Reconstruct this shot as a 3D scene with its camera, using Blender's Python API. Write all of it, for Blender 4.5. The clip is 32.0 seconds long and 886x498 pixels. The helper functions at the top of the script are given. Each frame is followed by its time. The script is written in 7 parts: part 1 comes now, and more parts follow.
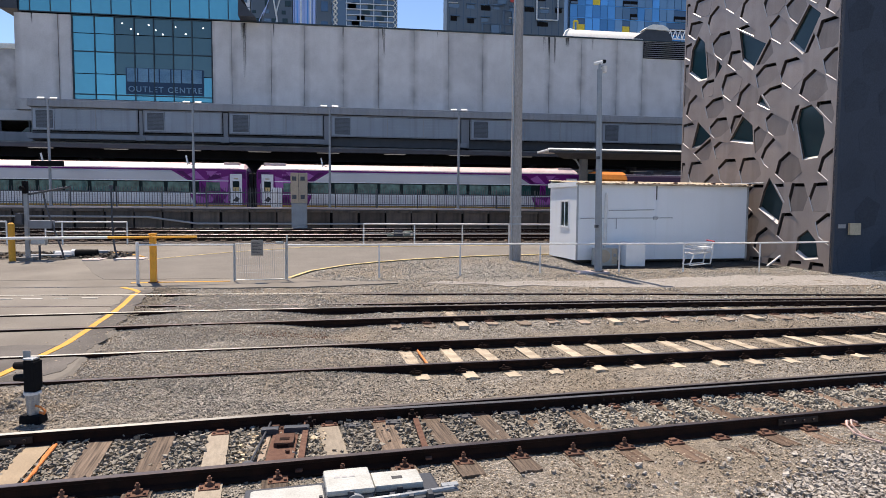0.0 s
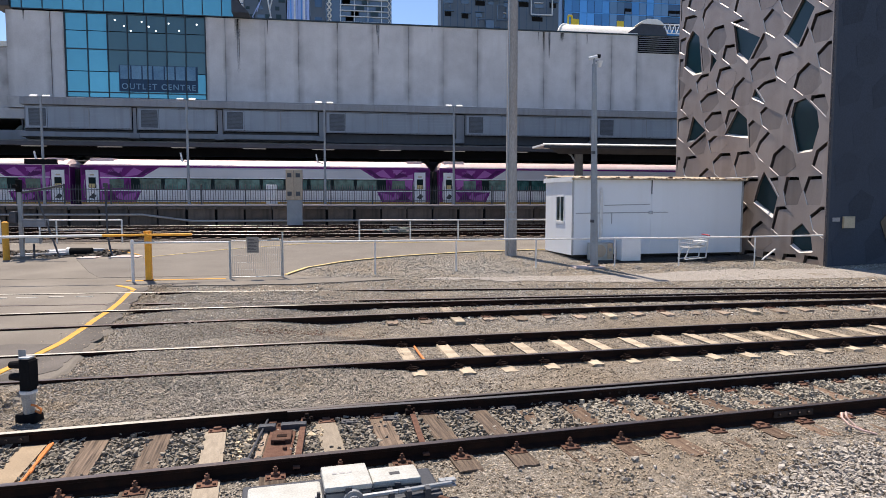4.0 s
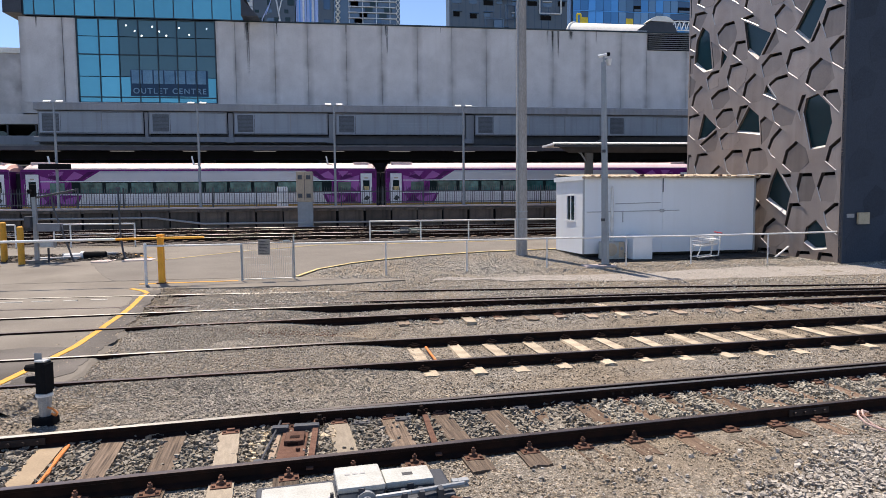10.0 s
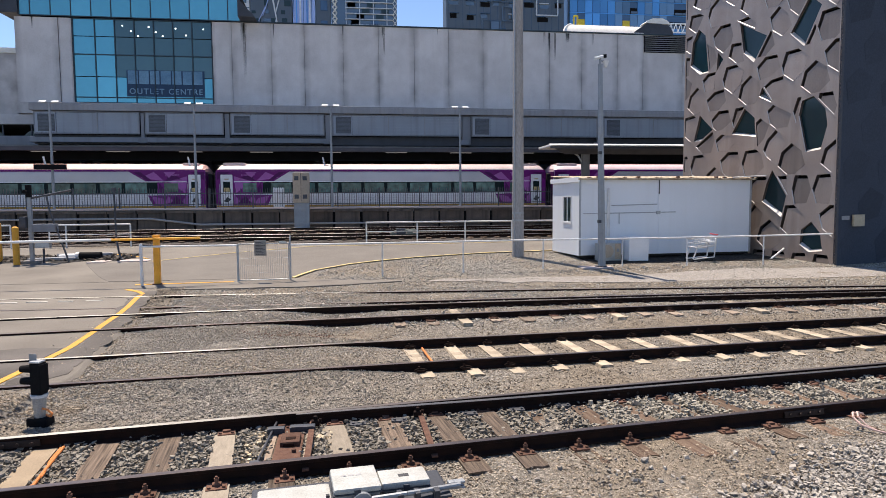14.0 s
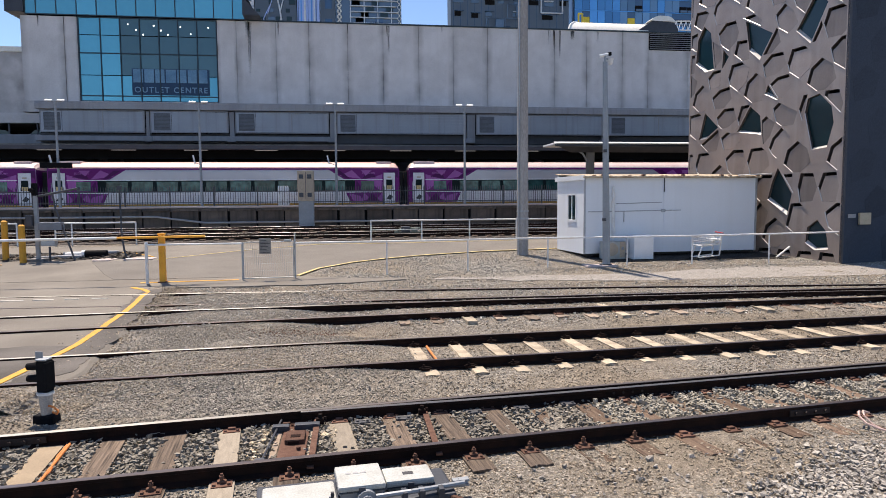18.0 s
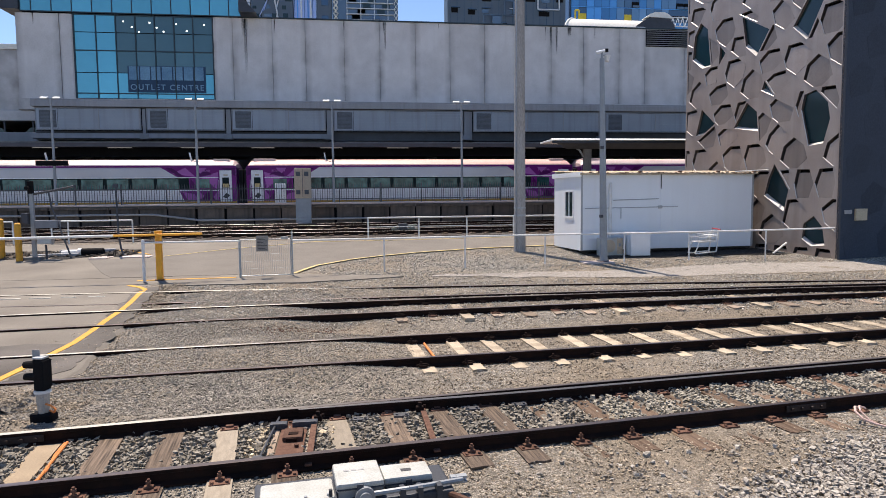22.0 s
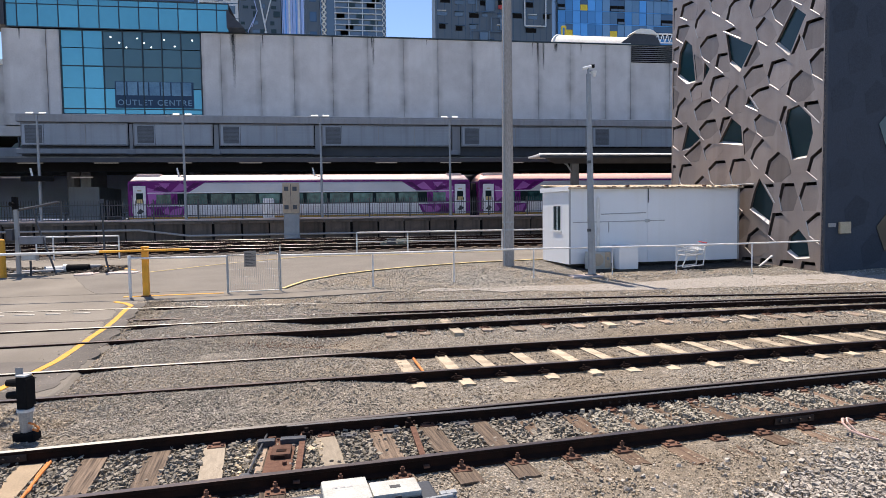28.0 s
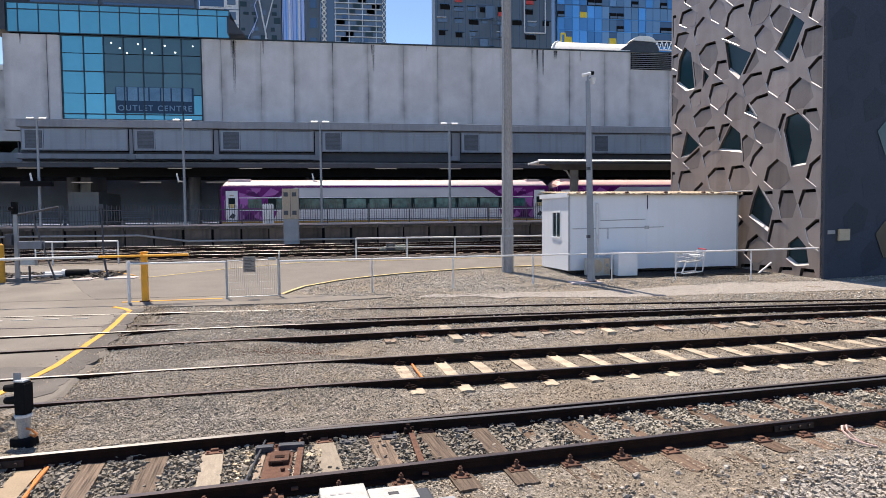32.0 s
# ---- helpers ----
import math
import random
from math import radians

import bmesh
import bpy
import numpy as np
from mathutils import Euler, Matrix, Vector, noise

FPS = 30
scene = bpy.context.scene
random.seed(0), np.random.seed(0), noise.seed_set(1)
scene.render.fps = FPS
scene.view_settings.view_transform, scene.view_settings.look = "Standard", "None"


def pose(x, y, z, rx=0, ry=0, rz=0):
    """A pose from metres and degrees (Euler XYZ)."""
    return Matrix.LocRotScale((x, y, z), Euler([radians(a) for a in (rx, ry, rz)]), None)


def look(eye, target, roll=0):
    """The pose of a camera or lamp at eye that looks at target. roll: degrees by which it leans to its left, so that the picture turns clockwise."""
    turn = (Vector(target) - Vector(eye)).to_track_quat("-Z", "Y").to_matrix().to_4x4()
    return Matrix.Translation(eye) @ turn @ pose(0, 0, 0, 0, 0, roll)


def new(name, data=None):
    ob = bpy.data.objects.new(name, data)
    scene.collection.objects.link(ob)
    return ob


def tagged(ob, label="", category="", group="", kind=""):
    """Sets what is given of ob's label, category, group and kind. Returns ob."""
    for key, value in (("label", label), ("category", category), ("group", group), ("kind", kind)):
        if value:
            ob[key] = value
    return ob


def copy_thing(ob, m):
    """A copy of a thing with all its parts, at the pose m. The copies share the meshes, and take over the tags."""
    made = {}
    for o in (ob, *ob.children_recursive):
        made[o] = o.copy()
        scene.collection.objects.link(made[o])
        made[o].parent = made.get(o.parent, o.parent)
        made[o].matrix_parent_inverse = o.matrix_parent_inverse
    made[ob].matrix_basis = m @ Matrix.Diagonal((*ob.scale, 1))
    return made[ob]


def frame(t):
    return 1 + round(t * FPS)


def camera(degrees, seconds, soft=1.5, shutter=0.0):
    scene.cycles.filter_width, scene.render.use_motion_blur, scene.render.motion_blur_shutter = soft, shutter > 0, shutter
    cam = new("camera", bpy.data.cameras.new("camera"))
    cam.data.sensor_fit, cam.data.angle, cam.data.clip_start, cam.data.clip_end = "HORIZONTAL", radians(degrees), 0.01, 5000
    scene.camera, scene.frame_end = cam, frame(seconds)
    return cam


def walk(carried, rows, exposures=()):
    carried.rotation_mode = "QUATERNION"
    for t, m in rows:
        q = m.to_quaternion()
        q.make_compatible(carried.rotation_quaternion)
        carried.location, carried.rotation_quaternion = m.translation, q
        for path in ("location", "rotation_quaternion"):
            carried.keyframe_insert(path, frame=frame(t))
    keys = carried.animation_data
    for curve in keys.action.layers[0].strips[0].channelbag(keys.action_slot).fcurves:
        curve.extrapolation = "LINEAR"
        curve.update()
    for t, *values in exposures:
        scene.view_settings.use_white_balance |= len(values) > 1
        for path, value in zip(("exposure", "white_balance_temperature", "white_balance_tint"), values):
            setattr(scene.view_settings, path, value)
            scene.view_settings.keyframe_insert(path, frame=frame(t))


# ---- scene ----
EYE = 2.8
cam = camera(68.0, 32.0, soft=0.6)
# seconds, turn to the right of +y, tilt down, lean to the left (degrees)
PATH = [
    (0.0, 8.608, 3.931, 0.451),
    (0.5, 8.481, 3.913, 0.559),
    (1.0, 8.427, 3.987, 0.651),
    (1.5, 8.658, 3.946, 0.449),
    (2.0, 8.692, 3.937, 0.140),
    (2.5, 8.976, 4.160, 0.108),
    (3.0, 9.317, 4.291, 0.219),
    (3.5, 9.173, 4.299, 0.174),
    (5.5, 8.224, 4.115, -0.133),
    (6.0, 7.965, 3.984, -0.105),
    (6.5, 7.936, 3.908, -0.081),
    (7.0, 7.965, 4.061, -0.084),
    (7.5, 8.165, 4.319, -0.199),
    (8.0, 8.329, 4.087, -0.456),
    (8.5, 8.253, 3.858, -0.544),
    (9.0, 8.199, 4.001, -0.556),
    (9.5, 8.144, 4.165, -0.632),
    (10.0, 8.039, 4.258, -0.536),
    (10.5, 7.900, 4.043, -0.487),
    (11.0, 7.853, 3.961, -0.554),
    (11.5, 8.156, 4.014, -0.471),
    (12.0, 8.332, 4.186, -0.427),
    (12.5, 8.199, 4.315, -0.482),
    (13.0, 8.204, 4.288, -0.568),
    (13.5, 8.256, 4.222, -0.520),
    (14.0, 8.345, 4.150, -0.411),
    (14.5, 8.412, 4.145, -0.286),
    (16.5, 8.325, 4.367, -0.410),
    (17.0, 8.053, 4.396, -0.429),
    (17.5, 7.910, 4.398, -0.455),
    (18.0, 7.954, 4.305, -0.428),
    (18.5, 8.328, 4.080, -0.389),
    (19.0, 8.768, 4.114, -0.416),
    (19.5, 8.911, 4.317, -0.403),
    (20.0, 8.774, 4.480, -0.386),
    (20.5, 8.500, 4.569, -0.479),
    (21.0, 8.202, 4.660, -0.580),
    (21.5, 8.109, 4.675, -0.581),
    (22.0, 8.187, 4.567, -0.565),
    (22.5, 8.332, 4.501, -0.485),
    (23.0, 8.333, 4.499, -0.495),
    (23.5, 8.245, 4.442, -0.530),
    (24.0, 8.249, 4.350, -0.499),
    (24.5, 8.256, 4.273, -0.445),
    (25.0, 8.192, 4.289, -0.432),
    (25.5, 8.039, 4.405, -0.480),
    (27.5, 9.138, 3.281, -0.734),
    (28.0, 9.182, 3.316, -0.741),
    (28.5, 9.047, 3.261, -0.790),
    (29.0, 8.923, 3.057, -0.822),
    (29.5, 8.899, 2.946, -0.730),
    (30.0, 8.840, 2.937, -0.650),
    (30.5, 8.732, 2.944, -0.605),
    (31.0, 8.656, 2.987, -0.674),
    (31.5, 8.900, 2.926, -0.682),
    (32.0, 9.246, 2.794, -0.588),
]
walk(cam, [(t, pose(0, 0, EYE, 90 - tilt, 0, -turn) @ pose(0, 0, 0, 0, 0, lean)) for t, turn, tilt, lean in PATH],
     exposures=((0, 0.61), (25.5, 0.61), (27.5, 0.7), (32, 0.74)))

# ---- light: clear noon sky, high sun behind the station ----
SUN_FROM = Vector((-0.39, 0.92, 0)).normalized()
SUN_UP = radians(67.5)
world = bpy.data.worlds.new("sky")
scene.world = world
world.use_nodes = True
sky = world.node_tree.nodes.new("ShaderNodeTexSky")
sky.sky_type = 'NISHITA'
sky.sun_disc = False
sky.sun_elevation = SUN_UP
sky.sun_rotation = math.atan2(SUN_FROM.x, SUN_FROM.y)
sky.air_density, sky.dust_density, sky.ozone_density = 0.8, 0.0, 3.0
back = world.node_tree.nodes["Background"]
back.inputs["Strength"].default_value = 0.118
world.node_tree.links.new(sky.outputs[0], back.inputs["Color"])
sun = new("sun", bpy.data.lights.new("sun", 'SUN'))
sun.data.energy, sun.data.angle, sun.data.color = 5.0, radians(0.53), (1.0, 0.89, 0.74)
sun.matrix_basis = look(SUN_FROM * math.cos(SUN_UP) * 100 + Vector((0, 0, math.sin(SUN_UP) * 100)), (0, 0, 0))
scene.view_settings.use_white_balance = True
scene.view_settings.white_balance_temperature, scene.view_settings.white_balance_tint = 6500, 14


# ---- materials ----
def mat(name, color, rough=0.7, metal=0.0, dark=None, scale=6.0, fine=60.0, bump=0.15, vary=0.0, island=0.0, streak=None, glow=0.0, amount=0.55, spec=0.5, stretch=(1, 1, 1), grain=0.35):
    """Base colour varied at two scales, with fine relief. streak: colour of runs down the surface. vary / island: shift from piece to piece."""
    m = bpy.data.materials.new(name)
    m.use_nodes = True
    nt = m.node_tree
    p = nt.nodes["Principled BSDF"]
    n = nt.nodes.new
    li = nt.links.new
    tc = n("ShaderNodeTexCoord")
    mp = n("ShaderNodeMapping")
    mp.inputs["Scale"].default_value = stretch
    li(tc.outputs["Object"], mp.inputs["Vector"])
    a, b = n("ShaderNodeTexNoise"), n("ShaderNodeTexNoise")
    a.inputs["Scale"].default_value, a.inputs["Detail"].default_value = scale, 5
    b.inputs["Scale"].default_value, b.inputs["Detail"].default_value = fine, 3
    li(mp.outputs[0], a.inputs["Vector"])
    li(mp.outputs[0], b.inputs["Vector"])
    low = dark or tuple(c * 0.72 for c in color)
    ramp = n("ShaderNodeMapRange")
    ramp.inputs[1].default_value, ramp.inputs[2].default_value = 0.35, 0.68
    li(a.outputs[0], ramp.inputs[0])
    mx = n("ShaderNodeMix")
    mx.data_type = 'RGBA'
    mx.inputs[6].default_value, mx.inputs[7].default_value = (*color, 1), (*low, 1)
    fac = n("ShaderNodeMath")
    fac.operation = 'MULTIPLY'
    fac.inputs[1].default_value = amount
    li(ramp.outputs[0], fac.inputs[0])
    li(fac.outputs[0], mx.inputs[0])
    out = mx.outputs[2]
    g = n("ShaderNodeMix")
    g.data_type, g.blend_type = 'RGBA', 'OVERLAY'
    g.inputs[0].default_value = grain
    gg = n("ShaderNodeMapRange")
    gg.inputs[1].default_value, gg.inputs[2].default_value, gg.inputs[3].default_value, gg.inputs[4].default_value = 0.25, 0.75, 0.2, 0.8
    li(b.outputs[0], gg.inputs[0])
    li(out, g.inputs[6])
    li(gg.outputs[0], g.inputs[7])
    out = g.outputs[2]
    if streak:
        s = n("ShaderNodeTexNoise")
        s.inputs["Scale"].default_value, s.inputs["Detail"].default_value = 1.0, 6
        sm = n("ShaderNodeMapping")
        sm.inputs["Scale"].default_value = (3.0, 3.0, 0.12)
        li(tc.outputs["Object"], sm.inputs["Vector"])
        li(sm.outputs[0], s.inputs["Vector"])
        sr = n("ShaderNodeMapRange")
        sr.inputs[1].default_value, sr.inputs[2].default_value, sr.inputs[4].default_value = 0.48, 0.75, 0.8
        li(s.outputs[0], sr.inputs[0])
        sx = n("ShaderNodeMix")
        sx.data_type = 'RGBA'
        sx.inputs[7].default_value = (*streak, 1)
        li(sr.outputs[0], sx.inputs[0])
        li(out, sx.inputs[6])
        out = sx.outputs[2]
    if vary or island:
        rnd = n("ShaderNodeObjectInfo").outputs["Random"] if vary else n("ShaderNodeNewGeometry").outputs["Random Per Island"]
        h = n("ShaderNodeHueSaturation")
        v = n("ShaderNodeMapRange")
        k = vary or island
        v.inputs[3].default_value, v.inputs[4].default_value = 1 - k, 1 + k
        li(rnd, v.inputs[0])
        li(v.outputs[0], h.inputs["Value"])
        li(out, h.inputs["Color"])
        out = h.outputs[0]
    li(out, p.inputs["Base Color"])
    rr = n("ShaderNodeMapRange")
    rr.inputs[3].default_value, rr.inputs[4].default_value = max(rough - 0.12, 0.02), min(rough + 0.12, 1)
    li(a.outputs[0], rr.inputs[0])
    li(rr.outputs[0], p.inputs["Roughness"])
    p.inputs["Metallic"].default_value = metal
    p.inputs["Specular IOR Level"].default_value = spec
    if bump:
        bp = n("ShaderNodeBump")
        bp.inputs["Strength"].default_value, bp.inputs["Distance"].default_value = bump, 0.01
        li(b.outputs[0], bp.inputs["Height"])
        li(bp.outputs[0], p.inputs["Normal"])
    if glow:
        p.inputs["Emission Color"].default_value, p.inputs["Emission Strength"].default_value = (1, 0.97, 0.9, 1), glow
    return m


def gravel_mat(name, c1, c2, c3, cell=28.0, bump=1.0, big=0.5, blot=0.5):
    """Loose stone: each stone its own tone, the shade between them painted dark, patches of c3 (dust or dirt) at large
    scale.
    """
    m = bpy.data.materials.new(name)
    m.use_nodes = True
    nt = m.node_tree
    p = nt.nodes["Principled BSDF"]
    n, li = nt.nodes.new, nt.links.new
    tc = n("ShaderNodeTexCoord")
    vo, ve, no, nf = n("ShaderNodeTexVoronoi"), n("ShaderNodeTexVoronoi"), n("ShaderNodeTexNoise"), n("ShaderNodeTexNoise")
    for v in (vo, ve):
        v.inputs["Scale"].default_value = cell
        li(tc.outputs["Object"], v.inputs["Vector"])
    ve.feature = 'DISTANCE_TO_EDGE'
    no.inputs["Scale"].default_value, no.inputs["Detail"].default_value = big, 6
    nf.inputs["Scale"].default_value, nf.inputs["Detail"].default_value = cell * 0.17, 8
    li(tc.outputs["Object"], no.inputs["Vector"])
    li(tc.outputs["Object"], nf.inputs["Vector"])
    sep = n("ShaderNodeSeparateColor")
    li(vo.outputs["Color"], sep.inputs[0])
    stone = n("ShaderNodeMix")
    stone.data_type = 'RGBA'
    stone.inputs[6].default_value, stone.inputs[7].default_value = (*c1, 1), (*c2, 1)
    li(sep.outputs[0], stone.inputs[0])
    dirt = n("ShaderNodeMix")
    dirt.data_type = 'RGBA'
    dirt.inputs[7].default_value = (*c3, 1)
    dr = n("ShaderNodeMapRange")
    dr.inputs[1].default_value, dr.inputs[2].default_value, dr.inputs[4].default_value = 0.42, 0.6, 0.85
    li(no.outputs[0], dr.inputs[0])
    li(dr.outputs[0], dirt.inputs[0])
    li(stone.outputs[2], dirt.inputs[6])
    er = n("ShaderNodeMapRange")
    er.inputs[2].default_value, er.inputs[3].default_value = 0.25, 0.55
    li(ve.outputs["Distance"], er.inputs[0])
    fr = n("ShaderNodeMapRange")
    fr.inputs[1].default_value, fr.inputs[2].default_value, fr.inputs[3].default_value, fr.inputs[4].default_value = 0.32, 0.68, 1 - blot, 1 + blot
    li(nf.outputs[0], fr.inputs[0])
    mm = n("ShaderNodeMath")
    mm.operation = 'MULTIPLY'
    li(er.outputs[0], mm.inputs[0])
    li(fr.outputs[0], mm.inputs[1])
    fin = n("ShaderNodeMix")
    fin.data_type, fin.blend_type = 'RGBA', 'MULTIPLY'
    fin.inputs[0].default_value = 1
    li(dirt.outputs[2], fin.inputs[6])
    li(mm.outputs[0], fin.inputs[7])
    li(fin.outputs[2], p.inputs["Base Color"])
    p.inputs["Roughness"].default_value = 0.92
    bp = n("ShaderNodeBump")
    bp.inputs["Strength"].default_value, bp.inputs["Distance"].default_value = bump, 0.03
    add = n("ShaderNodeMath")
    add.operation = 'ADD'
    li(er.outputs[0], add.inputs[0])
    li(sep.outputs[1], add.inputs[1])
    li(add.outputs[0], bp.inputs["Height"])
    li(bp.outputs[0], p.inputs["Normal"])
    return m


def glass_mat(name, color, metal=0.5, rough=0.05, alpha=1.0, spec=0.8, vary=0.0):
    m = mat(name, color, rough, metal, scale=0.35, fine=2.0, bump=0.01, amount=0.12, spec=spec, grain=0.05, vary=vary)
    m.node_tree.nodes["Principled BSDF"].inputs["Alpha"].default_value = alpha
    return m


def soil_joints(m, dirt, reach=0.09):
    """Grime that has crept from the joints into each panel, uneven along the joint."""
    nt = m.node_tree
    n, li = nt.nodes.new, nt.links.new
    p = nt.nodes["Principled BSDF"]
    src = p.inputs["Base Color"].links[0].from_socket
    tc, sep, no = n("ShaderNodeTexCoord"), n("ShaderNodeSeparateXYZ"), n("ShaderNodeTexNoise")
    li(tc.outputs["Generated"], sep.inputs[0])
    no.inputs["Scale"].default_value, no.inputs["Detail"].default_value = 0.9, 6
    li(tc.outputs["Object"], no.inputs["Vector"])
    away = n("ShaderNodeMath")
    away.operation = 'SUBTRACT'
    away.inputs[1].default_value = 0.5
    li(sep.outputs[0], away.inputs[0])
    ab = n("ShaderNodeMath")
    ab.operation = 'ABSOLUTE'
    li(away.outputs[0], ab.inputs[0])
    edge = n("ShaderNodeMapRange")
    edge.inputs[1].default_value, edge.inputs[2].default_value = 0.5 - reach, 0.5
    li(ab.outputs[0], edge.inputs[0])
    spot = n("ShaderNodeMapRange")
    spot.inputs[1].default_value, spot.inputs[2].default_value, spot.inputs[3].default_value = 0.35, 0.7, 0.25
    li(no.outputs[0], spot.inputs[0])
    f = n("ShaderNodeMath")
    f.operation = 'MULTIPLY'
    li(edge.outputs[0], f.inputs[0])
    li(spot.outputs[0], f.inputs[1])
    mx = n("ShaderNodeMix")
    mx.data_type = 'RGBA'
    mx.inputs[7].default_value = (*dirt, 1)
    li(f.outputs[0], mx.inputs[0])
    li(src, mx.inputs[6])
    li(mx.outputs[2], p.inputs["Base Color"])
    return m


def fading(m, top=0.75):
    """A run of grime: streaky, fading out downwards and to its sides."""
    nt = m.node_tree
    n, li = nt.nodes.new, nt.links.new
    p = nt.nodes["Principled BSDF"]
    tc, sep, no, mp = n("ShaderNodeTexCoord"), n("ShaderNodeSeparateXYZ"), n("ShaderNodeTexNoise"), n("ShaderNodeMapping")
    li(tc.outputs["Generated"], sep.inputs[0])
    mp.inputs["Scale"].default_value = (7, 7, 0.35)
    li(tc.outputs["Object"], mp.inputs["Vector"])
    li(mp.outputs[0], no.inputs["Vector"])
    no.inputs["Scale"].default_value, no.inputs["Detail"].default_value = 1.0, 5
    st = n("ShaderNodeMapRange")
    st.inputs[1].default_value, st.inputs[2].default_value = 0.36, 0.62
    li(no.outputs[0], st.inputs[0])
    dx = n("ShaderNodeMath")
    dx.operation = 'PINGPONG'
    dx.inputs[1].default_value = 0.5
    li(sep.outputs[0], dx.inputs[0])
    sd = n("ShaderNodeMapRange")
    sd.inputs[2].default_value = 0.3
    li(dx.outputs[0], sd.inputs[0])
    a, b, c = n("ShaderNodeMath"), n("ShaderNodeMath"), n("ShaderNodeMath")
    for k in (a, b, c):
        k.operation = 'MULTIPLY'
    li(sep.outputs[2], a.inputs[0])
    li(st.outputs[0], a.inputs[1])
    li(a.outputs[0], b.inputs[0])
    li(sd.outputs[0], b.inputs[1])
    li(b.outputs[0], c.inputs[0])
    c.inputs[1].default_value = top
    li(c.outputs[0], p.inputs["Alpha"])
    return m


def dulled_along(m, dull, x0, x1):
    """Fades from the material's own colour to a dull one between x0 and x1, unevenly (along x)."""
    nt = m.node_tree
    n, li = nt.nodes.new, nt.links.new
    p = nt.nodes["Principled BSDF"]
    src = p.inputs["Base Color"].links[0].from_socket
    tc, sep, no = n("ShaderNodeTexCoord"), n("ShaderNodeSeparateXYZ"), n("ShaderNodeTexNoise")
    li(tc.outputs["Object"], sep.inputs[0])
    li(tc.outputs["Object"], no.inputs["Vector"])
    no.inputs["Scale"].default_value = 0.8
    sc = n("ShaderNodeMath")
    sc.operation = 'MULTIPLY_ADD'
    sc.inputs[1].default_value = 3.0
    li(no.outputs[0], sc.inputs[0])
    li(sep.outputs[0], sc.inputs[2])
    mr = n("ShaderNodeMapRange")
    mr.inputs[1].default_value, mr.inputs[2].default_value = x0 + 1.5, x1 + 1.5
    li(sc.outputs[0], mr.inputs[0])
    mx = n("ShaderNodeMix")
    mx.data_type = 'RGBA'
    mx.inputs[7].default_value = (*dull, 1)
    li(mr.outputs[0], mx.inputs[0])
    li(src, mx.inputs[6])
    li(mx.outputs[2], p.inputs["Base Color"])
    return m


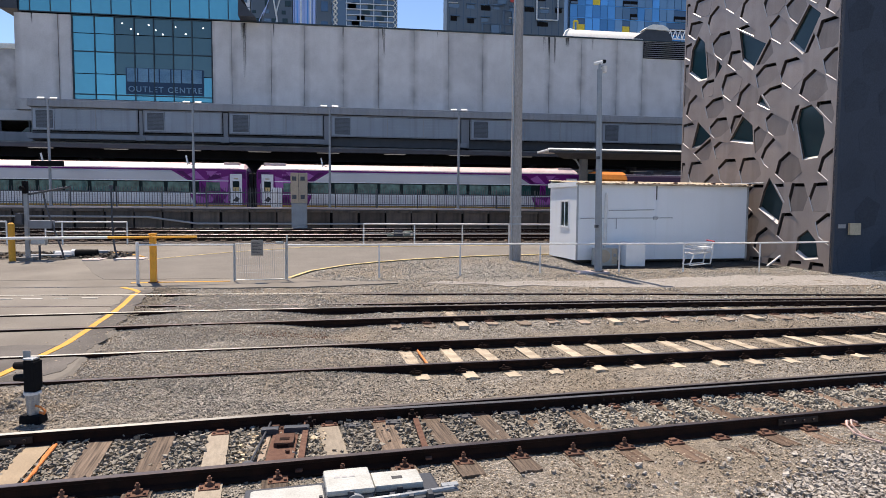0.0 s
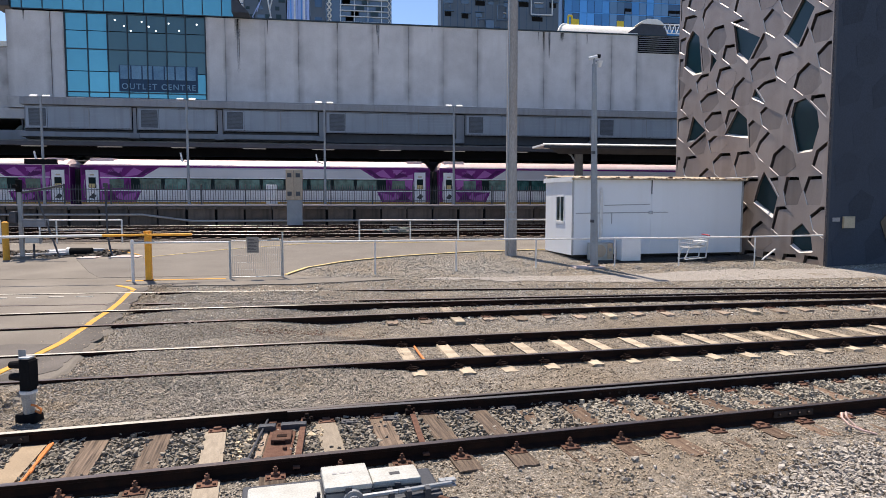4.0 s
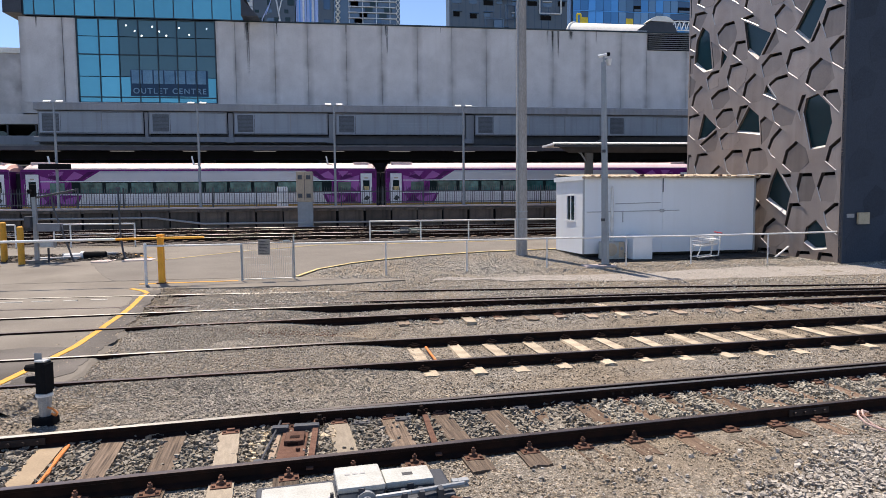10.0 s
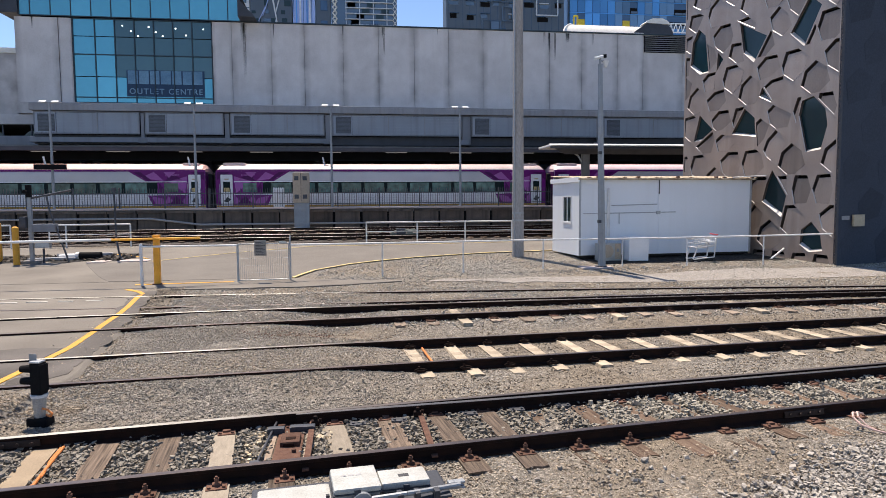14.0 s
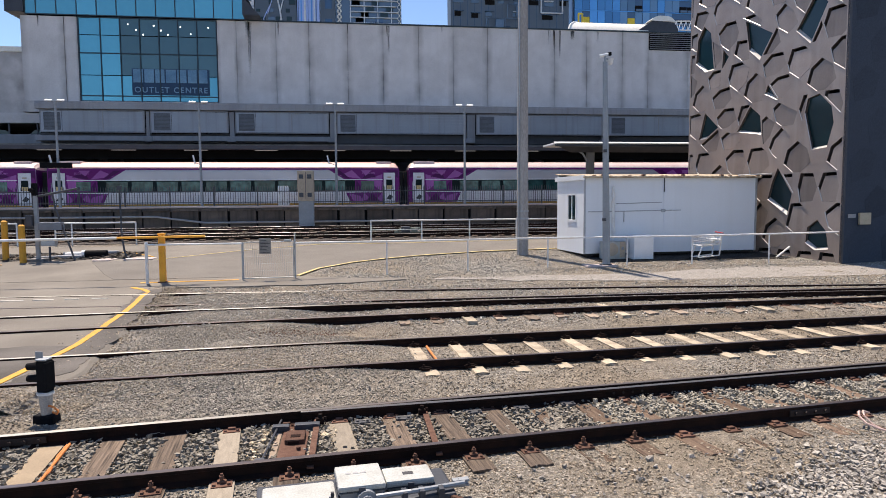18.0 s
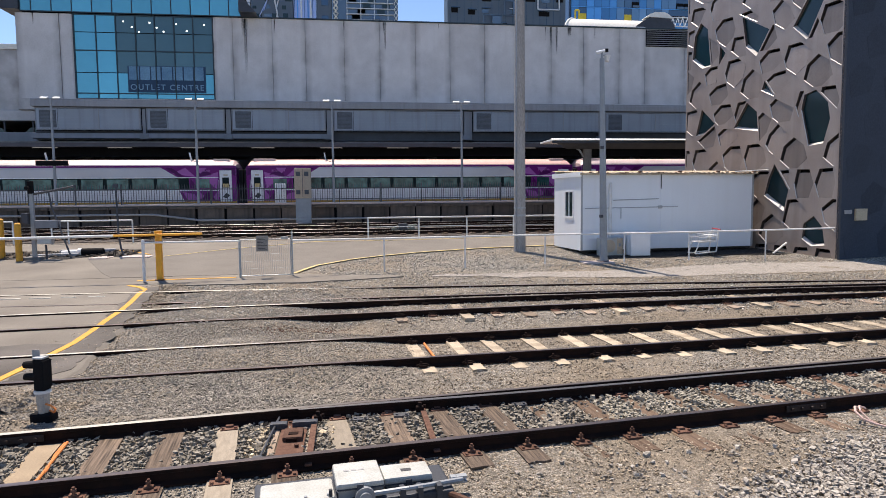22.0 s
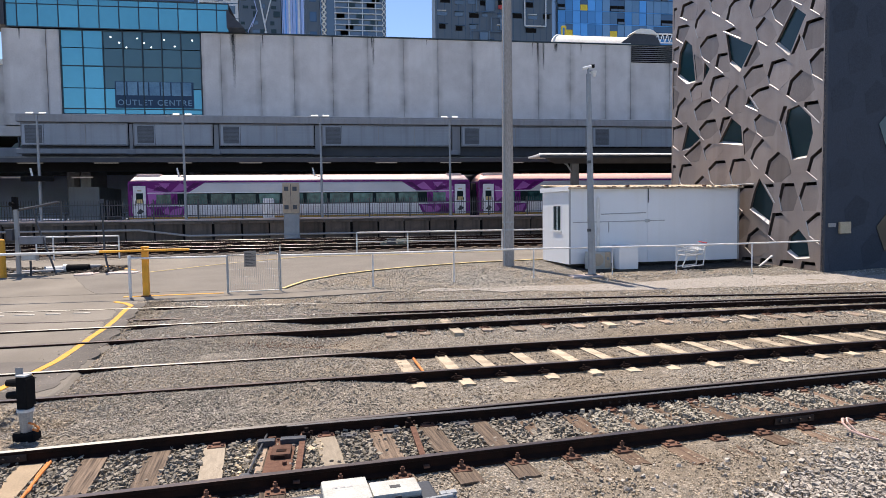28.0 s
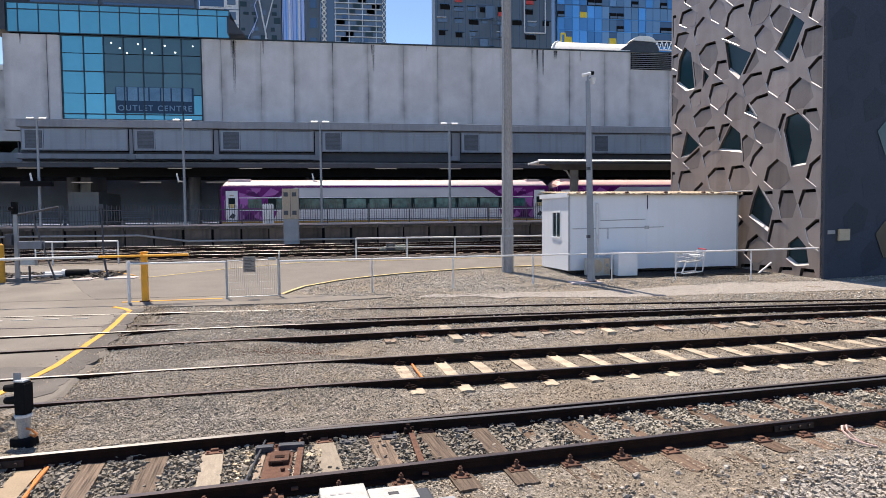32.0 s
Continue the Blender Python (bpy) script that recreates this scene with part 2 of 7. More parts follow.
M = {
    "ballast": gravel_mat("ballast", (0.105, 0.094, 0.079), (0.435, 0.392, 0.328), (0.268, 0.217, 0.155), 42, 0.65, 0.35, 0.28),
    "stone": mat("ballast_stone", (0.24, 0.216, 0.178), 0.92, scale=18, fine=90, island=0.42, bump=0.3, dark=(0.15, 0.138, 0.115), spec=0.15),
    "pebble": mat("pebble", (0.335, 0.278, 0.205), 0.92, scale=18, fine=90, island=0.42, bump=0.2, dark=(0.19, 0.156, 0.12), spec=0.2),
    "asphalt": mat("asphalt", (0.21, 0.19, 0.162), 0.92, dark=(0.12, 0.107, 0.092), scale=0.55, fine=140, bump=0.5, amount=0.6, spec=0.25),
    "dirt": gravel_mat("dirt_path", (0.3, 0.275, 0.247), (0.46, 0.42, 0.375), (0.39, 0.357, 0.318), 60, 0.5, 0.9, 0.12),
    "yellow": mat("road_yellow", (0.62, 0.31, 0.025), 0.75, dark=(0.42, 0.22, 0.045), scale=9, fine=120, bump=0.2),
    "yellow_faded": mat("faded_yellow", (0.62, 0.47, 0.19), 0.8, dark=(0.42, 0.33, 0.18), scale=5, fine=120, amount=0.9),
    "asphalt_mid": mat("relaid_asphalt", (0.178, 0.163, 0.143), 0.92, dark=(0.125, 0.113, 0.1), scale=0.7, fine=140, bump=0.5, amount=0.6, spec=0.25),
    "white_line": mat("road_white", (0.5, 0.48, 0.43), 0.8, dark=(0.4, 0.38, 0.34), scale=7, fine=120),
    "rail": mat("rail_side", (0.013, 0.008, 0.0065), 0.85, 0.0, dark=(0.036, 0.016, 0.011), scale=7, fine=80, bump=0.3, spec=0.1),
    "rail_top": mat("rail_top", (0.23, 0.185, 0.165), 0.33, 0.85, scale=2, fine=80, bump=0.03, stretch=(0.2, 6, 1)),
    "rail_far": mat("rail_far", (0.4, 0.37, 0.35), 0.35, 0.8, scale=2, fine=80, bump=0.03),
    "rail_bright": dulled_along(mat("rail_bright", (0.55, 0.52, 0.45), 0.45, 0.5, scale=2, fine=80, bump=0.03), (0.13, 0.11, 0.1), -2.6, 0.2),
    "rust": mat("rusty_iron", (0.15, 0.083, 0.058), 0.88, 0.1, dark=(0.065, 0.03, 0.023), scale=14, fine=110, bump=0.4, vary=0.3, spec=0.2),
    "sleeper_old": mat("old_timber", (0.2, 0.146, 0.104), 0.9, dark=(0.045, 0.032, 0.023), scale=3, fine=22, bump=1.0, vary=0.3, stretch=(15, 0.6, 4), amount=0.9),
    "sleeper_new": mat("pale_timber", (0.3, 0.255, 0.195), 0.88, dark=(0.18, 0.15, 0.115), scale=5, fine=40, bump=0.4, vary=0.12, stretch=(5, 1, 3)),
    "sleeper_tan": mat("concrete_sleeper", (0.46, 0.385, 0.28), 0.88, dark=(0.25, 0.2, 0.145), scale=5, amount=0.8, fine=90, bump=0.25, vary=0.15),
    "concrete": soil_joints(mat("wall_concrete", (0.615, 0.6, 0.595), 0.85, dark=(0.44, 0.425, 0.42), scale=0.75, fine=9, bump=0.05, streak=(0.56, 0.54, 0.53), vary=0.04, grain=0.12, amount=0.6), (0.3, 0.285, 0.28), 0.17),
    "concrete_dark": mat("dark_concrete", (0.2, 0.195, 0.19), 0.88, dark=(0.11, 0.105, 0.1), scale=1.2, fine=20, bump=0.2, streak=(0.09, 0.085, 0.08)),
    "stain": fading(mat("water_stain", (0.05, 0.047, 0.046), 0.9, scale=8, fine=40), 0.8),
    "platform": mat("platform_block", (0.138, 0.11, 0.09), 0.92, dark=(0.06, 0.056, 0.052), scale=2.2, fine=30, bump=0.35, vary=0.3, streak=(0.035, 0.033, 0.031), spec=0.2),
    "coping": mat("platform_coping", (0.52, 0.43, 0.4), 0.85, dark=(0.36, 0.3, 0.28), scale=2, fine=40),
    "steel": mat("painted_steel", (0.3, 0.32, 0.34), 0.5, 0.3, scale=2, fine=14, bump=0.03, grain=0.1),
    "steel_dark": mat("dark_steel", (0.055, 0.061, 0.075), 0.55, 0.4, scale=2, fine=40, bump=0.05),
    "galv": mat("galvanised", (0.4, 0.42, 0.44), 0.45, 0.6, scale=9, fine=60, bump=0.05),
    "cladding": mat("grey_cladding", (0.2, 0.213, 0.24), 0.55, 0.1, dark=(0.165, 0.175, 0.195), scale=0.8, fine=30, bump=0.08, streak=(0.155, 0.162, 0.18), vary=0.06, grain=0.15),
    "deck_grey": mat("deck_edge_grey", (0.31, 0.318, 0.335), 0.8, dark=(0.23, 0.236, 0.25), scale=0.7, fine=20, bump=0.1, streak=(0.22, 0.22, 0.23), grain=0.2),
    "stone_pale": mat("pale_stone", (0.31, 0.285, 0.232), 0.92, scale=18, fine=90, island=0.3, bump=0.3, dark=(0.24, 0.22, 0.19), spec=0.15),
    "sleeper_buried": mat("buried_timber", (0.2, 0.145, 0.105), 0.92, dark=(0.1, 0.065, 0.048), scale=3, fine=22, bump=0.8, vary=0.3, stretch=(9, 0.9, 4), amount=0.9, spec=0.15),
    "louvre": mat("louvre_dark", (0.075, 0.085, 0.1), 0.6, 0.2, scale=2, fine=30),
    # black paint and rubber, and the painted shade in gaps and recesses
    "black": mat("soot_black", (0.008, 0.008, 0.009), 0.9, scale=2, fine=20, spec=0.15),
    "interior": mat("dim_interior", (0.36, 0.43, 0.58), 0.85, scale=0.6, fine=12, amount=0.7),
    "white": mat("white_paint", (0.78, 0.79, 0.8), 0.5, scale=1.5, fine=40, dark=(0.66, 0.67, 0.68), bump=0.04),
    "pipe_white": mat("white_pipe", (0.74, 0.74, 0.73), 0.5, scale=4, fine=60, dark=(0.5, 0.48, 0.45), bump=0.05, vary=0.05),
    "shed": mat("shed_wall", (0.77, 0.8, 0.83), 0.55, scale=0.7, fine=18, dark=(0.72, 0.75, 0.78), bump=0.05, streak=(0.73, 0.755, 0.775), grain=0.12),
    "shed_roof": mat("shed_roof", (0.56, 0.48, 0.36), 0.85, dark=(0.2, 0.14, 0.09), scale=3.2, fine=24, bump=0.4, amount=1.0, spec=0.2),
    "pole": mat("concrete_pole", (0.36, 0.345, 0.33), 0.85, dark=(0.25, 0.24, 0.23), scale=1.6, fine=30, stretch=(1, 1, 0.25), bump=0.2),
    "orange": mat("orange_yellow_paint", (0.82, 0.38, 0.025), 0.5, scale=4, fine=50, dark=(0.55, 0.26, 0.02)),
    "sign_grey": mat("sign_plate", (0.33, 0.33, 0.33), 0.6, scale=6, fine=60),
    "ink": mat("ink", (0.04, 0.04, 0.045), 0.7, scale=6, fine=60),
    "beige": mat("cabinet_beige", (0.5, 0.4, 0.29), 0.6, scale=3, fine=40, streak=(0.34, 0.3, 0.24)),
    "coach_low": mat("coach_lower_side", (0.68, 0.67, 0.69), 0.42, 0.1, scale=0.5, fine=30, dark=(0.57, 0.56, 0.57), bump=0.03, grain=0.1, streak=(0.55, 0.53, 0.52)),
    "screen": mat("screen_panel", (0.295, 0.33, 0.38), 0.5, 0.15, dark=(0.25, 0.28, 0.32), scale=0.8, fine=30, bump=0.08, streak=(0.22, 0.235, 0.265), vary=0.07, grain=0.12),
    "vent_slat": mat("vent_slat", (0.13, 0.145, 0.17), 0.6, 0.2, scale=2, fine=30),
    # near-black soil; along the shed it also carries the painted shadow
    "soil_shade": gravel_mat("dark_soil", (0.012, 0.011, 0.01), (0.05, 0.043, 0.036), (0.02, 0.017, 0.014), 30, 1.0, 0.9),
    "plate_tan": mat("tan_plate", (0.3, 0.243, 0.188), 0.9, dark=(0.19, 0.13, 0.095), scale=9, fine=60, bump=0.4, vary=0.3, spec=0.15),
    "asphalt_dark": mat("dark_asphalt", (0.135, 0.122, 0.11), 0.9, dark=(0.075, 0.068, 0.06), scale=0.8, fine=140, bump=0.5, amount=0.9, spec=0.25),
    "sign_dull": mat("sign_film_dull", (0.17, 0.31, 0.42), 0.4, scale=1, fine=10, bump=0),
    "machine": mat("machine_white", (0.42, 0.43, 0.41), 0.6, scale=5, fine=60, dark=(0.33, 0.33, 0.3), bump=0.08, amount=0.8),
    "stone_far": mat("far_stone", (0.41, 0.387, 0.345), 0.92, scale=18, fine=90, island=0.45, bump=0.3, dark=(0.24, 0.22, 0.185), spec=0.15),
    "stone_heap": mat("heap_stone", (0.36, 0.332, 0.292), 0.92, scale=18, fine=90, island=0.38, bump=0.3, dark=(0.2, 0.178, 0.15), spec=0.15),
    "stone_cream": mat("cream_stone", (0.56, 0.46, 0.31), 0.92, scale=18, fine=90, island=0.35, bump=0.3, dark=(0.36, 0.3, 0.22), spec=0.15),
    "sleeper_beige": mat("beige_concrete", (0.33, 0.26, 0.178), 0.88, dark=(0.25, 0.195, 0.135), scale=3, amount=0.7, fine=60, bump=0.2, spec=0.2),
    "stone_grey": mat("grey_stone", (0.335, 0.302, 0.255), 0.92, scale=18, fine=90, island=0.26, bump=0.3, dark=(0.2, 0.185, 0.162), spec=0.15),
    "loco_orange": mat("loco_orange", (0.6, 0.2, 0.025), 0.5, scale=3, fine=30, dark=(0.42, 0.14, 0.02), spec=0.25),
    "loco_dark": mat("loco_dark_purple", (0.02, 0.008, 0.028), 0.45, scale=1, fine=20, spec=0.25),
    "blade_top": mat("blade_top", (0.2, 0.19, 0.185), 0.35, 0.7, scale=2, fine=80, bump=0.03, stretch=(0.2, 6, 1)),
    "fish": mat("fishplate_iron", (0.036, 0.025, 0.022), 0.7, 0.2, dark=(0.03, 0.02, 0.016), scale=12, fine=80, bump=0.3, spec=0.3),
    "tray_green": mat("dull_green_steel", (0.16, 0.19, 0.16), 0.6, 0.2, scale=5, fine=50),
    "meter": mat("meter_box_beige", (0.5, 0.42, 0.29), 0.6, scale=3, fine=40),
    "sign_dim": mat("weathered_plate", (0.29, 0.265, 0.24), 0.7, scale=6, fine=60),
    "cable_pink": mat("pale_pink_cable", (0.62, 0.44, 0.38), 0.6, scale=9, fine=60),
    "rubble": mat("dark_rubble", (0.1, 0.085, 0.07), 0.95, scale=3, fine=30, island=0.7, bump=0.3, spec=0.1),
    "oily_ballast": gravel_mat("oily_ballast", (0.03, 0.025, 0.022), (0.16, 0.135, 0.115), (0.07, 0.055, 0.045), 16, 1.0, 0.5),
    "tower_steel": glass_mat("tower_steel_glass", (0.13, 0.25, 0.38), 0.3, 0.12, vary=0.4),
    # slot walls darker than the panels: shadow under the relief put into the colour
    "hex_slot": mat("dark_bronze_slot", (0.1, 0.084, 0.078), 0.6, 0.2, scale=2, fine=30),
    # lips and sills paler than the panels: sun glints put into the colour
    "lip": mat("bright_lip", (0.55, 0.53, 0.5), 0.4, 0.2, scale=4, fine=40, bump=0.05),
    "hex": mat("bronze_panel", (0.315, 0.257, 0.22), 0.36, 0.25, dark=(0.185, 0.148, 0.129), scale=0.9, fine=28, bump=0.06, streak=(0.34, 0.285, 0.25), vary=0.3, grain=0.2),
    "hex_dark": mat("black_panel", (0.038, 0.048, 0.069), 0.6, 0.0, dark=(0.04, 0.048, 0.064), scale=0.7, fine=20, bump=0.05, vary=0.15, spec=0.15),
    "win_dark": glass_mat("window_glass", (0.014, 0.034, 0.038), 0.0, 0.05, spec=0.5),
    "teal": glass_mat("teal_curtain_glass", (0.128, 0.42, 0.5), 0.5, 0.06, vary=0.14),
    "teal_dim": glass_mat("clear_curtain_glass", (0.072, 0.145, 0.16), 0.3, 0.06, vary=0.12),
    "mullion": mat("mullion", (0.03, 0.05, 0.065), 0.5, 0.4, scale=2, fine=30),
    "sign_blue": glass_mat("sign_film_navy", (0.02, 0.05, 0.1), 0.1, 0.3, spec=0.25),
    "sign_light": mat("sign_film_light", (0.15, 0.3, 0.42), 0.4, dark=(0.06, 0.16, 0.27), amount=0.9, scale=0.9, fine=10, bump=0),
    "lamp_white": mat("lamp_white", (0.9, 0.9, 0.88), 0.4, glow=2.2, bump=0),
    "strip": mat("strip_light", (0.4, 0.4, 0.42), 0.4, glow=0.09, bump=0),
    "coach": mat("coach_silver", (0.5, 0.49, 0.52), 0.38, 0.2, scale=0.5, fine=30, dark=(0.4, 0.39, 0.41), bump=0.03, grain=0.1),
    "coach_roof": mat("coach_roof", (0.66, 0.53, 0.5), 0.45, 0.1, scale=0.8, fine=20, dark=(0.48, 0.36, 0.34), amount=0.8),
    "coach_roof_tan": mat("coach_roof_tan", (0.72, 0.45, 0.38), 0.5, 0.05, scale=0.8, fine=20, dark=(0.6, 0.33, 0.3)),
    "coach_roof_pink": mat("coach_roof_pink", (0.78, 0.6, 0.6), 0.45, 0.1, scale=0.8, fine=20, dark=(0.6, 0.42, 0.43)),
    "fence_dark": mat("dark_fence_steel", (0.07, 0.072, 0.08), 0.5, 0.2, scale=2, fine=40, bump=0.05),
    "coach_band": mat("window_band", (0.008, 0.018, 0.019), 0.5, 0.0, scale=1, fine=20, bump=0.02, spec=0.1),
    "coach_glass": mat("coach_window", (0.05, 0.14, 0.135), 0.12, dark=(0.013, 0.036, 0.037), scale=2.2, fine=6, bump=0.02, amount=0.95, spec=0.4, vary=0.35, grain=0.1),
    "purple": mat("purple_paint", (0.155, 0.011, 0.16), 0.35, scale=0.8, fine=20, bump=0.02, spec=0.18, grain=0.1),
    "purple_deep": mat("deep_purple_paint", (0.075, 0.004, 0.085), 0.35, scale=0.8, fine=20, bump=0.02, spec=0.18, grain=0.1),
    "purple_pale": mat("pale_purple_paint", (0.36, 0.11, 0.37), 0.35, scale=0.8, fine=20, bump=0.02, spec=0.18, grain=0.1),
    "coach_door": mat("coach_door", (0.72, 0.72, 0.74), 0.4, scale=2, fine=20, bump=0.02),
    "stripe": mat("orange_stripe", (0.5, 0.26, 0.03), 0.5, scale=3, fine=30),
    "rubber": mat("rubber", (0.012, 0.012, 0.013), 0.8, scale=10, fine=60),
    "red": mat("red_plastic", (0.42, 0.045, 0.055), 0.45, scale=6, fine=40),
    "cable_orange": mat("orange_cable", (0.7, 0.22, 0.05), 0.6, scale=6, fine=40),
    "tower_dark": mat("tower_charcoal", (0.085, 0.118, 0.158), 0.5, 0.1, scale=0.1, fine=0.6, bump=0.0, grain=0.06),
    "tower_white": mat("tower_white", (0.6, 0.64, 0.68), 0.6, scale=0.1, fine=2, bump=0.02),
    "tower_glass": glass_mat("tower_glass", (0.12, 0.17, 0.22), 0.4, 0.08),
    "tower_blue": glass_mat("tower_blue_glass", (0.07, 0.28, 0.6), 0.2, 0.12, vary=0.35),
    "tower_slate": glass_mat("tower_slate_glass", (0.06, 0.12, 0.2), 0.3, 0.1),
    "tower_pale": glass_mat("tower_pale_glass", (0.45, 0.52, 0.75), 0.4, 0.1),
    "tower_red": mat("tower_red", (0.5, 0.05, 0.045), 0.5, scale=0.3, fine=3),
    "tower_yellow": mat("tower_yellow", (0.75, 0.58, 0.04), 0.5, scale=0.3, fine=3),
    "roof_white": mat("roof_white", (0.82, 0.8, 0.73), 0.5, scale=0.3, fine=6),
    # near-black: the shade under the shed floor is put into this colour
    "base_gloom": mat("underfloor_timber", (0.03, 0.027, 0.025), 0.9, scale=3, fine=30),
}


# ---- building helpers ----
def thing(name, at=(0, 0, 0), label="", category="", group="", kind="", turn=0):
    ob = new(name)
    ob.matrix_basis = pose(*at, 0, 0, turn)
    return tagged(ob, label, category, group, kind)


def done(bm, name, material, smooth=False):
    me = bpy.data.meshes.new(name)
    bmesh.ops.recalc_face_normals(bm, faces=bm.faces)
    bm.to_mesh(me)
    bm.free()
    for m in (material if isinstance(material, (list, tuple)) else (material,)):
        me.materials.append(m)
    if smooth:
        for f in me.polygons:
            f.use_smooth = True
    return me


def part(name, bm, material, parent=None, label="", smooth=False):
    ob = new(name, done(bm, name, material, smooth) if isinstance(bm, bmesh.types.BMesh) else bm)
    ob.parent = parent
    if label:
        ob["label"] = label
    return ob


def box(x0, y0, z0, x1, y1, z1, bev=0.0, bm=None):
    bm2 = bmesh.new()
    bmesh.ops.create_cube(bm2, size=1)
    for v in bm2.verts:
        v.co = Vector((x0 + (v.co.x + 0.5) * (x1 - x0), y0 + (v.co.y + 0.5) * (y1 - y0), z0 + (v.co.z + 0.5) * (z1 - z0)))
    if bev:
        bmesh.ops.bevel(bm2, geom=list(bm2.edges), offset=bev, segments=2, affect='EDGES', profile=0.6)
    return merge(bm, bm2)


def merge(bm, other):
    if bm is None:
        return other
    me = bpy.data.meshes.new("tmp")
    other.to_mesh(me)
    other.free()
    bm.from_mesh(me)
    bpy.data.meshes.remove(me)
    return bm


def tube(p, q, r, r2=None, seg=10, bm=None):
    """A round bar from p to q."""
    p, q = Vector(p), Vector(q)
    b = bmesh.new()
    bmesh.ops.create_cone(b, cap_ends=True, segments=seg, radius1=r, radius2=r if r2 is None else r2, depth=(q - p).length)
    m = Matrix.Translation((p + q) / 2) @ (q - p).to_track_quat("Z", "Y").to_matrix().to_4x4()
    bmesh.ops.transform(b, matrix=m, verts=b.verts)
    return merge(bm, b)


def bent(points, r, seg=8, bm=None):
    for p, q in zip(points, points[1:]):
        bm = tube(p, q, r, seg=seg, bm=bm)
    return bm


def poly(points, depth, bm=None):
    """A flat outline (3D points) thickened along its normal by depth."""
    b = bmesh.new()
    f = b.faces.new([b.verts.new(p) for p in points])
    f.normal_update()
    n = f.normal.copy()
    ext = bmesh.ops.extrude_face_region(b, geom=[f])
    for v in ext["geom"]:
        if isinstance(v, bmesh.types.BMVert):
            v.co += n * depth
    return merge(bm, b)


def lerp_table(x, xs, ys):
    return float(np.interp(x, xs, ys))


def gz(y):
    """Height of the ground, which rises gently towards the station."""
    return lerp_table(y, (0, 13, 14.5, 17, 19, 21.5, 40, 45), (0, 0, 0.1, 0.15, 0.3, 0.45, 1.2, 1.2))


def smooth_curve(points, n):
    """n points on a smooth curve through the given ones (x, y), at even steps of x."""
    xs, ys = [p[0] for p in points], [p[1] for p in points]
    c = np.polyfit(xs, ys, min(len(points) - 1, 3))
    return [(float(x), float(np.polyval(c, x))) for x in np.linspace(xs[0], xs[-1], n)]


# ---- ground ----
def step01(a, b, x):
    t = min(max((x - a) / (b - a), 0), 1)
    return t * t * (3 - 2 * t)


def land(x, y):
    """Ground height with the fill that half buries the rails beside the crossing."""
    z = gz(y)
    if 9.4 < y < 18.6 and x < 2:
        fill = 0.14 - 0.05 * (1 - step01(-4.5, -3.5, x))
        early = 1.6 * step01(12.8, 13.6, y) * (1 - step01(16.0, 16.5, y))
        z += fill * (1 - step01(-0.6, 1.6, x + early)) * step01(9.4, 10.2, y) * (1 - step01(18.0, 18.6, y))
    if x > -0.6 and 13.4 < y < 19:
        z += step01(-0.6, 1.6, x) * (0.045 * step01(13.4, 13.9, y) + 0.055 * step01(16.1, 16.3, y)) * (1 - step01(18.2, 19, y))
    return z


def bumps(x, y):
    return noise.noise((x * 1.3, y * 1.3, 0)) * 0.02 + noise.noise((x * 4, y * 4, 3)) * 0.008


def make_ground():
    xs = [-900, -300, -120, -60, -40] + list(np.arange(-26, 26.01, 0.4)) + [40, 60, 120, 300, 900]
    ys = [-300, -60, -20, -6, 0, 3] + list(np.arange(4.4, 24, 0.2)) + list(np.arange(24, 48, 0.8)) + [60, 120, 300, 900, 2500]
    verts, faces = [], []
    for y in ys:
        for x in xs:
            near = 1 if abs(x) < 26 and 4 < y < 31 else 0
            verts.append((x, y, land(x, y) + near * bumps(x, y) - 0.012))
    w = len(xs)
    for j in range(len(ys) - 1):
        for i in range(w - 1):
            a = j * w + i
            faces.append((a, a + 1, a + w + 1, a + w))
    me = bpy.data.meshes.new("ground")
    me.from_pydata(verts, [], faces)
    me.materials.append(M["ballast"])
    for f in me.polygons:
        f.use_smooth = True
    return tagged(new("ground", me), "grey-brown railway ballast and gravel ground", "ground", kind="structure")


make_ground()


def sheet(name, outline_near, outline_far, xs, lift, material, label, category, edge=0.0, thick=0.02):
    """A thin layer over the ground between two lines y(x), with an uneven edge; lift: a number or lift(x, y)."""
    bm = bmesh.new()
    rows, n = [], 12
    for x in xs:
        a, b = outline_near(x), outline_far(x)
        a += edge * noise.noise((x * 1.1, 0, 5))
        b += edge * noise.noise((x * 1.1, 4, 7))
        col = []
        for k in range(n + 1):
            y = a + (b - a) * k / n
            up = lift(x, y) if callable(lift) else lift
            col.append(bm.verts.new((x, y, gz(y) + up)))
        rows.append(col)
    for c, d in zip(rows, rows[1:]):
        for k in range(n):
            bm.faces.new((c[k], d[k], d[k + 1], c[k + 1]))
    rim = bmesh.ops.extrude_edge_only(bm, edges=[e for e in bm.edges if e.is_boundary])
    for v in rim["geom"]:
        if isinstance(v, bmesh.types.BMVert):
            v.co.z -= 0.2
    return tagged(part(name, bm, material), label, category, kind="structure")


# the level crossing (asphalt up to the rail heads), its apron behind the fence, and the beaten path along the fence
def cross_lift(x, y):
    return 0.11 * (1 - step01(17.8, 20, y)) * step01(8.6, 9.6, y) + 0.02


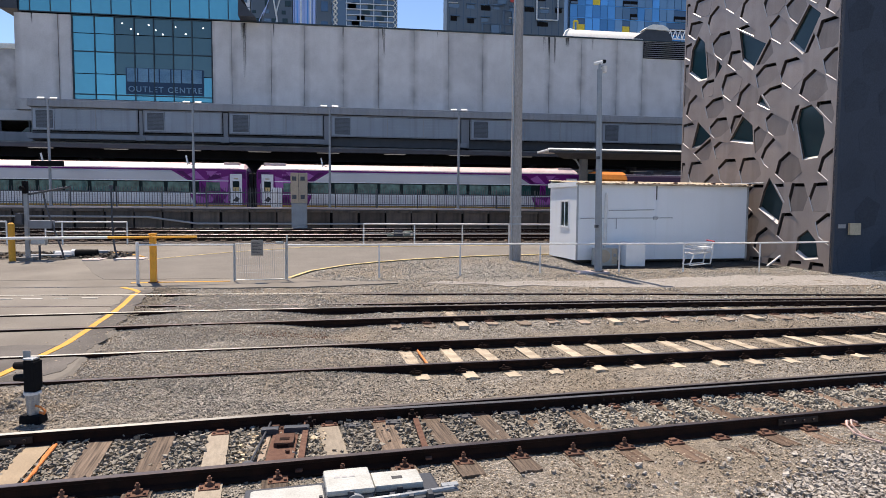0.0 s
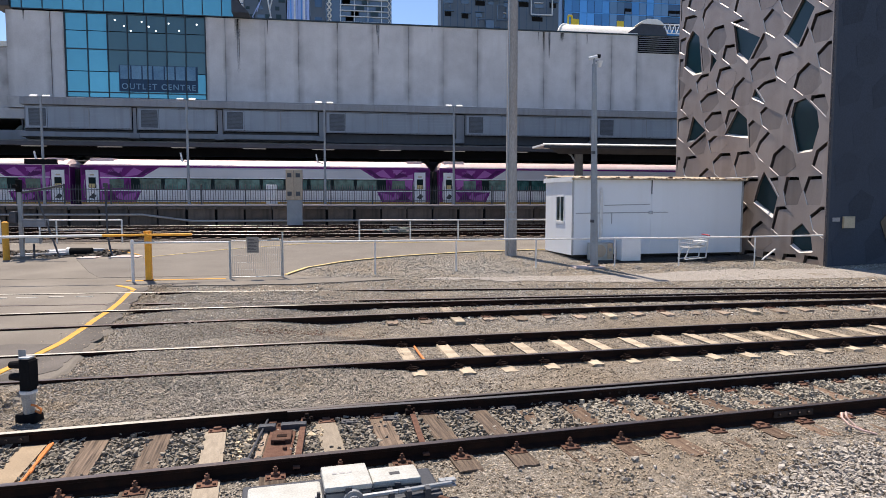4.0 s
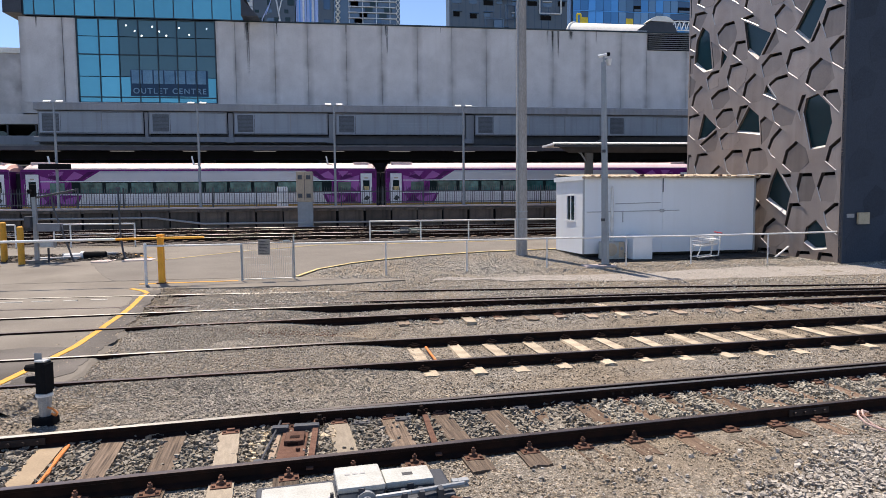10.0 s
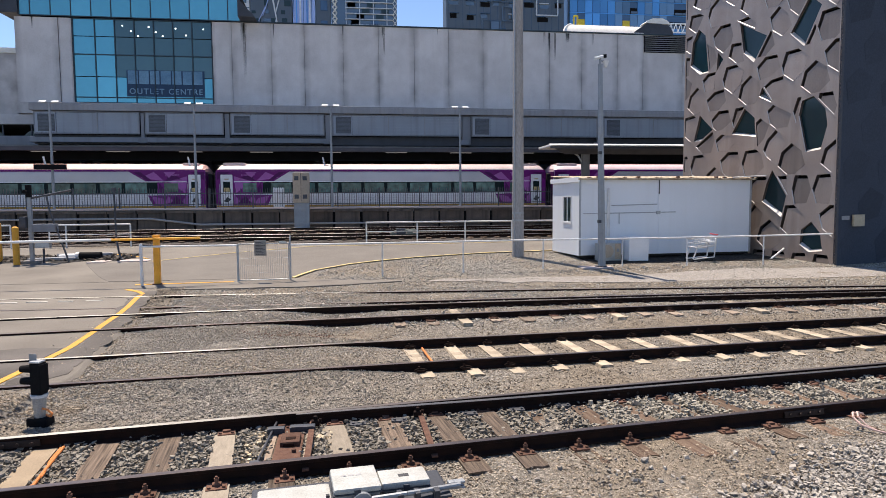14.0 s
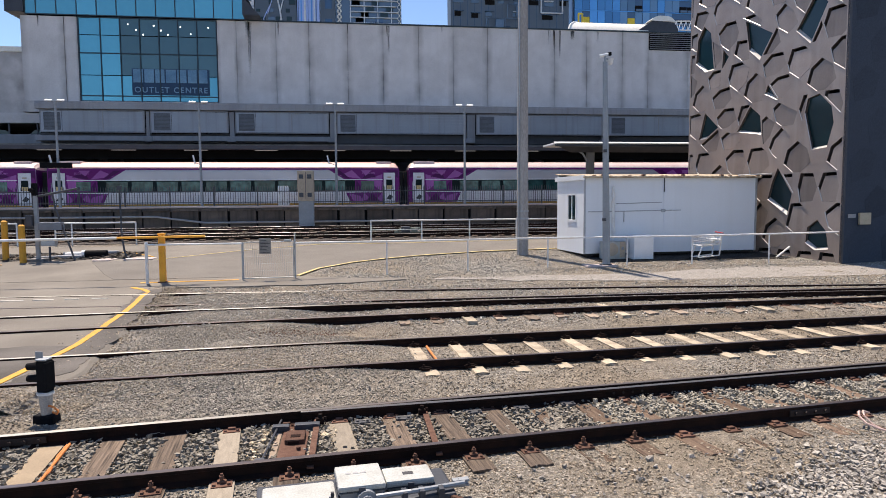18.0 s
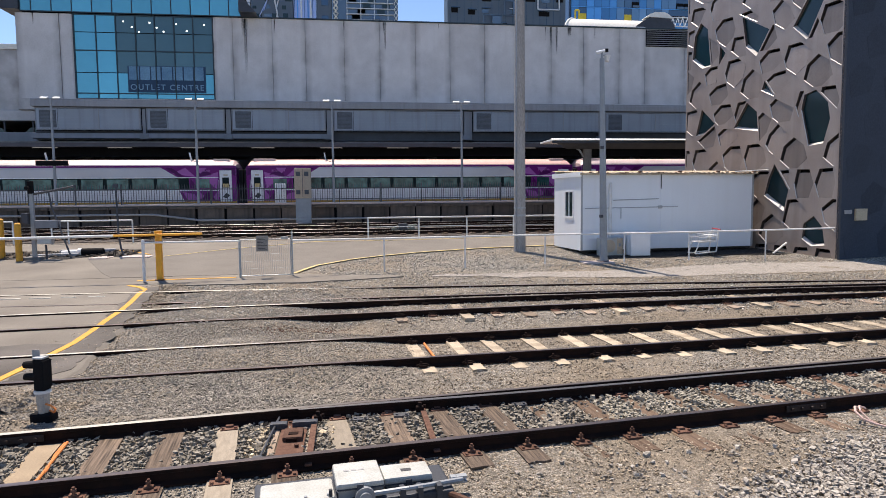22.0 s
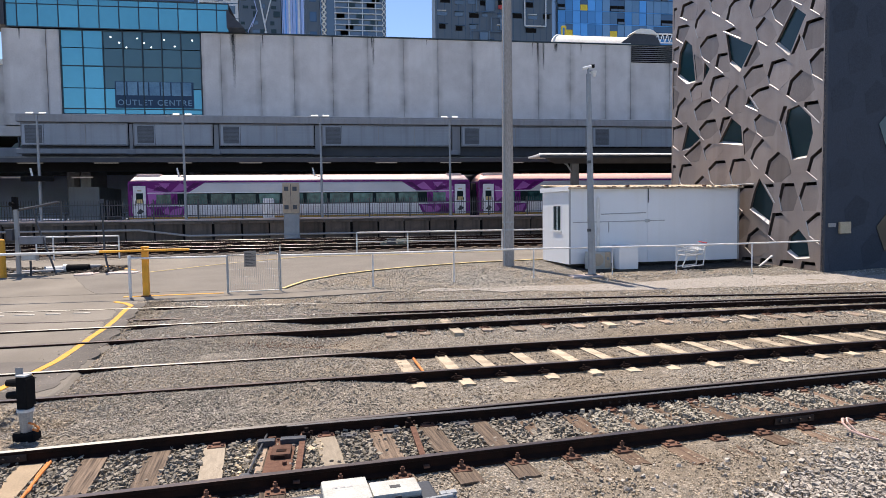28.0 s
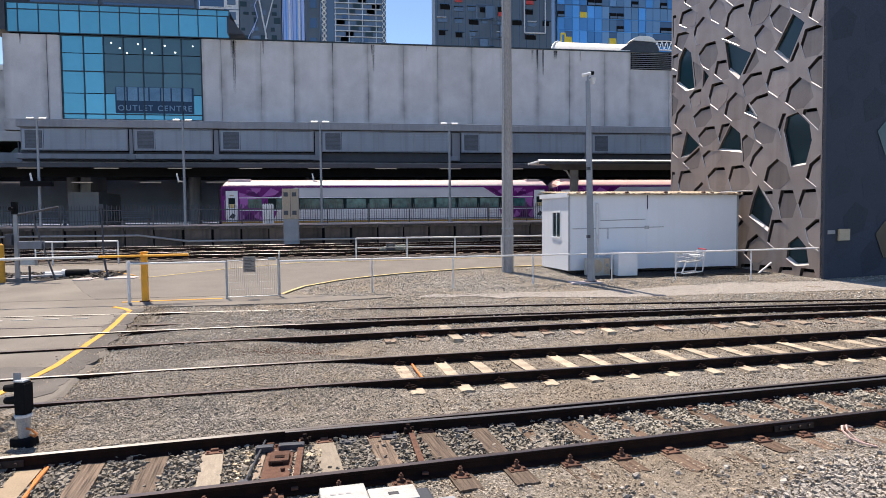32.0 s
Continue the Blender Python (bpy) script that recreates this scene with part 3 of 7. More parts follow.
def crossing_road():
    """Asphalt whose gravel side wanders: rows along y."""
    bm = bmesh.new()
    rows = []
    for y in np.arange(9.2, 21.01, 0.25):
        edge = lerp_table(y, (9.2, 10.6, 12.5, 14, 15, 17.4, 18.75, 21), (-4.4, -4.0, -4.25, -4.45, -4.5, -4.95, -5.1, -5.2)) + 0.12 * noise.noise((0, y * 1.4, 2))
        rows.append([bm.verts.new((x, y, gz(y) + cross_lift(x, y))) for x in (-30, -16, -12, -9, -7, -5.9, edge - 0.25)] + [bm.verts.new((edge, y, gz(y) - 0.02))])
    for c, d in zip(rows, rows[1:]):
        for k in range(7):
            bm.faces.new((c[k], c[k + 1], d[k + 1], d[k]))
    ob = part("road", bm, M["asphalt"])
    return tagged(ob, "worn grey asphalt level crossing over the tracks", "road", kind="structure")


crossing_road()
sheet("asphalt_patch", lambda x: 9.9, lambda x: 13.1 + 0.03 * x, list(np.arange(-14, -4.9, 0.35)), lambda x, y: cross_lift(x, y) + 0.006, M["asphalt_dark"], "darker patched asphalt by the near rails", "road", edge=0.25)
ISLAND = ((-1.7, 21.0), (-1.1, 22.5), (0.05, 23.85), (1.3, 24.75), (2.7, 25.5), (4.1, 26.0), (5.6, 26.5), (7.1, 26.7), (9.0, 27.0), (12, 27.1))
ix, iy = [p[0] for p in ISLAND], [p[1] for p in ISLAND]
sheet("apron", lambda x: 21.0 if x < -1.7 else lerp_table(x, ix, iy), lambda x: 31.0 + 0.03 * x, list(np.arange(-30, 12.1, 0.6)), 0.018, M["asphalt"],
      "sunlit grey asphalt yard behind the fence", "road")
strip_near = lambda x: lerp_table(x, (-5.4, -1.6, 0.0, 1.6), (19.5, 19.45, 19.6, 19.95))
strip_far = lambda x: 20.99 if x < -1.75 else lerp_table(x, (-1.7, 0.2, 1.7), (20.95, 20.35, 20.05))
sheet("asphalt_strip", strip_near, strip_far, list(np.arange(-5.35, 1.7, 0.35)), 0.023, M["asphalt"], "dusty grey asphalt strip under the gate", "road", edge=0.08)
sheet("asphalt_patch", lambda x: lerp_table(x, (-9.3, -8.7, -7.72, -7.15), (25.2, 23.96, 21.92, 21.03)) if x < -1.75 else lerp_table(x, ix, iy) + 0.05, lambda x: lerp_table(x, (-9.3, -7.5, -4.6, -1.5, 2.1, 8), (25.5, 25.5, 28.0, 30.0, 30.0, 30.4)),
      list(np.arange(-9.3, 8.0, 0.3)), 0.024, M["asphalt_mid"], "darker relaid asphalt before the gate", "road")
sheet("dirt_path", lambda x: lerp_table(x, (2.5, 6, 9, 16, 30), (20.0, 19.3, 18.8, 18.1, 17.6)), lambda x: lerp_table(x, (2.5, 9, 13.6, 17, 30), (20.2, 20.1, 20.9, 20.6, 20.4)),
      list(np.arange(2.5, 30, 0.5)), -0.001, M["dirt"], "pale trodden dirt path beside the fence", "path", edge=0.35)


def stripe(points, w, material, name, lift, label):
    """A painted line along points (x, y)."""
    bm = bmesh.new()
    prev = None
    for i, (x, y) in enumerate(points):
        a, b = points[max(i - 1, 0)], points[min(i + 1, len(points) - 1)]
        t = Vector((b[0] - a[0], b[1] - a[1])).normalized()
        nx, ny = -t.y * w / 2, t.x * w / 2
        pair = [bm.verts.new((x + s * nx, y + s * ny, gz(y + s * ny) + (lift(x, y) if callable(lift) else lift))) for s in (-1, 1)]
        if prev:
            bm.faces.new((prev[0], prev[1], pair[1], pair[0]))
        prev = pair
    for f in bm.faces:
        if f.normal.z < 0:
            f.normal_flip()
    ext = bmesh.ops.extrude_edge_only(bm, edges=[e for e in bm.edges if e.is_boundary])
    for v in ext["geom"]:
        if isinstance(v, bmesh.types.BMVert):
            v.co.z -= 0.012
    return tagged(part(name, bm, material), label, "road marking", kind="structure")


def dense(points, step=0.4):
    out = []
    for (x0, y0), (x1, y1) in zip(points, points[1:]):
        n = max(1, int(math.hypot(x1 - x0, y1 - y0) / step))
        out += [(x0 + (x1 - x0) * k / n, y0 + (y1 - y0) * k / n) for k in range(n)]
    return out + [points[-1]]


on_cross = lambda x, y: cross_lift(x, y) + 0.012
tagged(stripe([(x + 0.16 * noise.noise((x, y * 2.3, 9)) + 0.06 * noise.noise((x, y * 7, 4)), y) for x, y in dense([(-4.9, 10.2), (-4.7, 11), (-4.78, 12.6), (-4.92, 14.2), (-5.02, 15.5), (-5.3, 17.4), (-5.45, 19.0)], 0.12)], 0.5, M["asphalt_dark"], "asphalt_edge", lambda x, y: cross_lift(x, y) + 0.008, ""), "dark crumbling asphalt edge of the crossing", "road")
stripe(dense([(-5.3, 9.4), (-5.22, 10.5), (-5.18, 11.4), (-5.14, 12.6), (-5.12, 14.2), (-5.22, 15.9), (-5.4, 17.6), (-5.48, 18.6), (-5.75, 19.1), (-6.2, 19.6)]), 0.13, M["yellow"], "yellow_line", on_cross, "worn yellow edge line on the crossing")
stripe(dense([(-6.2, 20.35), (-5.6, 20.42), (-3.4, 20.5)]), 0.1, M["yellow"], "yellow_line", on_cross, "worn yellow line under the gate")
stripe(dense(list(ISLAND)[:-1], 0.5), 0.12, M["yellow_faded"], "yellow_line", 0.034, "faded yellow line round the gravel island")
stripe(dense([(-7.2, 25.7), (-4.6, 28.1), (-1.5, 30.1), (2.1, 30.1), (8, 30.6)]), 0.07, M["yellow_faded"], "yellow_line", 0.034, "faded yellow line along the yard")
stripe(dense([(-14.2, 25.9), (-13.0, 25.4), (-12.2, 24.9)]), 0.09, M["yellow"], "yellow_line", 0.034, "worn yellow line by the bollards")
stripe(dense([(-9.9, 28.4), (-8.6, 27.8), (-7.6, 26.6)]), 0.09, M["yellow"], "yellow_line", 0.034, "faded yellow kerb line in the yard")
for x0, x1 in ((-9.6, -8.2), (-8.0, -7.5), (-7.25, -6.9), (-6.6, -6.2)):
    stripe([(x0, 17.75), (x1, 17.72)], 0.06, M["white_line"], "white_line", on_cross, "broken white paint between the rails")


# ---- stones lying loose on the ballast ----
def stones(name, spots, material, label):
    """spots: (x, y, z, size) rows. Angular lumps in one mesh."""
    spots = np.asarray(spots, dtype=np.float32)
    n = len(spots)
    rs = np.random.RandomState(len(spots))
    base = np.array([(x, y, z) for x in (-0.62, 0.62) for y in (-0.52, 0.52) for z in (-0.38, 0.38)], dtype=np.float32)
    tri = np.array([(0, 1, 3), (0, 3, 2), (4, 7, 5), (4, 6, 7), (0, 5, 1), (0, 4, 5), (2, 3, 7), (2, 7, 6), (0, 2, 6), (0, 6, 4), (1, 5, 7), (1, 7, 3)])
    v = base[None] * (0.75 + 0.75 * rs.rand(n, 1, 3)) + 1.05 * (rs.rand(n, 8, 3) - 0.5)
    a = rs.rand(n) * 6.283
    c, s = np.cos(a)[:, None], np.sin(a)[:, None]
    v = np.stack([v[..., 0] * c - v[..., 1] * s, v[..., 0] * s + v[..., 1] * c, v[..., 2]], -1)
    v = v * spots[:, None, 3:4] + spots[:, None, :3]
    f = (tri[None] + (np.arange(n) * 8)[:, None, None]).reshape(-1, 3)
    me = bpy.data.meshes.new(name)
    me.vertices.add(n * 8)
    me.vertices.foreach_set("co", v.astype(np.float32).ravel())
    me.loops.add(len(f) * 3)
    me.loops.foreach_set("vertex_index", f.astype(np.int32).ravel())
    me.polygons.add(len(f))
    me.polygons.foreach_set("loop_start", (np.arange(len(f)) * 3).astype(np.int32))
    me.update(calc_edges=True)
    me.shade_flat()
    me.materials.append(material)
    return tagged(new(name, me), label, "gravel", kind="stuff")


def track_mid(x):
    return 7.58 + 0.107 * x


rs = np.random.RandomState(7)
rows = []
while len(rows) < 24000:
    x = rs.uniform(-7, 15)
    off = rs.uniform(-0.74, 0.76)
    bay = (x + 8.5 + 0.107 * off) % 0.645
    if (bay < 0.13 or bay > 0.515) and rs.rand() < (0.97 if x < 2.3 else 0.9):
        continue
    if x > 2.0 and x < 3.4 and rs.rand() < 0.5:
        continue
    y = track_mid(x) + off
    rows.append((x, y, -0.012 + 0.05 * rs.rand() ** 2, rs.uniform(0.011, 0.034)))
stones("ballast_stones", [r for r in rows if r[0] < 3.0], M["stone"], "coarse grey ballast stones between the near rails")
stones("ballast_stones", [r for r in rows if r[0] >= 3.0], M["stone_pale"], "pale fresh ballast stones between the near rails")
rows = []
while len(rows) < 17000:
    x, y = rs.uniform(1.6, 12), rs.uniform(4.6, 6.6)
    inside = min(3.2 + 0.62 * x - y, 6.0 + 0.1 * x + 0.3 * noise.noise((x, y, 1)) - y)
    if rs.rand() < 0.025 + 0.975 * step01(-0.3, 0.45, inside + 0.25 * noise.noise((x * 2.5, y * 2.5, 4))):
        rows.append((x, y, 0.018 * rs.rand(), 0.012 + 0.02 * rs.rand() ** 1.6))
stones("ballast_stones", rows, M["stone_heap"], "coarse grey ballast heap beside the near track")
rows = []
while len(rows) < 92000:
    y = 4.6 + 15.5 * rs.rand() ** 1.5
    x = rs.uniform(-5.2, 3 + y * 0.95)
    if x < -4.3 and y > 9.3 or y > strip_near(x) and x < 1.6:
        continue
    if abs(y - track_mid(x)) < 0.75:
        continue
    size = (0.0075 if x < 1 and y < 12 else 0.006) + 0.014 * rs.rand() ** 2.5
    rows.append((x, y, land(x, y) + (bumps(x, y) - 0.008 if y < 12 and x < 1 else -0.45 * size), size))
dull = [r for r in rows if r[1] < 11.2 + r[0] * 0.4 and r[0] < 1.0]
stones("gravel_stones", dull, M["stone"], "fine dull grey gravel beside the signal")
rows = [r for r in rows if not (r[1] < 11.2 + r[0] * 0.4 and r[0] < 1.0)]
stones("gravel_stones", rows, M["pebble"], "fine brown and grey gravel over the ground")
rows = []
while len(rows) < 42000:
    x, y = rs.uniform(-4.5, 26), rs.uniform(14, 27)
    if x < 1.6 and strip_near(x) < y < strip_far(x) and rs.rand() < 0.97:
        continue
    if y > 20.6 and (x < -1 or y > lerp_table(x, ix, iy) - 0.1):
        continue
    if 9.0 < x < 16.4 and y > 22.7 and rs.rand() < 0.97:
        continue
    if 18.2 < y < 20.4 and rs.rand() < 0.85 * step01(1.5, 7.0, x):
        continue
    rows.append((x, y, land(x, y) - 0.006, 0.01 + 0.019 * rs.rand() ** 2))
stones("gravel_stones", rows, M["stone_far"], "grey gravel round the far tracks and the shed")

rows = []
while len(rows) < 75:
    x = -1.08 + 0.05 * rs.normal() if len(rows) < 55 else -0.3 + 0.06 * rs.normal()
    y = track_mid(x) + rs.uniform(-0.55, 0.45)
    if abs(x + 0.7) < 0.17:
        continue
    rows.append((x, y, 0.015 + 0.03 * rs.rand(), rs.uniform(0.014, 0.032)))
stones("ballast_stones", rows, M["stone_cream"], "cream-coloured stones round the point drive")

# loose gravel spilt over the ragged asphalt edge
rows = []
while len(rows) < 5000:
    y = rs.uniform(9.2, 20)
    x = -4.5 - 0.05 * (y - 9) + rs.normal() * 0.28
    rows.append((x, y, max(land(x, y), gz(y) + cross_lift(x, y) * (1 if x < -4.6 else 0.4)) - 0.004, rs.uniform(0.006, 0.02)))
while len(rows) < 14000:
    x, y = rs.uniform(-9, -3.6), 9.55 + 0.32 * rs.normal()
    rows.append((x, y, gz(y) + max(0.0, cross_lift(x, y) if x < -4.4 and y > 9.2 else 0.0) - 0.002, rs.uniform(0.006, 0.018)))
stones("gravel_stones", rows, M["pebble"], "loose gravel spilt over the asphalt edge")

rows = []
while len(rows) < 44000:
    x, y = -4.4 + 7.5 * rs.rand() ** 1.2, 8.9 + 9.0 * rs.rand() ** 1.15
    if rs.rand() > step01(-2.5, 2.0, x):
        size = 0.0075 + 0.011 * rs.rand() ** 2
        rows.append((x, y, land(x, y) + (bumps(x, y) - 0.008 if y < 12 else -0.5 * size), size))
stones("gravel_stones", rows, M["stone_grey"], "clean grey gravel beside the crossing")
rows = []
while len(rows) < 480:
    x, y = -0.9 + 0.7 * rs.normal(), 13.5 + 0.2 * rs.normal()
    rows.append((x, y, land(x, y) + 0.0, rs.uniform(0.006, 0.014)))
stones("rust_flakes", rows, M["rust"], "rusty brown scale scattered on the gravel")

# ---- railway tracks ----
PROFILE = ((-0.07, -0.165), (0.07, -0.165), (0.07, -0.148), (0.013, -0.122), (0.013, -0.048), (0.036, -0.036), (0.036, -0.005), (0.03, 0), (-0.03, 0), (-0.036, -0.005), (-0.036, -0.036), (-0.013, -0.048), (-0.013, -0.122), (-0.07, -0.148))


def rail_mesh(line, top, zoff=0.17):
    """A rail swept along points (x, y); the running surface carries the second material."""
    bm = bmesh.new()
    rings = []
    for i, (x, y) in enumerate(line):
        a, b = line[max(i - 1, 0)], line[min(i + 1, len(line) - 1)]
        t = Vector((b[0] - a[0], b[1] - a[1])).normalized()
        rings.append([bm.verts.new((x - t.y * w, y + t.x * w, gz(y) + zoff + h)) for w, h in PROFILE])
    k = len(PROFILE)
    for c, d in zip(rings, rings[1:]):
        for j in range(k):
            f = bm.faces.new((c[j], d[j], d[(j + 1) % k], c[(j + 1) % k]))
            f.material_index = 1 if j in (6, 7, 8) else 0
    bm.faces.new(rings[0])
    bm.faces.new(rings[-1])
    return done(bm, "rail", (M["rail"], top))


def sleeper_mesh(w, l, h, material, wear=0.012):
    bm = bmesh.new()
    bmesh.ops.create_cube(bm, size=1)
    bmesh.ops.subdivide_edges(bm, edges=list(bm.edges), cuts=2, use_grid_fill=True)
    for v in bm.verts:
        v.co = Vector((v.co.x * w, v.co.y * l, v.co.z * h)) + Vector((random.uniform(-wear, wear), random.uniform(-wear, wear) * 2, random.uniform(-wear, wear) * 0.5))
    return done(bm, "sleeper", material)


def plate_mesh(tall):
    """Cast chair: baseplate, jaws against the rail, screws; the tall kind has a standing bolt outside the rail."""
    bm = box(-0.1, -0.2, 0, 0.1, 0.2, 0.02, 0.005)
    for y in (-1, 1):
        box(-0.045, y * 0.1 - 0.03, 0.015, 0.045, y * 0.1 + 0.03, 0.045, 0.008, bm)
        for x in (-0.07, 0.07):
            tube((x, y * 0.165, 0.015), (x, y * 0.165, 0.038), 0.018, seg=6, bm=bm)
    if tall:
        tube((0, -0.11, 0.04), (0, -0.11, 0.115), 0.016, seg=6, bm=bm)
        tube((0, -0.11, 0.07), (0, -0.11, 0.095), 0.027, seg=6, bm=bm)
    return done(bm, "baseplate", M["rust"])


def clip_mesh():
    """Spring clip on a concrete sleeper."""
    bm = merge(tube((0.03, 0.01, 0.03), (0.03, 0.01, 0.095), 0.018, seg=6), bent([(-0.1, 0, 0.025), (-0.05, 0, 0.05), (0.05, 0.02, 0.055), (0.1, 0.0, 0.025)], 0.016, 6))
    box(-0.07, -0.03, 0.0, 0.07, 0.05, 0.04, 0.008, bm)
    return done(bm, "clip", M["rail"])


PLATE, PLATE_FLAT, CLIP = plate_mesh(True), plate_mesh(False), clip_mesh()
OLD = [sleeper_mesh(0.26, 2.55, 0.13, M["sleeper_old"]) for _ in range(4)]
STUB = [sleeper_mesh(0.24, 2.25, 0.13, M["plate_tan"], 0.02) for _ in range(3)]
BURIED = [sleeper_mesh(0.24, 2.55, 0.13, M["sleeper_buried"], 0.02) for _ in range(3)]
PALE = [sleeper_mesh(0.245, 2.6, 0.13, M["sleeper_new"], 0.005) for _ in range(2)]
TAN_NEAR = sleeper_mesh(0.25, 2.5, 0.13, M["sleeper_beige"], 0.004)
TAN = [sleeper_mesh(0.22, 2.5, 0.16, M["sleeper_tan"], 0.012) for _ in range(3)]


def spaced(near, far, x0, x1, pitch):
    """Poses (x, y, angle) of sleepers across two rails given as curves."""
    fn = lambda line, x: lerp_table(x, [p[0] for p in line], [p[1] for p in line])
    x = x0
    while x < x1:
        a, b = fn(near, x), fn(far, x)
        s = (fn(near, x + 0.5) - fn(near, x - 0.5) + fn(far, x + 0.5) - fn(far, x - 0.5)) / 2
        yield x, (a + b) / 2, math.atan(s), (b - a) / 2
        x += pitch


def seat(track, mesh, x, y, z, ang, label=""):
    ob = part(mesh.name.split(".")[0], mesh, None, track, label)
    ob.matrix_basis = Matrix.Translation((x, y, z)) @ Matrix.Rotation(ang, 4, 'Z')
    return ob


# near track, old timber with a pair of points
t1 = thing("railway_track", label="rusty track on old timber sleepers with points", category="track", kind="structure")
near1 = smooth_curve([(-10, 5.72), (-3.23, 6.43), (-0.71, 6.70), (2.41, 7.08), (6.96, 7.58), (16, 8.6)], 40)
far1 = smooth_curve([(-10, 7.1), (-3.91, 7.86), (-0.86, 8.27), (2.97, 8.70), (8.35, 9.2), (16, 10.05)], 40)
part("rail", rail_mesh(near1, M["rail_top"]), None, t1)
part("rail", rail_mesh(far1, M["rail_bright"]), None, t1)
blade = lambda line, a, off: [(x, y - 0.02 - (0.045 + off) * step01(a - 0.5, a + 4, x)) for x, y in line if x > a]
part("switch_blade", rail_mesh(blade(far1, -1.0, 0.09), M["blade_top"], 0.163), None, t1, "worn switch blade")
for i, (x, y, ang, half) in enumerate(spaced(near1, far1, -8.5, 15.5, 0.645)):
    me = PALE[1] if i == 7 else TAN_NEAR if i == 8 else PALE[i % 2] if i in (11, 13) else OLD[i % 4] if x < 2.0 else BURIED[i % 3]
    sunk = 0.0 if x < 2.0 else 0.024 + 0.01 * math.sin(i * 2.3)
    seat(t1, me, x, y - 0.1 - 0.1 * math.sin(i * 1.7) + (0.16 if 0.6 < x < 2.4 else 0), -0.045 - sunk, ang + 0.02 * math.sin(i * 3.1))
    for s in (-1, 1):
        if s > 0 and i in (8, 9, 10):
            continue
        seat(t1, PLATE if s < 0 and x < 3.6 else PLATE_FLAT, x + s * half * -math.sin(ang), y + s * half - (0.13 if s > 0 and x > 3.2 else 0), 0.012 - sunk * 0.4, ang)
for x in (-0.46, 0.9):
    y0, y1 = 6.73 + 0.108 * x, 8.3 + 0.108 * x
    part("stretcher_bar", box(x - 0.035, y0, 0.05, x + 0.035, y1, 0.075, 0.004), M["rust"], t1, "rusty flat stretcher bar")
part("slide_plate", box(-0.84, 7.0, 0.02, -0.54, 8.02, 0.045, 0.006), M["rust"], t1, "rusty point drive plate")
part("side_timber", box(-0.93, 6.95, -0.03, -0.86, 8.05, 0.03, 0.006, box(-0.52, 6.95, -0.03, -0.45, 8.05, 0.03, 0.006)), M["plate_tan"], t1)
part("crank_housing", box(-0.79, 7.42, 0.045, -0.57, 7.74, 0.1, 0.012, tube((-0.62, 7.25, 0.04), (-0.62, 7.25, 0.08), 0.024, seg=8)), M["rust"], t1, "rusty crank housing")
part("crank_opening", box(-0.75, 7.405, 0.055, -0.63, 7.425, 0.09, 0.004, box(-0.73, 7.5, 0.095, -0.62, 7.58, 0.106, 0.003)), M["rail"], t1)
part("drive_rod", tube((-0.98, 6.95, 0.07), (-0.9, 8.2, 0.08), 0.013, seg=8, bm=tube((-1.0, 6.92, 0.05), (-1.0, 6.92, 0.09), 0.055, seg=14)), M["fence_dark"], t1, "dark point rod with an eye")
for x0, x1 in ((-0.98, -0.78), (-0.72, -0.42)):
    yb = 8.1 + 0.107 * x0
    part("lock_cover", box(x0, yb - 0.12, 0.03, x1, yb, 0.1, 0.01), M["steel_dark"], t1)
    part("lock_lip", box(x0 + 0.02, yb - 0.13, 0.1, x1 - 0.02, yb - 0.1, 0.108, 0.003), M["fence_dark"], t1)
for x in (-0.42, 0.86):
    yb = 8.14 + 0.107 * x
    part("rod_joint", box(x - 0.05, yb - 0.06, 0.05, x + 0.05, yb + 0.02, 0.12, 0.01, tube((x, yb - 0.02, 0.11), (x, yb - 0.02, 0.17), 0.026, seg=8, bm=tube((x + 0.06, yb - 0.04, 0.1), (x + 0.06, yb - 0.04, 0.14), 0.018, seg=8))), M["rail"], t1)
for x in (0.1, 0.62, 1.55, 2.2, 2.86):
    yb = 8.12 + 0.105 * x
    part("slide_chair", box(x - 0.1, yb - 0.08, 0.012, x + 0.1, yb + 0.05, 0.045, 0.006, tube((x - 0.06, yb - 0.05, 0.04), (x - 0.06, yb - 0.05, 0.062), 0.018, seg=8, bm=tube((x + 0.06, yb - 0.05, 0.04), (x + 0.06, yb - 0.05, 0.062), 0.018, seg=8))), M["fence_dark"], t1, "dark worn slide chair")
for x, line in ((-3.8, far1), (3.8, far1), (5.7, near1), (-6, near1)):
    y = lerp_table(x, [p[0] for p in line], [p[1] for p in line]) - 0.03
    y -= 0.1 if x == 3.8 else 0
    bm = box(x - 0.3, y - 0.015, 0.05, x + 0.3, y, 0.13, 0.004)
    for k in range(4):
        tube((x - 0.22 + k * 0.147, y - 0.045, 0.09), (x - 0.22 + k * 0.147, y, 0.09), 0.02, seg=6, bm=bm)
    bmesh.ops.rotate(bm, cent=(x, y, 0), matrix=Matrix.Rotation(0.107, 3, 'Z'), verts=bm.verts)
    part("fishplate", bm, M["fish"], t1)

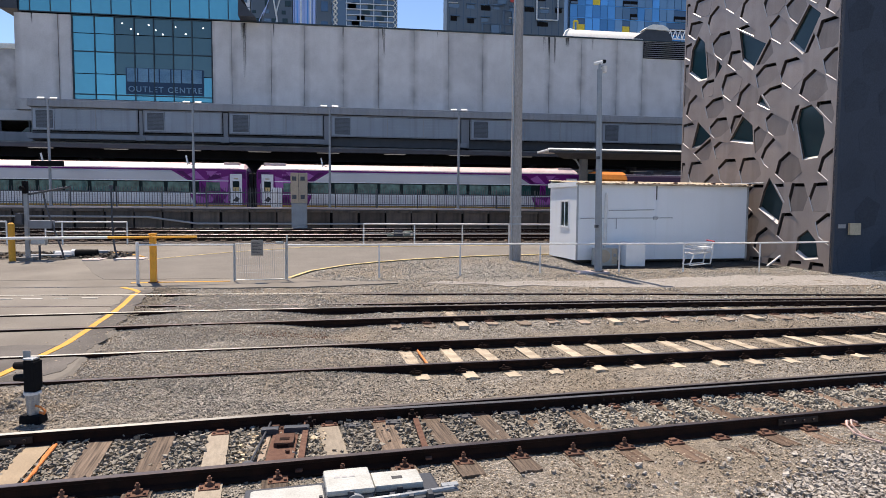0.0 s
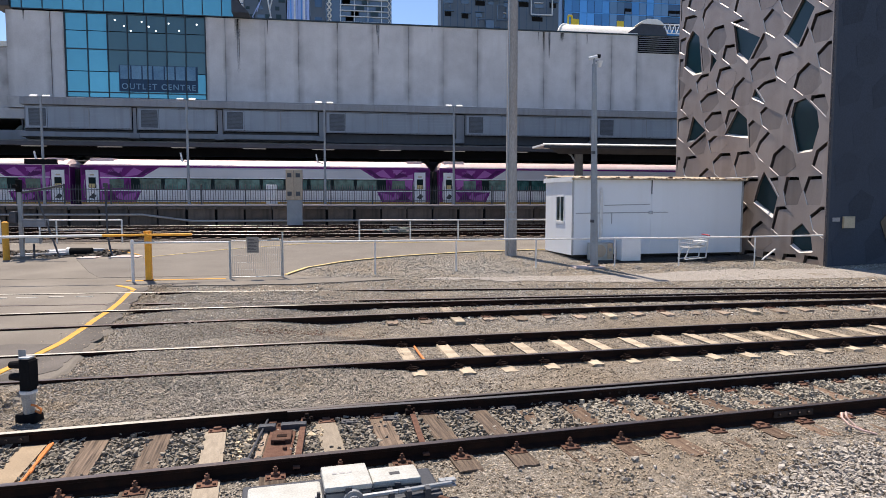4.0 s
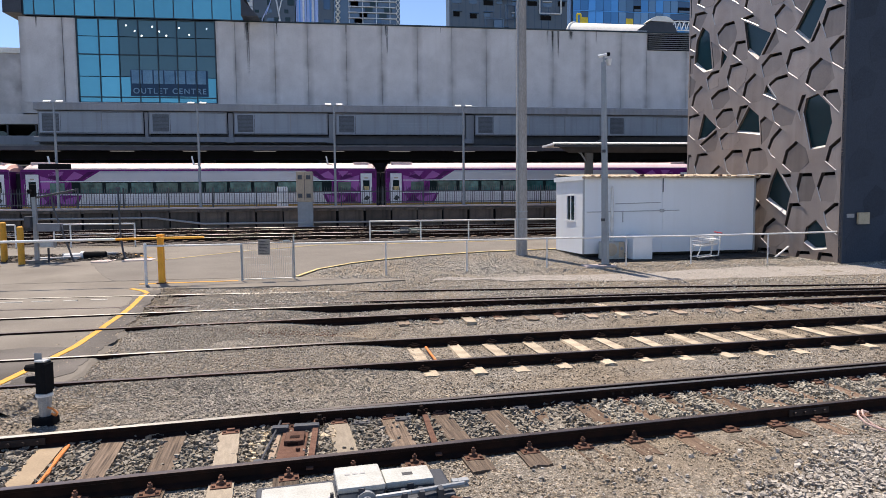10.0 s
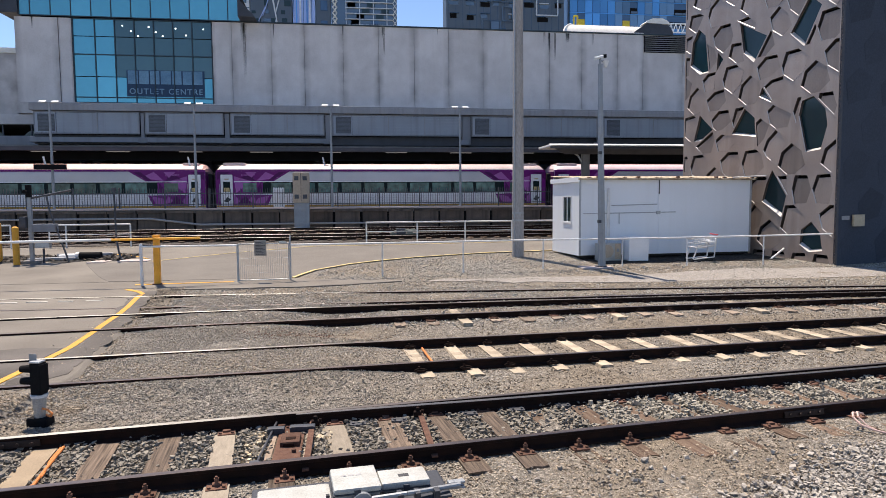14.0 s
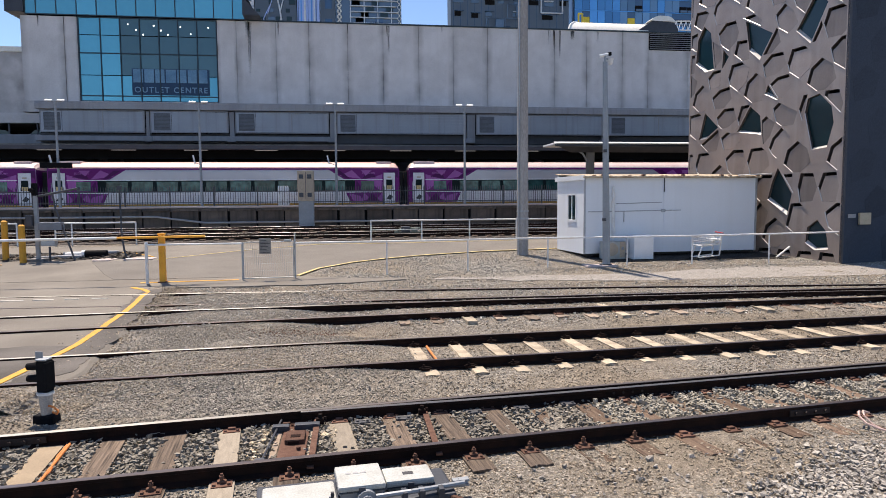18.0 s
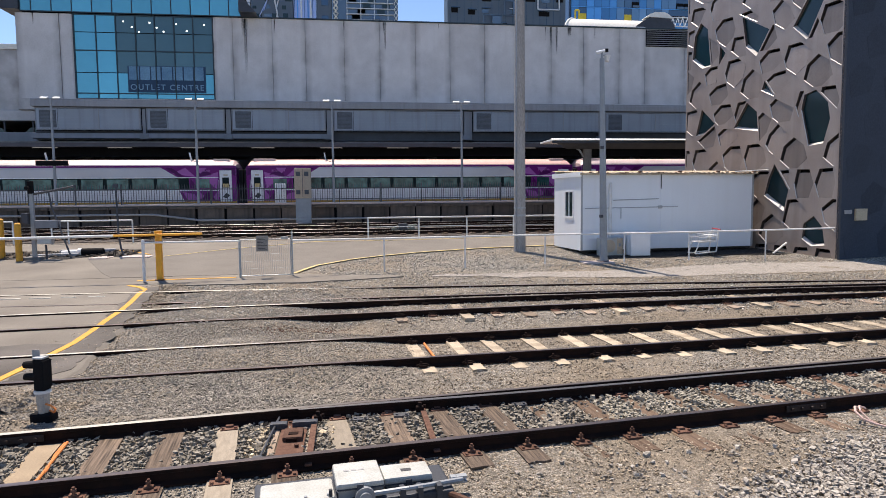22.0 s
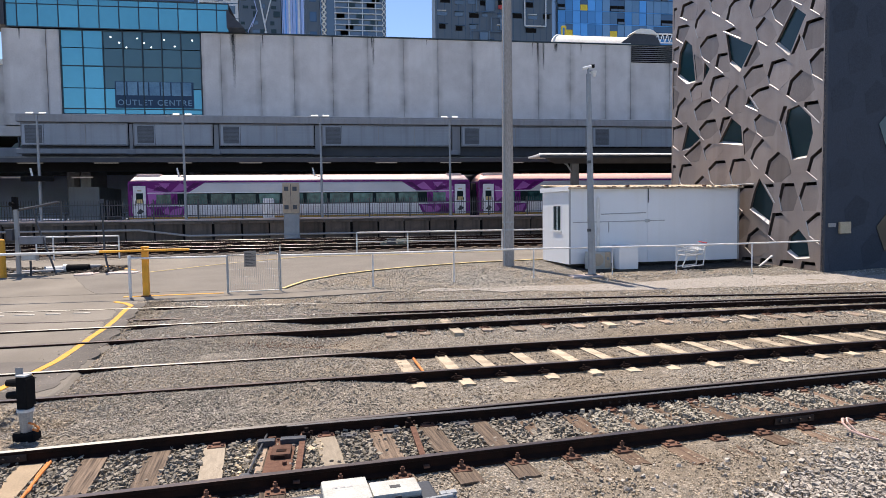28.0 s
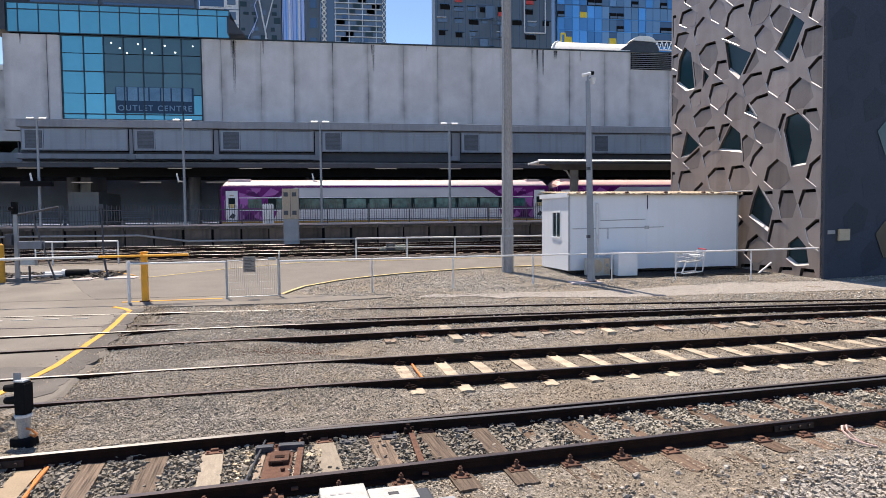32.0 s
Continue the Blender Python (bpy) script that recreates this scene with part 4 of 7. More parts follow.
# second track, concrete sleepers
t2 = thing("railway_track", label="dark rails on pale concrete sleepers, half buried", category="track", kind="structure")
near2 = smooth_curve([(-12, 9.65), (-3.9, 10.22), (-0.59, 10.47), (4.18, 10.79), (10.19, 11.15), (24, 11.9)], 40)
far2 = smooth_curve([(-12, 11.4), (-5.83, 11.83), (-0.68, 12.26), (4.27, 12.55), (11.8, 12.9), (24, 13.5)], 40)
part("rail", rail_mesh(near2, M["rail_top"]), None, t2)
part("rail", rail_mesh(far2, M["rail_bright"]), None, t2)
for i, (x, y, ang, half) in enumerate(spaced(near2, far2, 1.18, 23, 0.757)):
    seat(t2, TAN[i % 3], x + 0.04 * math.sin(i * 2.1), y - 0.04 + 0.05 * math.sin(i * 5.3), -0.062 + 0.013 * math.sin(i * 1.9), ang + 0.012 * math.sin(i * 4))
    for s in (-1, 1):
        for e in (-0.12, 0.09):
            seat(t2, CLIP, x + e * 0.2, y + s * half + e, 0.03, ang + (0 if e > 0 else math.pi))

# third and fourth tracks, converging on the far side
t3 = thing("railway_track", label="rusty track with few timbers showing in the gravel", category="track", kind="structure")
near3 = smooth_curve([(-12, 13.7), (-6.87, 13.98), (-0.78, 14.38), (4.99, 14.67), (13.39, 14.72), (24, 14.5)], 40)
far3 = smooth_curve([(-12, 15.3), (-6.76, 15.48), (-0.86, 15.86), (5.45, 16.0), (14.1, 15.6), (24, 14.9)], 40)
part("rail", rail_mesh(near3, M["rail_top"]), None, t3)
part("rail", rail_mesh(far3, M["rail_bright"]), None, t3)
for i, (x, y, ang, half) in enumerate(spaced(near3, far3, 1.1, 22, 0.72)):
    seat(t3, (TAN if i % 5 == 2 else STUB)[i % 3], x, y - 0.05 + 0.06 * math.sin(i * 2.7), land(x, y) - (0.074 if i % 5 == 2 else 0.08 + 0.008 * math.sin(i * 1.3)), ang)
    if i % 2:
        seat(t3, PLATE_FLAT, x, y - half - 0.02, land(x, y) - 0.012, ang)
    for s in (-1, 1):
        seat(t3, CLIP, x, y + s * half - 0.09, land(x, y) + 0.01, ang + math.pi)
t4 = thing("railway_track", label="dark rails sunk in gravel beside the path", category="track", kind="structure")
near4 = smooth_curve([(-12, 17.1), (-8.25, 16.85), (-2.73, 16.57), (1.15, 16.52), (5.63, 16.5), (14.81, 16.2), (24, 15.7)], 40)
far4 = smooth_curve([(-12, 18.25), (-8.83, 18.1), (-0.96, 17.95), (6.0, 17.6), (15.32, 16.8), (24, 15.9)], 40)
part("rail", rail_mesh(near4, M["rail_top"], 0.14), None, t4)
part("rail", rail_mesh(far4, M["rail_bright"], 0.14), None, t4)
tt = thing("railway_track", label="station track beside the platform", category="track", kind="structure")
for y in (44.45, 46.05):
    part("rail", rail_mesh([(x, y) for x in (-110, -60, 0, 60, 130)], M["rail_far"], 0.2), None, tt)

sheet("track_bed", lambda x: 31.9, lambda x: 39.5, list(np.arange(-60, 60.1, 4)), 0.016, M["oily_ballast"], "dark oily ballast under the station tracks", "track bed", edge=0.3)

# the two tracks before the station platform
for k, (ya, yb) in enumerate(((33.0, 34.6), (37.0, 38.6))):
    tk = thing("railway_track", label="dark track below the station platform", category="track", kind="structure")
    for y in (ya, yb):
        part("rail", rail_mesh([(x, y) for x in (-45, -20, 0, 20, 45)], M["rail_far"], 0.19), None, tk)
    for i in range(72):
        x = -26 + i * 0.7
        seat(tk, BURIED[i % 3], x, (ya + yb) / 2 + 0.05 * math.sin(i * 2.1), gz((ya + yb) / 2) - 0.03, 0.02 * math.sin(i))


# ---- station platform ----
PT = 2.5
plat = thing("platform", label="old railway platform with a dark block wall", category="platform", kind="structure")
part("deck", box(-60, 41.05, PT - 0.3, 60, 43.45, PT - 0.02), M["concrete_dark"], plat)
part("coping", box(-60, 40.9, PT - 0.1, 60, 41.35, PT, 0.015), M["coping"], plat, "pale concrete coping")
# black sheet behind the blocks paints the shade in the gaps between them
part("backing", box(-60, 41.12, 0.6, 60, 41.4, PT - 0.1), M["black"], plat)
BLOCK = done(box(-0.76, 0, 0, 0.76, 0.2, 1.12, 0.025), "block", M["platform"])
for i in range(46):
    ob = part("block", BLOCK, None, plat)
    ob.matrix_basis = Matrix.Translation((-36 + i * 1.64 + 0.04 * math.sin(i * 5), 40.97 + 0.02 * math.sin(i * 3), 1.22))
for i in range(46):
    x = -36 + i * 1.64
    part("block_ledge", box(x - 0.78, 40.9, PT - 0.28, x + 0.78, 41.05, PT - 0.16, 0.012), M["platform"], plat)
part("pipe", bent([(-45, 40.75, 1.95), (-11.4, 40.75, 1.9), (-8.6, 40.75, 1.52), (45, 40.75, 1.5)], 0.06), M["pole"], plat, "grey conduit along the wall")
part("lower_wall", box(-60, 40.8, 0.9, 60, 41.05, 1.24, 0.02), M["concrete_dark"], plat)

# palisade fence on the platform
PICKET = done(poly([(-0.015, 0, 0), (0.015, 0, 0), (0.015, 0, 1.05), (0, 0, 1.13), (-0.015, 0, 1.05)], 0.012), "picket", M["fence_dark"])
POST = done(box(-0.035, -0.035, 0, 0.035, 0.035, 1.2, 0.004), "post", M["fence_dark"])
pf = thing("palisade_fence", (0, 41.3, PT), "grey steel palisade fence on the platform edge", "fence")
for z in (0.2, 0.86):
    part("rail", box(-26, -0.02, z, 34, 0.02, z + 0.05), M["fence_dark"], pf)
for i in range(24):
    ob = part("post", POST, None, pf)
    ob.location = (-26 + i * 2.55, 0.02, 0)
for i in range(290):
    ob = part("picket", PICKET, None, pf)
    ob.location = (-24 + i * 0.145, -0.03, 0.06)

wb = thing("platform_box", (-4.15, 42.3, PT - 0.02), "white slatted equipment box on the platform", "equipment box")
part("case", box(-0.32, -0.2, 0, 0.32, 0.2, 1.2, 0.02), M["white"], wb)
for k in range(5):
    part("slat", box(-0.3 + k * 0.13, -0.23, 0.05, -0.22 + k * 0.13, -0.2, 1.25, 0.005), M["white"], wb)

# lamp posts on the platform
def lamp_post():
    ob = thing("lamp_post", (0, 0, 0), "slim grey steel lamp post with two flat heads", "lamp post", "platform lamp posts")
    part("pole", tube((0, 0, 0), (0, 0, 6.15), 0.085, 0.06, 10), M["steel"], ob)
    part("base_plate", box(-0.16, -0.16, 0, 0.16, 0.16, 0.03, 0.005), M["steel"], ob)
    part("crossarm", box(-0.42, -0.03, 6.12, 0.42, 0.03, 6.18, 0.01), M["steel"], ob)
    for s in (-1, 1):
        bm = box(-0.19, -0.1, -0.03, 0.19, 0.1, 0.03, 0.015)
        bmesh.ops.rotate(bm, cent=(0, 0, 0), matrix=Matrix.Rotation(radians(26), 3, 'X'), verts=bm.verts)
        bmesh.ops.translate(bm, vec=(s * 0.34, -0.06, 6.2), verts=bm.verts)
        part("lamp_head", bm, M["white"], ob, "flat white lamp head")
        part("head_bracket", tube((s * 0.34, 0, 6.12), (s * 0.34, -0.05, 6.2), 0.025, seg=6), M["steel"], ob)
    return ob


lamp = lamp_post()
lamp.matrix_basis = pose(-16.85, 41.3, PT)
for x in (-8.87, -0.84, 7.2):
    copy_thing(lamp, pose(x, 41.3, PT))
for x in (-17.2, -9.2, -1.3):
    d = thing("floodlight", (x, 41.3, 5.0), "small white floodlight bracketed to a lamp post", "light")
    part("bracket", tube((0.35, 0, 0), (0.05, 0, 0.1), 0.025), M["steel"], d)
    part("head", poly([(0.0, -0.06, 0.0), (0.08, -0.06, 0.02), (-0.03, -0.06, 0.56), (-0.11, -0.06, 0.54)], 0.08), M["white"], d)
hz = thing("platform_display", (-16.9, 41.15, 4.6), "dark hanging train display on a lamp post", "display")
part("case", box(-0.85, -0.12, 0.2, 0.85, 0.12, 0.5, 0.02), M["black"], hz)

# ---- station under the road deck ----
deck = thing("station_hall", label="dark station hall under the road deck", category="station", kind="structure")
part("floor", box(-60, 46.9, 0.8, 60, 75, PT - 0.05), M["interior"], deck)
part("back_wall", box(-60, 66, PT, 60, 66.4, 9.2), M["interior"], deck)
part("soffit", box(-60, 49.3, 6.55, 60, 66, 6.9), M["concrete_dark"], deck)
part("track_bed", box(-115, 43.5, 0.6, 135, 46.9, 1.235), M["ballast"], deck)
part("canopy", box(-60, 45.8, 6.32, 60, 49.6, 6.5, 0.02), M["louvre"], deck, "dark platform canopy")
part("canopy_edge", box(-60, 45.72, 6.24, 60, 45.8, 6.52, 0.01), M["steel_dark"], deck)
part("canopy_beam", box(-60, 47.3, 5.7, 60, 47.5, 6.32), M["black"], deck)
for i in range(15):
    x = -34 + i * 4.6
    part("strip_light", box(x, 46.4, 6.21, x + 1.5, 46.5, 6.26, 0.01), M["strip"], deck, "lit strip light under the canopy")
    part("strip_light", box(x + 1.7, 50.5, 5.5, x + 3.1, 50.62, 5.56, 0.01), M["strip"], deck, "lit strip light in the hall")
for i in range(9):
    x = -38 + i * 9.0
    part("column", tube((x, 55, 2.4), (x, 55, 6.6), 0.45, seg=16), M["deck_grey"], deck)
    part("capital", box(x - 0.6, 54.4, 6.2, x + 0.6, 55.6, 6.56, 0.03), M["concrete_dark"], deck)
part("kiosk", box(-19.3, 52, PT - 0.05, -17.2, 57, 4.9, 0.03), M["deck_grey"], deck, "grey rendered kiosk wall")
part("kiosk", box(-18.6, 52.5, 4.9, -17.9, 56, 6.5, 0.03), M["deck_grey"], deck, "grey rendered shaft")


def bench(x, y):
    b = thing("bench", (x, y, PT - 0.05), "grey slatted metal platform bench", "bench", "platform benches")
    for k in range(3):
        part("slat", box(-1.0, -0.2 + k * 0.15, 0.44, 1.0, -0.08 + k * 0.15, 0.48, 0.005), M["fence_dark"], b)
        part("back_slat", box(-1.0, 0.24, 0.58 + k * 0.13, 1.0, 0.27, 0.68 + k * 0.13, 0.005), M["fence_dark"], b)
    for s in (-0.8, 0.8):
        part("leg", box(s - 0.03, -0.18, 0, s + 0.03, 0.27, 0.44, 0.005), M["steel"], b)
    return b


for x, y in ((-13.6, 48.2), (-6.6, 48.2), (1.5, 48.2), (-19, 48.2)):
    bench(x, y)
sg = thing("station_sign", (-24.4, 48.0, PT - 0.05), "dark station sign board on two posts", "sign")
part("board", box(-1.2, -0.04, 2.0, 1.2, 0.04, 2.45, 0.01), M["steel_dark"], sg)
for s in (-1.1, 1.1):
    part("post", box(s - 0.04, -0.03, 0, s + 0.04, 0.03, 2.5, 0.005), M["steel"], sg)
part("lettering", box(-0.8, -0.055, 2.15, 0.7, -0.045, 2.3), M["ink"], sg)

# road deck with screened boxes on its side
part("girder", box(-21.2, 49.4, 6.95, 60, 50.2, 7.62, 0.03), M["steel_dark"], deck, "deep dark road girder")
part("girder_ledge", box(-21.3, 48.8, 7.05, -1.4, 49.4, 7.4, 0.03), M["cladding"], deck, "grey steel ledge")
part("deck_edge", box(-21.2, 48.7, 9.2, 60, 54, 9.62, 0.04), M["deck_grey"], deck, "grey concrete deck edge")
part("kerb", box(-21.2, 48.75, 9.62, 60, 49.0, 9.72, 0.02), M["deck_grey"], deck)
# black sheet paints the shade in the gaps between screen boxes
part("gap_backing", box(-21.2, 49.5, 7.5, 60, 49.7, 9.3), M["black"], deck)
for x0, x1, gap in ((-21.0, -14.15, 0.35), (-13.8, -8.5, 0.45), (-8.05, -1.45, 0.55), (-0.9, 8.65, 0.75), (9.4, 19.3, 0.45), (19.75, 32.0, 0.4)):
    bx = thing("screen_box", (x0, 48.9, 7.62), "grey panelled screen box hung on the road deck", "screen", "deck screen boxes", "structure")
    w = x1 - x0
    part("frame", box(0, 0, 0, w, 0.06, 0.07, 0.005, box(0, 0, 1.46, w, 0.06, 1.54, 0.005, box(0, 0, 0.07, 0.1, 0.06, 1.46, 0.005, box(w - 0.1, 0, 0.07, w, 0.06, 1.46, 0.005)))), M["cladding"], bx)
    part("vent_frame", box(0.1, -0.02, 0.08, 1.42, 0.05, 1.45, 0.008), M["screen"], bx)
    part("vent_back", box(0.27, -0.026, 0.17, 1.35, -0.018, 1.35), M["louvre"], bx)
    for k in range(12):
        part("slat", box(0.3, -0.045, 0.2 + k * 0.095, 1.32, -0.025, 0.265 + k * 0.095), M["vent_slat"], bx)
    n = max(1, round((w - 1.5) / 2.75))
    for k in range(n):
        a = 1.42 + (w - 1.52) * k / n
        b = 1.42 + (w - 1.52) * (k + 1) / n
        part("panel", box(a + 0.02, 0.01, 0.08, b - 0.02, 0.05, 1.45, 0.006), M["screen"], bx)
        part("divider", box(b - 0.035, -0.02, 0.07, b + 0.035, 0.02, 1.47, 0.005), M["deck_grey"], bx)
        for j in range(6):
            part("rib", box(a + 0.03, -0.004, 0.2 + j * 0.21, b - 0.03, 0.012, 0.22 + j * 0.21), M["screen"], bx)
    part("bracket", box(w + 0.06, 0.05, -0.6, w + gap - 0.06, 0.55, 1.5, 0.02), M["cladding"], bx)
    part("bracket_foot", box(w - 0.1, -0.15, -0.62, w + 0.5, 0.6, -0.28, 0.03), M["cladding"], bx)

# ---- outlet building above ----
WT, WB, WY = 16.8, 10.45, 54.0
bld = thing("outlet_building", label="grey concrete-panelled outlet building with a teal glass front", category="building", kind="structure")
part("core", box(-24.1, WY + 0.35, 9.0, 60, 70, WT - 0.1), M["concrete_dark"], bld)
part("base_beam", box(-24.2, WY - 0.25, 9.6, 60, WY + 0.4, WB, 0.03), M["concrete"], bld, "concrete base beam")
part("parapet_cap", box(-7.85, WY - 0.1, WT, 60, WY + 0.6, WT + 0.1, 0.01), M["mullion"], bld)
edges = [-24.2, -21.15, -20.2]
for a, b in zip(edges, edges[1:]):
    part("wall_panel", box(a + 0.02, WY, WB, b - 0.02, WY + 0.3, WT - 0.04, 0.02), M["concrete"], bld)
edges = [-10.05, -8.6, -5.6, -3.05, -0.02, 2.8, 5.68, 8.5, 11.37, 14.2, 17.05, 19.85, 23.0, 25.3, 28.9, 32.5, 36, 39.5, 43, 46.5, 50]
for a, b in zip(edges, edges[1:]):
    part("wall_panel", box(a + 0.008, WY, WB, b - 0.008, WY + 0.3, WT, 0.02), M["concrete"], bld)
rr = random.Random(3)
for x, l, w in ((-7.62, 4.3, 0.13), (-7.66, 1.5, 0.26), (-5.4, 1.2, 0.06), (3.25, 2.4, 0.1), (3.2, 0.9, 0.16), (7.6, 0.5, 0.05), (17.0, 1.9, 0.1), (17.5, 2.3, 0.1), (16.6, 1.2, 0.12), (18.6, 0.8, 0.22), (20.8, 1.0, 0.08), (-0.02, 0.8, 0.06), (-23, 0.9, 0.12)):
    part("rain_stain", box(x - w, WY - 0.006, WT - l, x + w, WY - 0.003, WT - 0.04), M["stain"], bld)
lv = part("louvre_grille", box(25.35, WY - 0.06, 15.35, 30, WY - 0.01, 16.75, 0.01), M["black"], bld, "dark louvred grille")
for k in range(8):
    part("louvre_blade", box(25.4, WY - 0.14, 15.42 + k * 0.17, 29.9, WY - 0.05, 15.47 + k * 0.17), M["cladding"], lv)

# curtain wall: lower bay, upper box, and the clear shopfront with its sign film
cx = [-20.15, -18.6, -17.18, -15.76, -14.36, -12.95, -11.55, -10.1]
cz = [10.5, 10.9, 12.45, 14.1, 15.45, 16.78]
cw = part("curtain_wall", box(-20.15, WY + 0.2, 10.5, -10.1, WY + 0.34, 16.8), M["black"], bld, "teal glass curtain wall")
for i in range(7):
    for j in range(5):
        clear = i >= 2 and j >= 3 or (i >= 2 and j == 2)
        part("pane", box(cx[i] + 0.03, WY + 0.06, cz[j] + 0.03, cx[i + 1] - 0.03, WY + 0.1, cz[j + 1] - 0.03), M["teal_dim"] if clear else M["teal"], cw, "clear glass pane" if clear else "")
for x in cx:
    part("mullion", box(x - 0.035, WY - 0.02, 10.5, x + 0.035, WY + 0.2, 16.8), M["mullion"], cw)
for z in (10.5, 10.9, 14.1, 16.75):
    part("transom", box(-20.15, WY - 0.012, z - 0.035, -10.1, WY + 0.2, z + 0.035), M["mullion"], cw)
for x, z in ((-16.6, 16.3), (-16.0, 15.9), (-15.5, 15.55), (-14.7, 16.25), (-14.2, 15.9), (-13.7, 15.6), (-12.75, 16.2), (-12.0, 15.7), (-10.7, 16.2)):
    part("ceiling_spot", tube((x, WY + 0.03, z), (x, WY + 0.05, z), 0.055, seg=10), M["lamp_white"], cw, "lit ceiling spotlight")
film = part("sign_film", box(-16.45, WY + 0.036, 11.0, -10.72, WY + 0.052, 13.0), M["sign_blue"], cw, "dark blue sign film behind glass")
widths = (0.72, 0.7, 0.68, 0.74, 0.68, 0.66, 0.7)
x = -16.35
for i, w in enumerate(widths):
    h0, h1, y0, y1 = 11.95, 12.98, WY + 0.02, WY + 0.034
    bm = box(x, y0, h0, x + w, y1, h1 - 0.02, 0.004)
    part("sign_shape", bm, M["sign_light"], cw, "pale blue block shape")
    x += w + 0.1


def lettering(words, size, at, material, parent, turn=(90, 0, 0), name="lettering", space=1.0):
    cu = bpy.data.curves.new(name, 'FONT')
    cu.offset = 0.012 * size
    cu.body, cu.size, cu.extrude, cu.align_x, cu.space_character = words, size, 0.006, 'CENTER', space
    tmp = bpy.data.objects.new(name, cu)
    scene.collection.objects.link(tmp)
    me = bpy.data.meshes.new_from_object(tmp.evaluated_get(bpy.context.evaluated_depsgraph_get()))
    bpy.data.objects.remove(tmp)
    me.materials.append(material)
    ob = new(name, me)
    ob.parent = parent
    ob.matrix_basis = pose(*at, *turn)
    return ob


lettering("OUTLET CENTRE", 0.6, (-13.58, WY + 0.028, 11.2), M["sign_dull"], cw, space=1.22)

upper = part("glass_box", box(-23.75, WY - 0.07, 16.86, -7.9, WY + 4, 19.0), M["black"], bld, "projecting teal glass box")
ux = [-23.75] + [-23.0 + 1.42 * k for k in range(0, 11)] + [-7.9]
for a, b in zip(ux, ux[1:]):
    part("pane", box(a + 0.03, WY - 0.13, 16.9, b - 0.03, WY - 0.09, 18.5), M["teal"], upper)
    part("pane", box(a + 0.03, WY - 0.13, 18.56, b - 0.03, WY - 0.09, 18.98), M["teal"], upper)
for x in ux:
    part("mullion", box(x - 0.035, WY - 0.16, 16.84, x + 0.035, WY - 0.07, 19.02), M["mullion"], upper)
for z in (16.86, 18.53, 19.0):
    part("transom", box(-23.78, WY - 0.155, z - 0.035, -7.87, WY - 0.07, z + 0.035), M["mullion"], upper)
part("side_return", box(-25.1, WY - 0.3, 16.95, -23.8, WY + 4, 21, 0.03), M["steel_dark"], bld, "dark side return of the glass box")
part("skylight_end", poly([(-7.85, WY + 0.4, 16.85), (-6.6, WY + 0.4, 16.85), (-7.85, WY + 0.4, 18.2)], 2.0), M["steel_dark"], bld)

# lower wing with a car deck on the left
wing = thing("car_park", label="concrete car park wing with a dark open deck", category="car park", kind="structure")
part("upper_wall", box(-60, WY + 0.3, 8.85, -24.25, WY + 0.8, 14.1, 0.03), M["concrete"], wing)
part("cap", box(-60, WY + 0.2, 14.1, -24.25, WY + 0.9, 14.5, 0.03), M["roof_white"], wing)
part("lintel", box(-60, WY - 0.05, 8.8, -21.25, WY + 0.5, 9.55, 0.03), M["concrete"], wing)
part("parapet", box(-60, WY, 6.95, -21.25, WY + 0.3, 7.95, 0.03), M["cladding"], wing)
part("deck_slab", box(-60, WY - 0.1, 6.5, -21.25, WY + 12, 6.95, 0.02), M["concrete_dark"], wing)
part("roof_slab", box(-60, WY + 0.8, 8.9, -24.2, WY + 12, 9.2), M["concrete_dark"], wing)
# black wall at the back: the gloom inside the deck put into colour
part("inner_wall", box(-60, WY + 11, 6.95, -21.2, WY + 11.3, 8.9), M["black"], wing)
for x in (-28, -25.4, -23.4):
    part("mullion", box(x - 0.05, WY + 0.1, 7.95, x + 0.05, WY + 0.2, 8.85), M["steel_dark"], wing)
for x, c in ((-26.6, "white"), (-22.9, "galv")):
    car = thing("parked_car", (x, WY + 1.8, 6.95), "pale car parked on the open deck" if c == "white" else "silver car parked on the open deck", "car", "cars on the deck")
    part("body", poly([(-2.1, -0.85, 0.3), (2.1, -0.85, 0.3), (2.15, -0.85, 0.75), (1.2, -0.85, 0.95), (-1.5, -0.85, 0.98), (-2.15, -0.85, 0.8)], -1.7), M[c], car)
    part("cabin", poly([(-1.6, -0.75, 0.95), (1.1, -0.75, 0.95), (0.5, -0.75, 1.42), (-1.1, -0.75, 1.45)], -1.5), M["win_dark"], car)
    for wx in (-1.3, 1.3):
        part("wheel", tube((wx, -0.9, 0.31), (wx, -0.7, 0.31), 0.31, seg=16), M["rubber"], car)
        part("wheel", tube((wx, 0.7, 0.31), (wx, 0.9, 0.31), 0.31, seg=16), M["rubber"], car)

# rooftop things on the outlet building
vr = thing("vaulted_roof", (21.3, 60, WT), "cream barrel-vaulted roof behind the parapet", "roof", kind="structure")
arc = [(2.3 * math.cos(math.pi * (1 - k / 20)), 0.3 + 1.9 * math.sin(math.pi * k / 20)) for k in range(21)]
along = lambda d, a, z: (d + a * 0.8, a, z)
bm = bmesh.new()
rings = [[bm.verts.new(along(d, a, z)) for a, z in arc] for d in (0, 2.5, 5.0, 7.5)]
for r0, r1 in zip(rings, rings[1:]):
    for k in range(20):
        bm.faces.new((r0[k], r0[k + 1], r1[k + 1], r1[k]))
part("vault", bm, M["roof_white"], vr, smooth=True)
